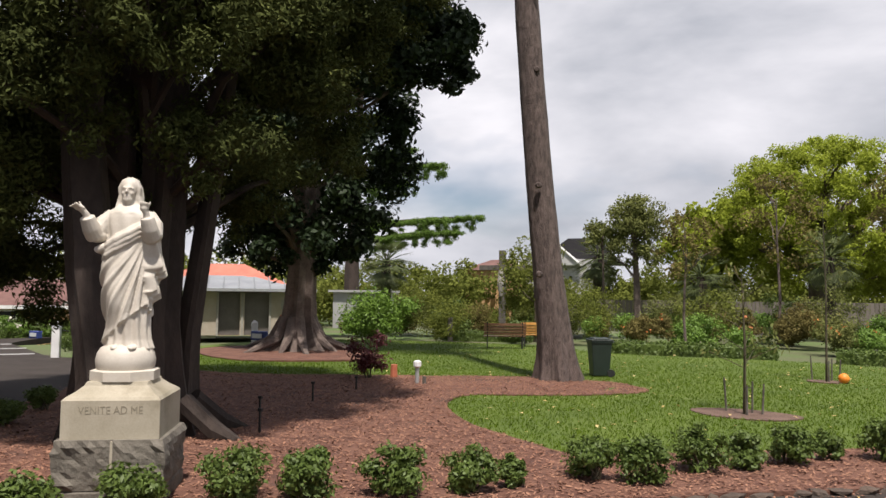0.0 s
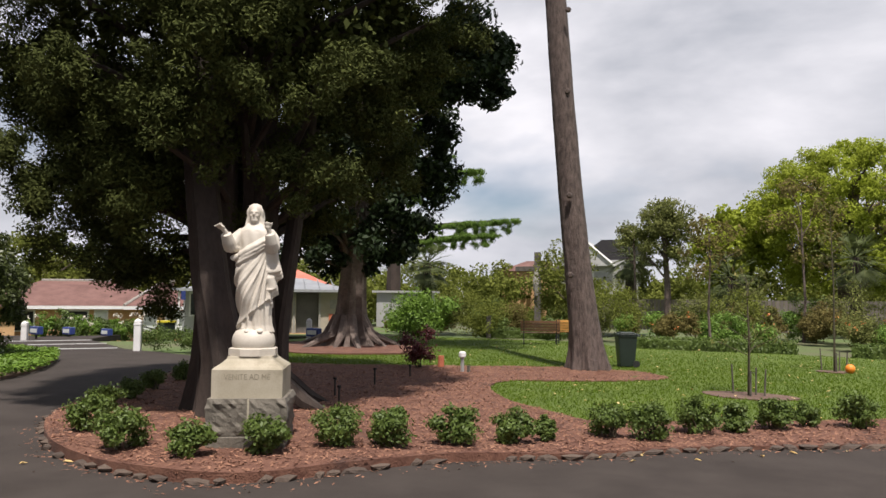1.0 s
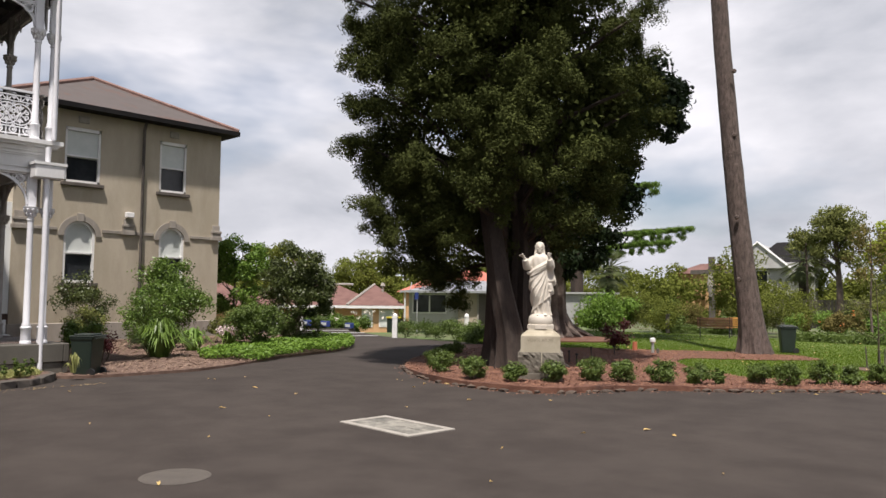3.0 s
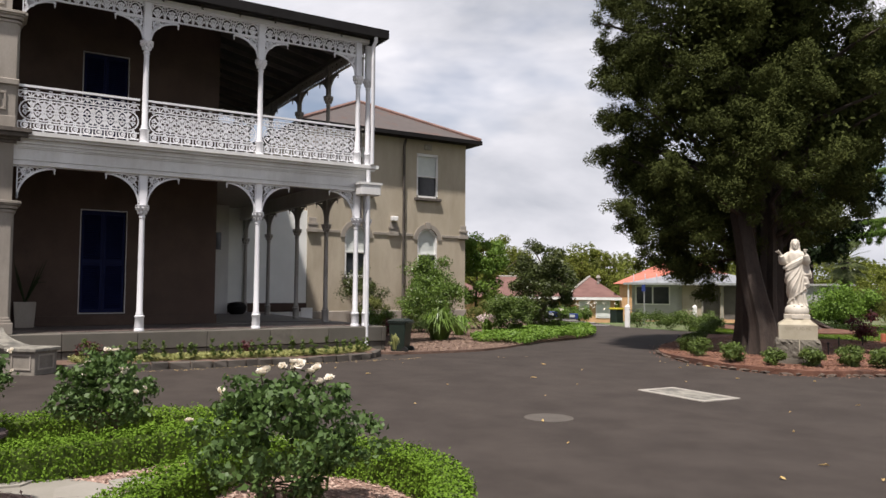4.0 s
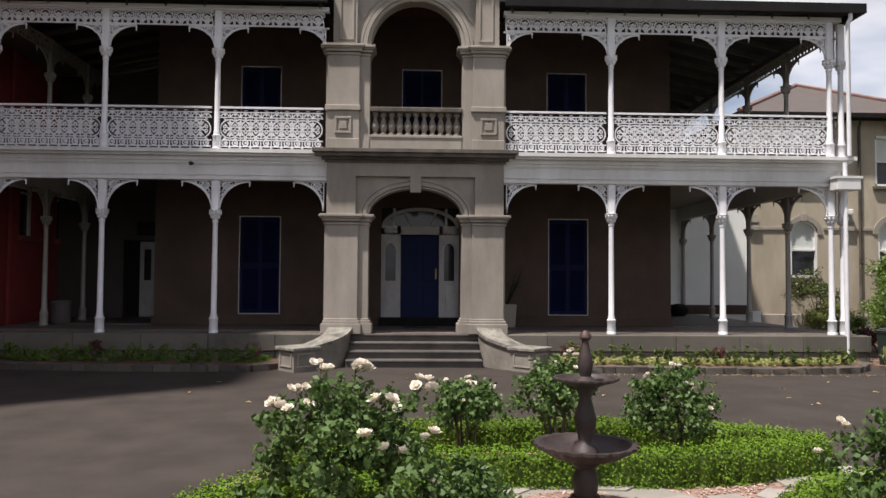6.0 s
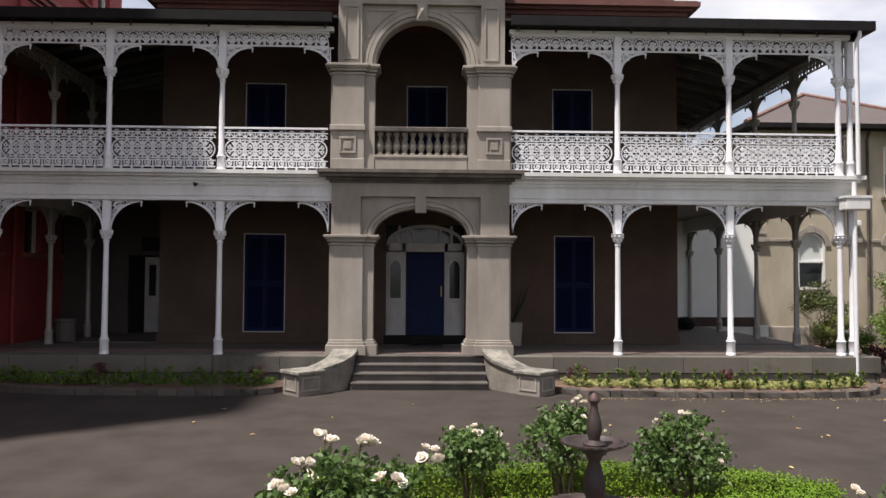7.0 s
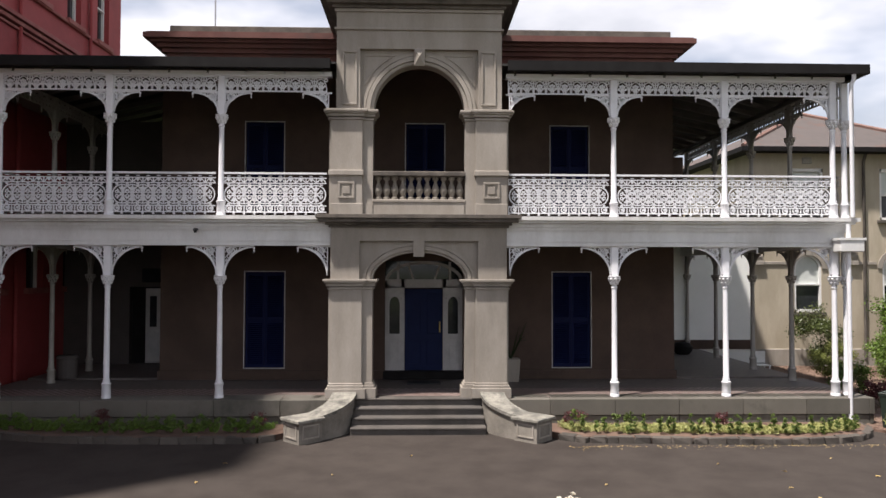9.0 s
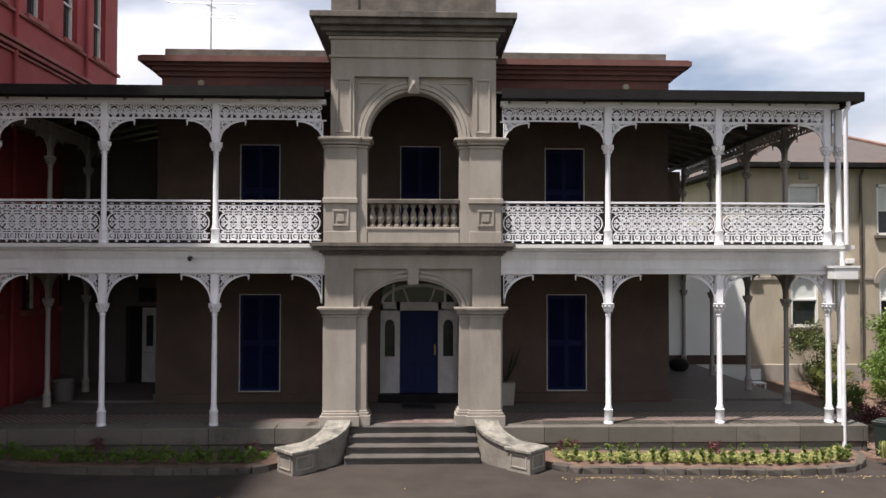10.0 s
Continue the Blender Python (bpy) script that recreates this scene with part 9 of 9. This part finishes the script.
v, q = leaf_arrays(dn, lit, np.tile([[0, 0, 1.0]], (260, 1)), 0.05, 0.02, wild=0.2, fold=0.1)
tagged(link("leaf_litter", np_mesh("leaf_litter", v, q), YELLOW_LEAF), "fine leaf litter along the kerb", "litter", "", "stuff")

# bark and leaf litter spilt over the stone edging, and dry leaves on the lawn
seg = np.array(kerb_line)
pick = dn.integers(0, len(seg) - 1, 1500)
tt = dn.uniform(0, 1, 1500)[:, None]
on = seg[pick] * (1 - tt) + seg[pick + 1] * tt
tang = seg[pick + 1] - seg[pick]
nrm = np.stack([-tang[:, 1], tang[:, 0]], 1) / np.maximum(np.linalg.norm(tang, axis=1), 1e-6)[:, None]
on = on + nrm * dn.normal(0, 0.16, 1500)[:, None]
zz = np.where(inside(BED, on[:, 0], on[:, 1]), 0.09, 0.006)
v, q = leaf_arrays(dn, np.column_stack([on, zz]), np.tile([[0, 0, 1.0]], (1500, 1)), 0.055, 0.022, wild=0.2, fold=0.1, jitter=0.5)
tagged(link("bark_litter", np_mesh("bark_litter", v, q), CHIP), "bark litter spilt over the stone edging", "litter", "", "stuff")
lx, ly = scatter(LAWN, 420, (2, 18, 22, 38), dn)
out = ~inside(BED, lx, ly)
lx, ly = lx[out], ly[out]
v, q = leaf_arrays(dn, np.column_stack([lx, ly, np.full(len(lx), 0.075)]), np.tile([[0, 0, 1.0]], (len(lx), 1)), 0.075, 0.035, wild=0.3, fold=0.15, jitter=0.5)
tagged(link("lawn_leaves", np_mesh("lawn_leaves", v, q), YELLOW_LEAF), "dry leaves scattered on the lawn", "leaves", "", "stuff")

# veranda tiles, laid as small diamonds behind the front edge
tile_b = nb()
box(tile_b, -0.07, 0.07, -0.07, 0.07, 0.0, 0.012)
tile_me = bpy.data.meshes.new("tile")
bmesh.ops.transform(tile_b, matrix=Matrix.Rotation(radians(45), 4, "Z"), verts=tile_b.verts[:])
tile_b.to_mesh(tile_me)
tile_b.free()
vf = bpy.data.objects["veranda_floor"]
cnt = 0
rest = nb()
for i in range(14):
    for j in range(-52, 53):
        x, y = 0.02 - 0.2075 * i * 0.5, 0.2075 * j + (0.104 if i % 2 else 0)
        if abs(y) > 10.7 or x < -2.9:
            continue
        if i < 3 and 1.0 < abs(y) < 2.3:
            continue
        if cnt < 300 and y > -2.5:
            link("tile", tile_me, TILE_FLOOR, vf, "", Matrix.Translation((x, y, 0.684)))
            cnt += 1
        else:
            box(rest, x - 0.05, x + 0.05, y - 0.05, y + 0.05, 0.686, 0.694)
tl = part("tiles", rest, TILE_FLOOR, vf)
tagged(tl, "", "", "", "stuff")

# the grounds, the wing and the rose garden are laid out from datum points of their own
GROUNDS, ROSES = Matrix.Translation((0.60, -0.20, 0)), Matrix.Translation((0.26, -0.31, 0))
HOUSE = ("camera", "sun", "mansion", "rear_link", "side_link", "red_brick_building", "water_tank", "ground.", "road.", "veranda_", "service_cover", "manhole_cover",
         "bedding_plant", "low_foliage", "strap_plant.003", "planter", "dark_bag", "garden_chair", "leaf_litter", "fallen_leaf", "wheelie_bin.001")
ROSE_GARDEN = ("rose_", "stone_path", "fountain", "box_hedge", "bark_chips.001")
for ob in scene.objects:
    if ob.parent is None and not (ob.name + ".").startswith(HOUSE):
        ob.matrix_basis = (ROSES if ob.name.startswith(ROSE_GARDEN) else GROUNDS) @ ob.matrix_basis
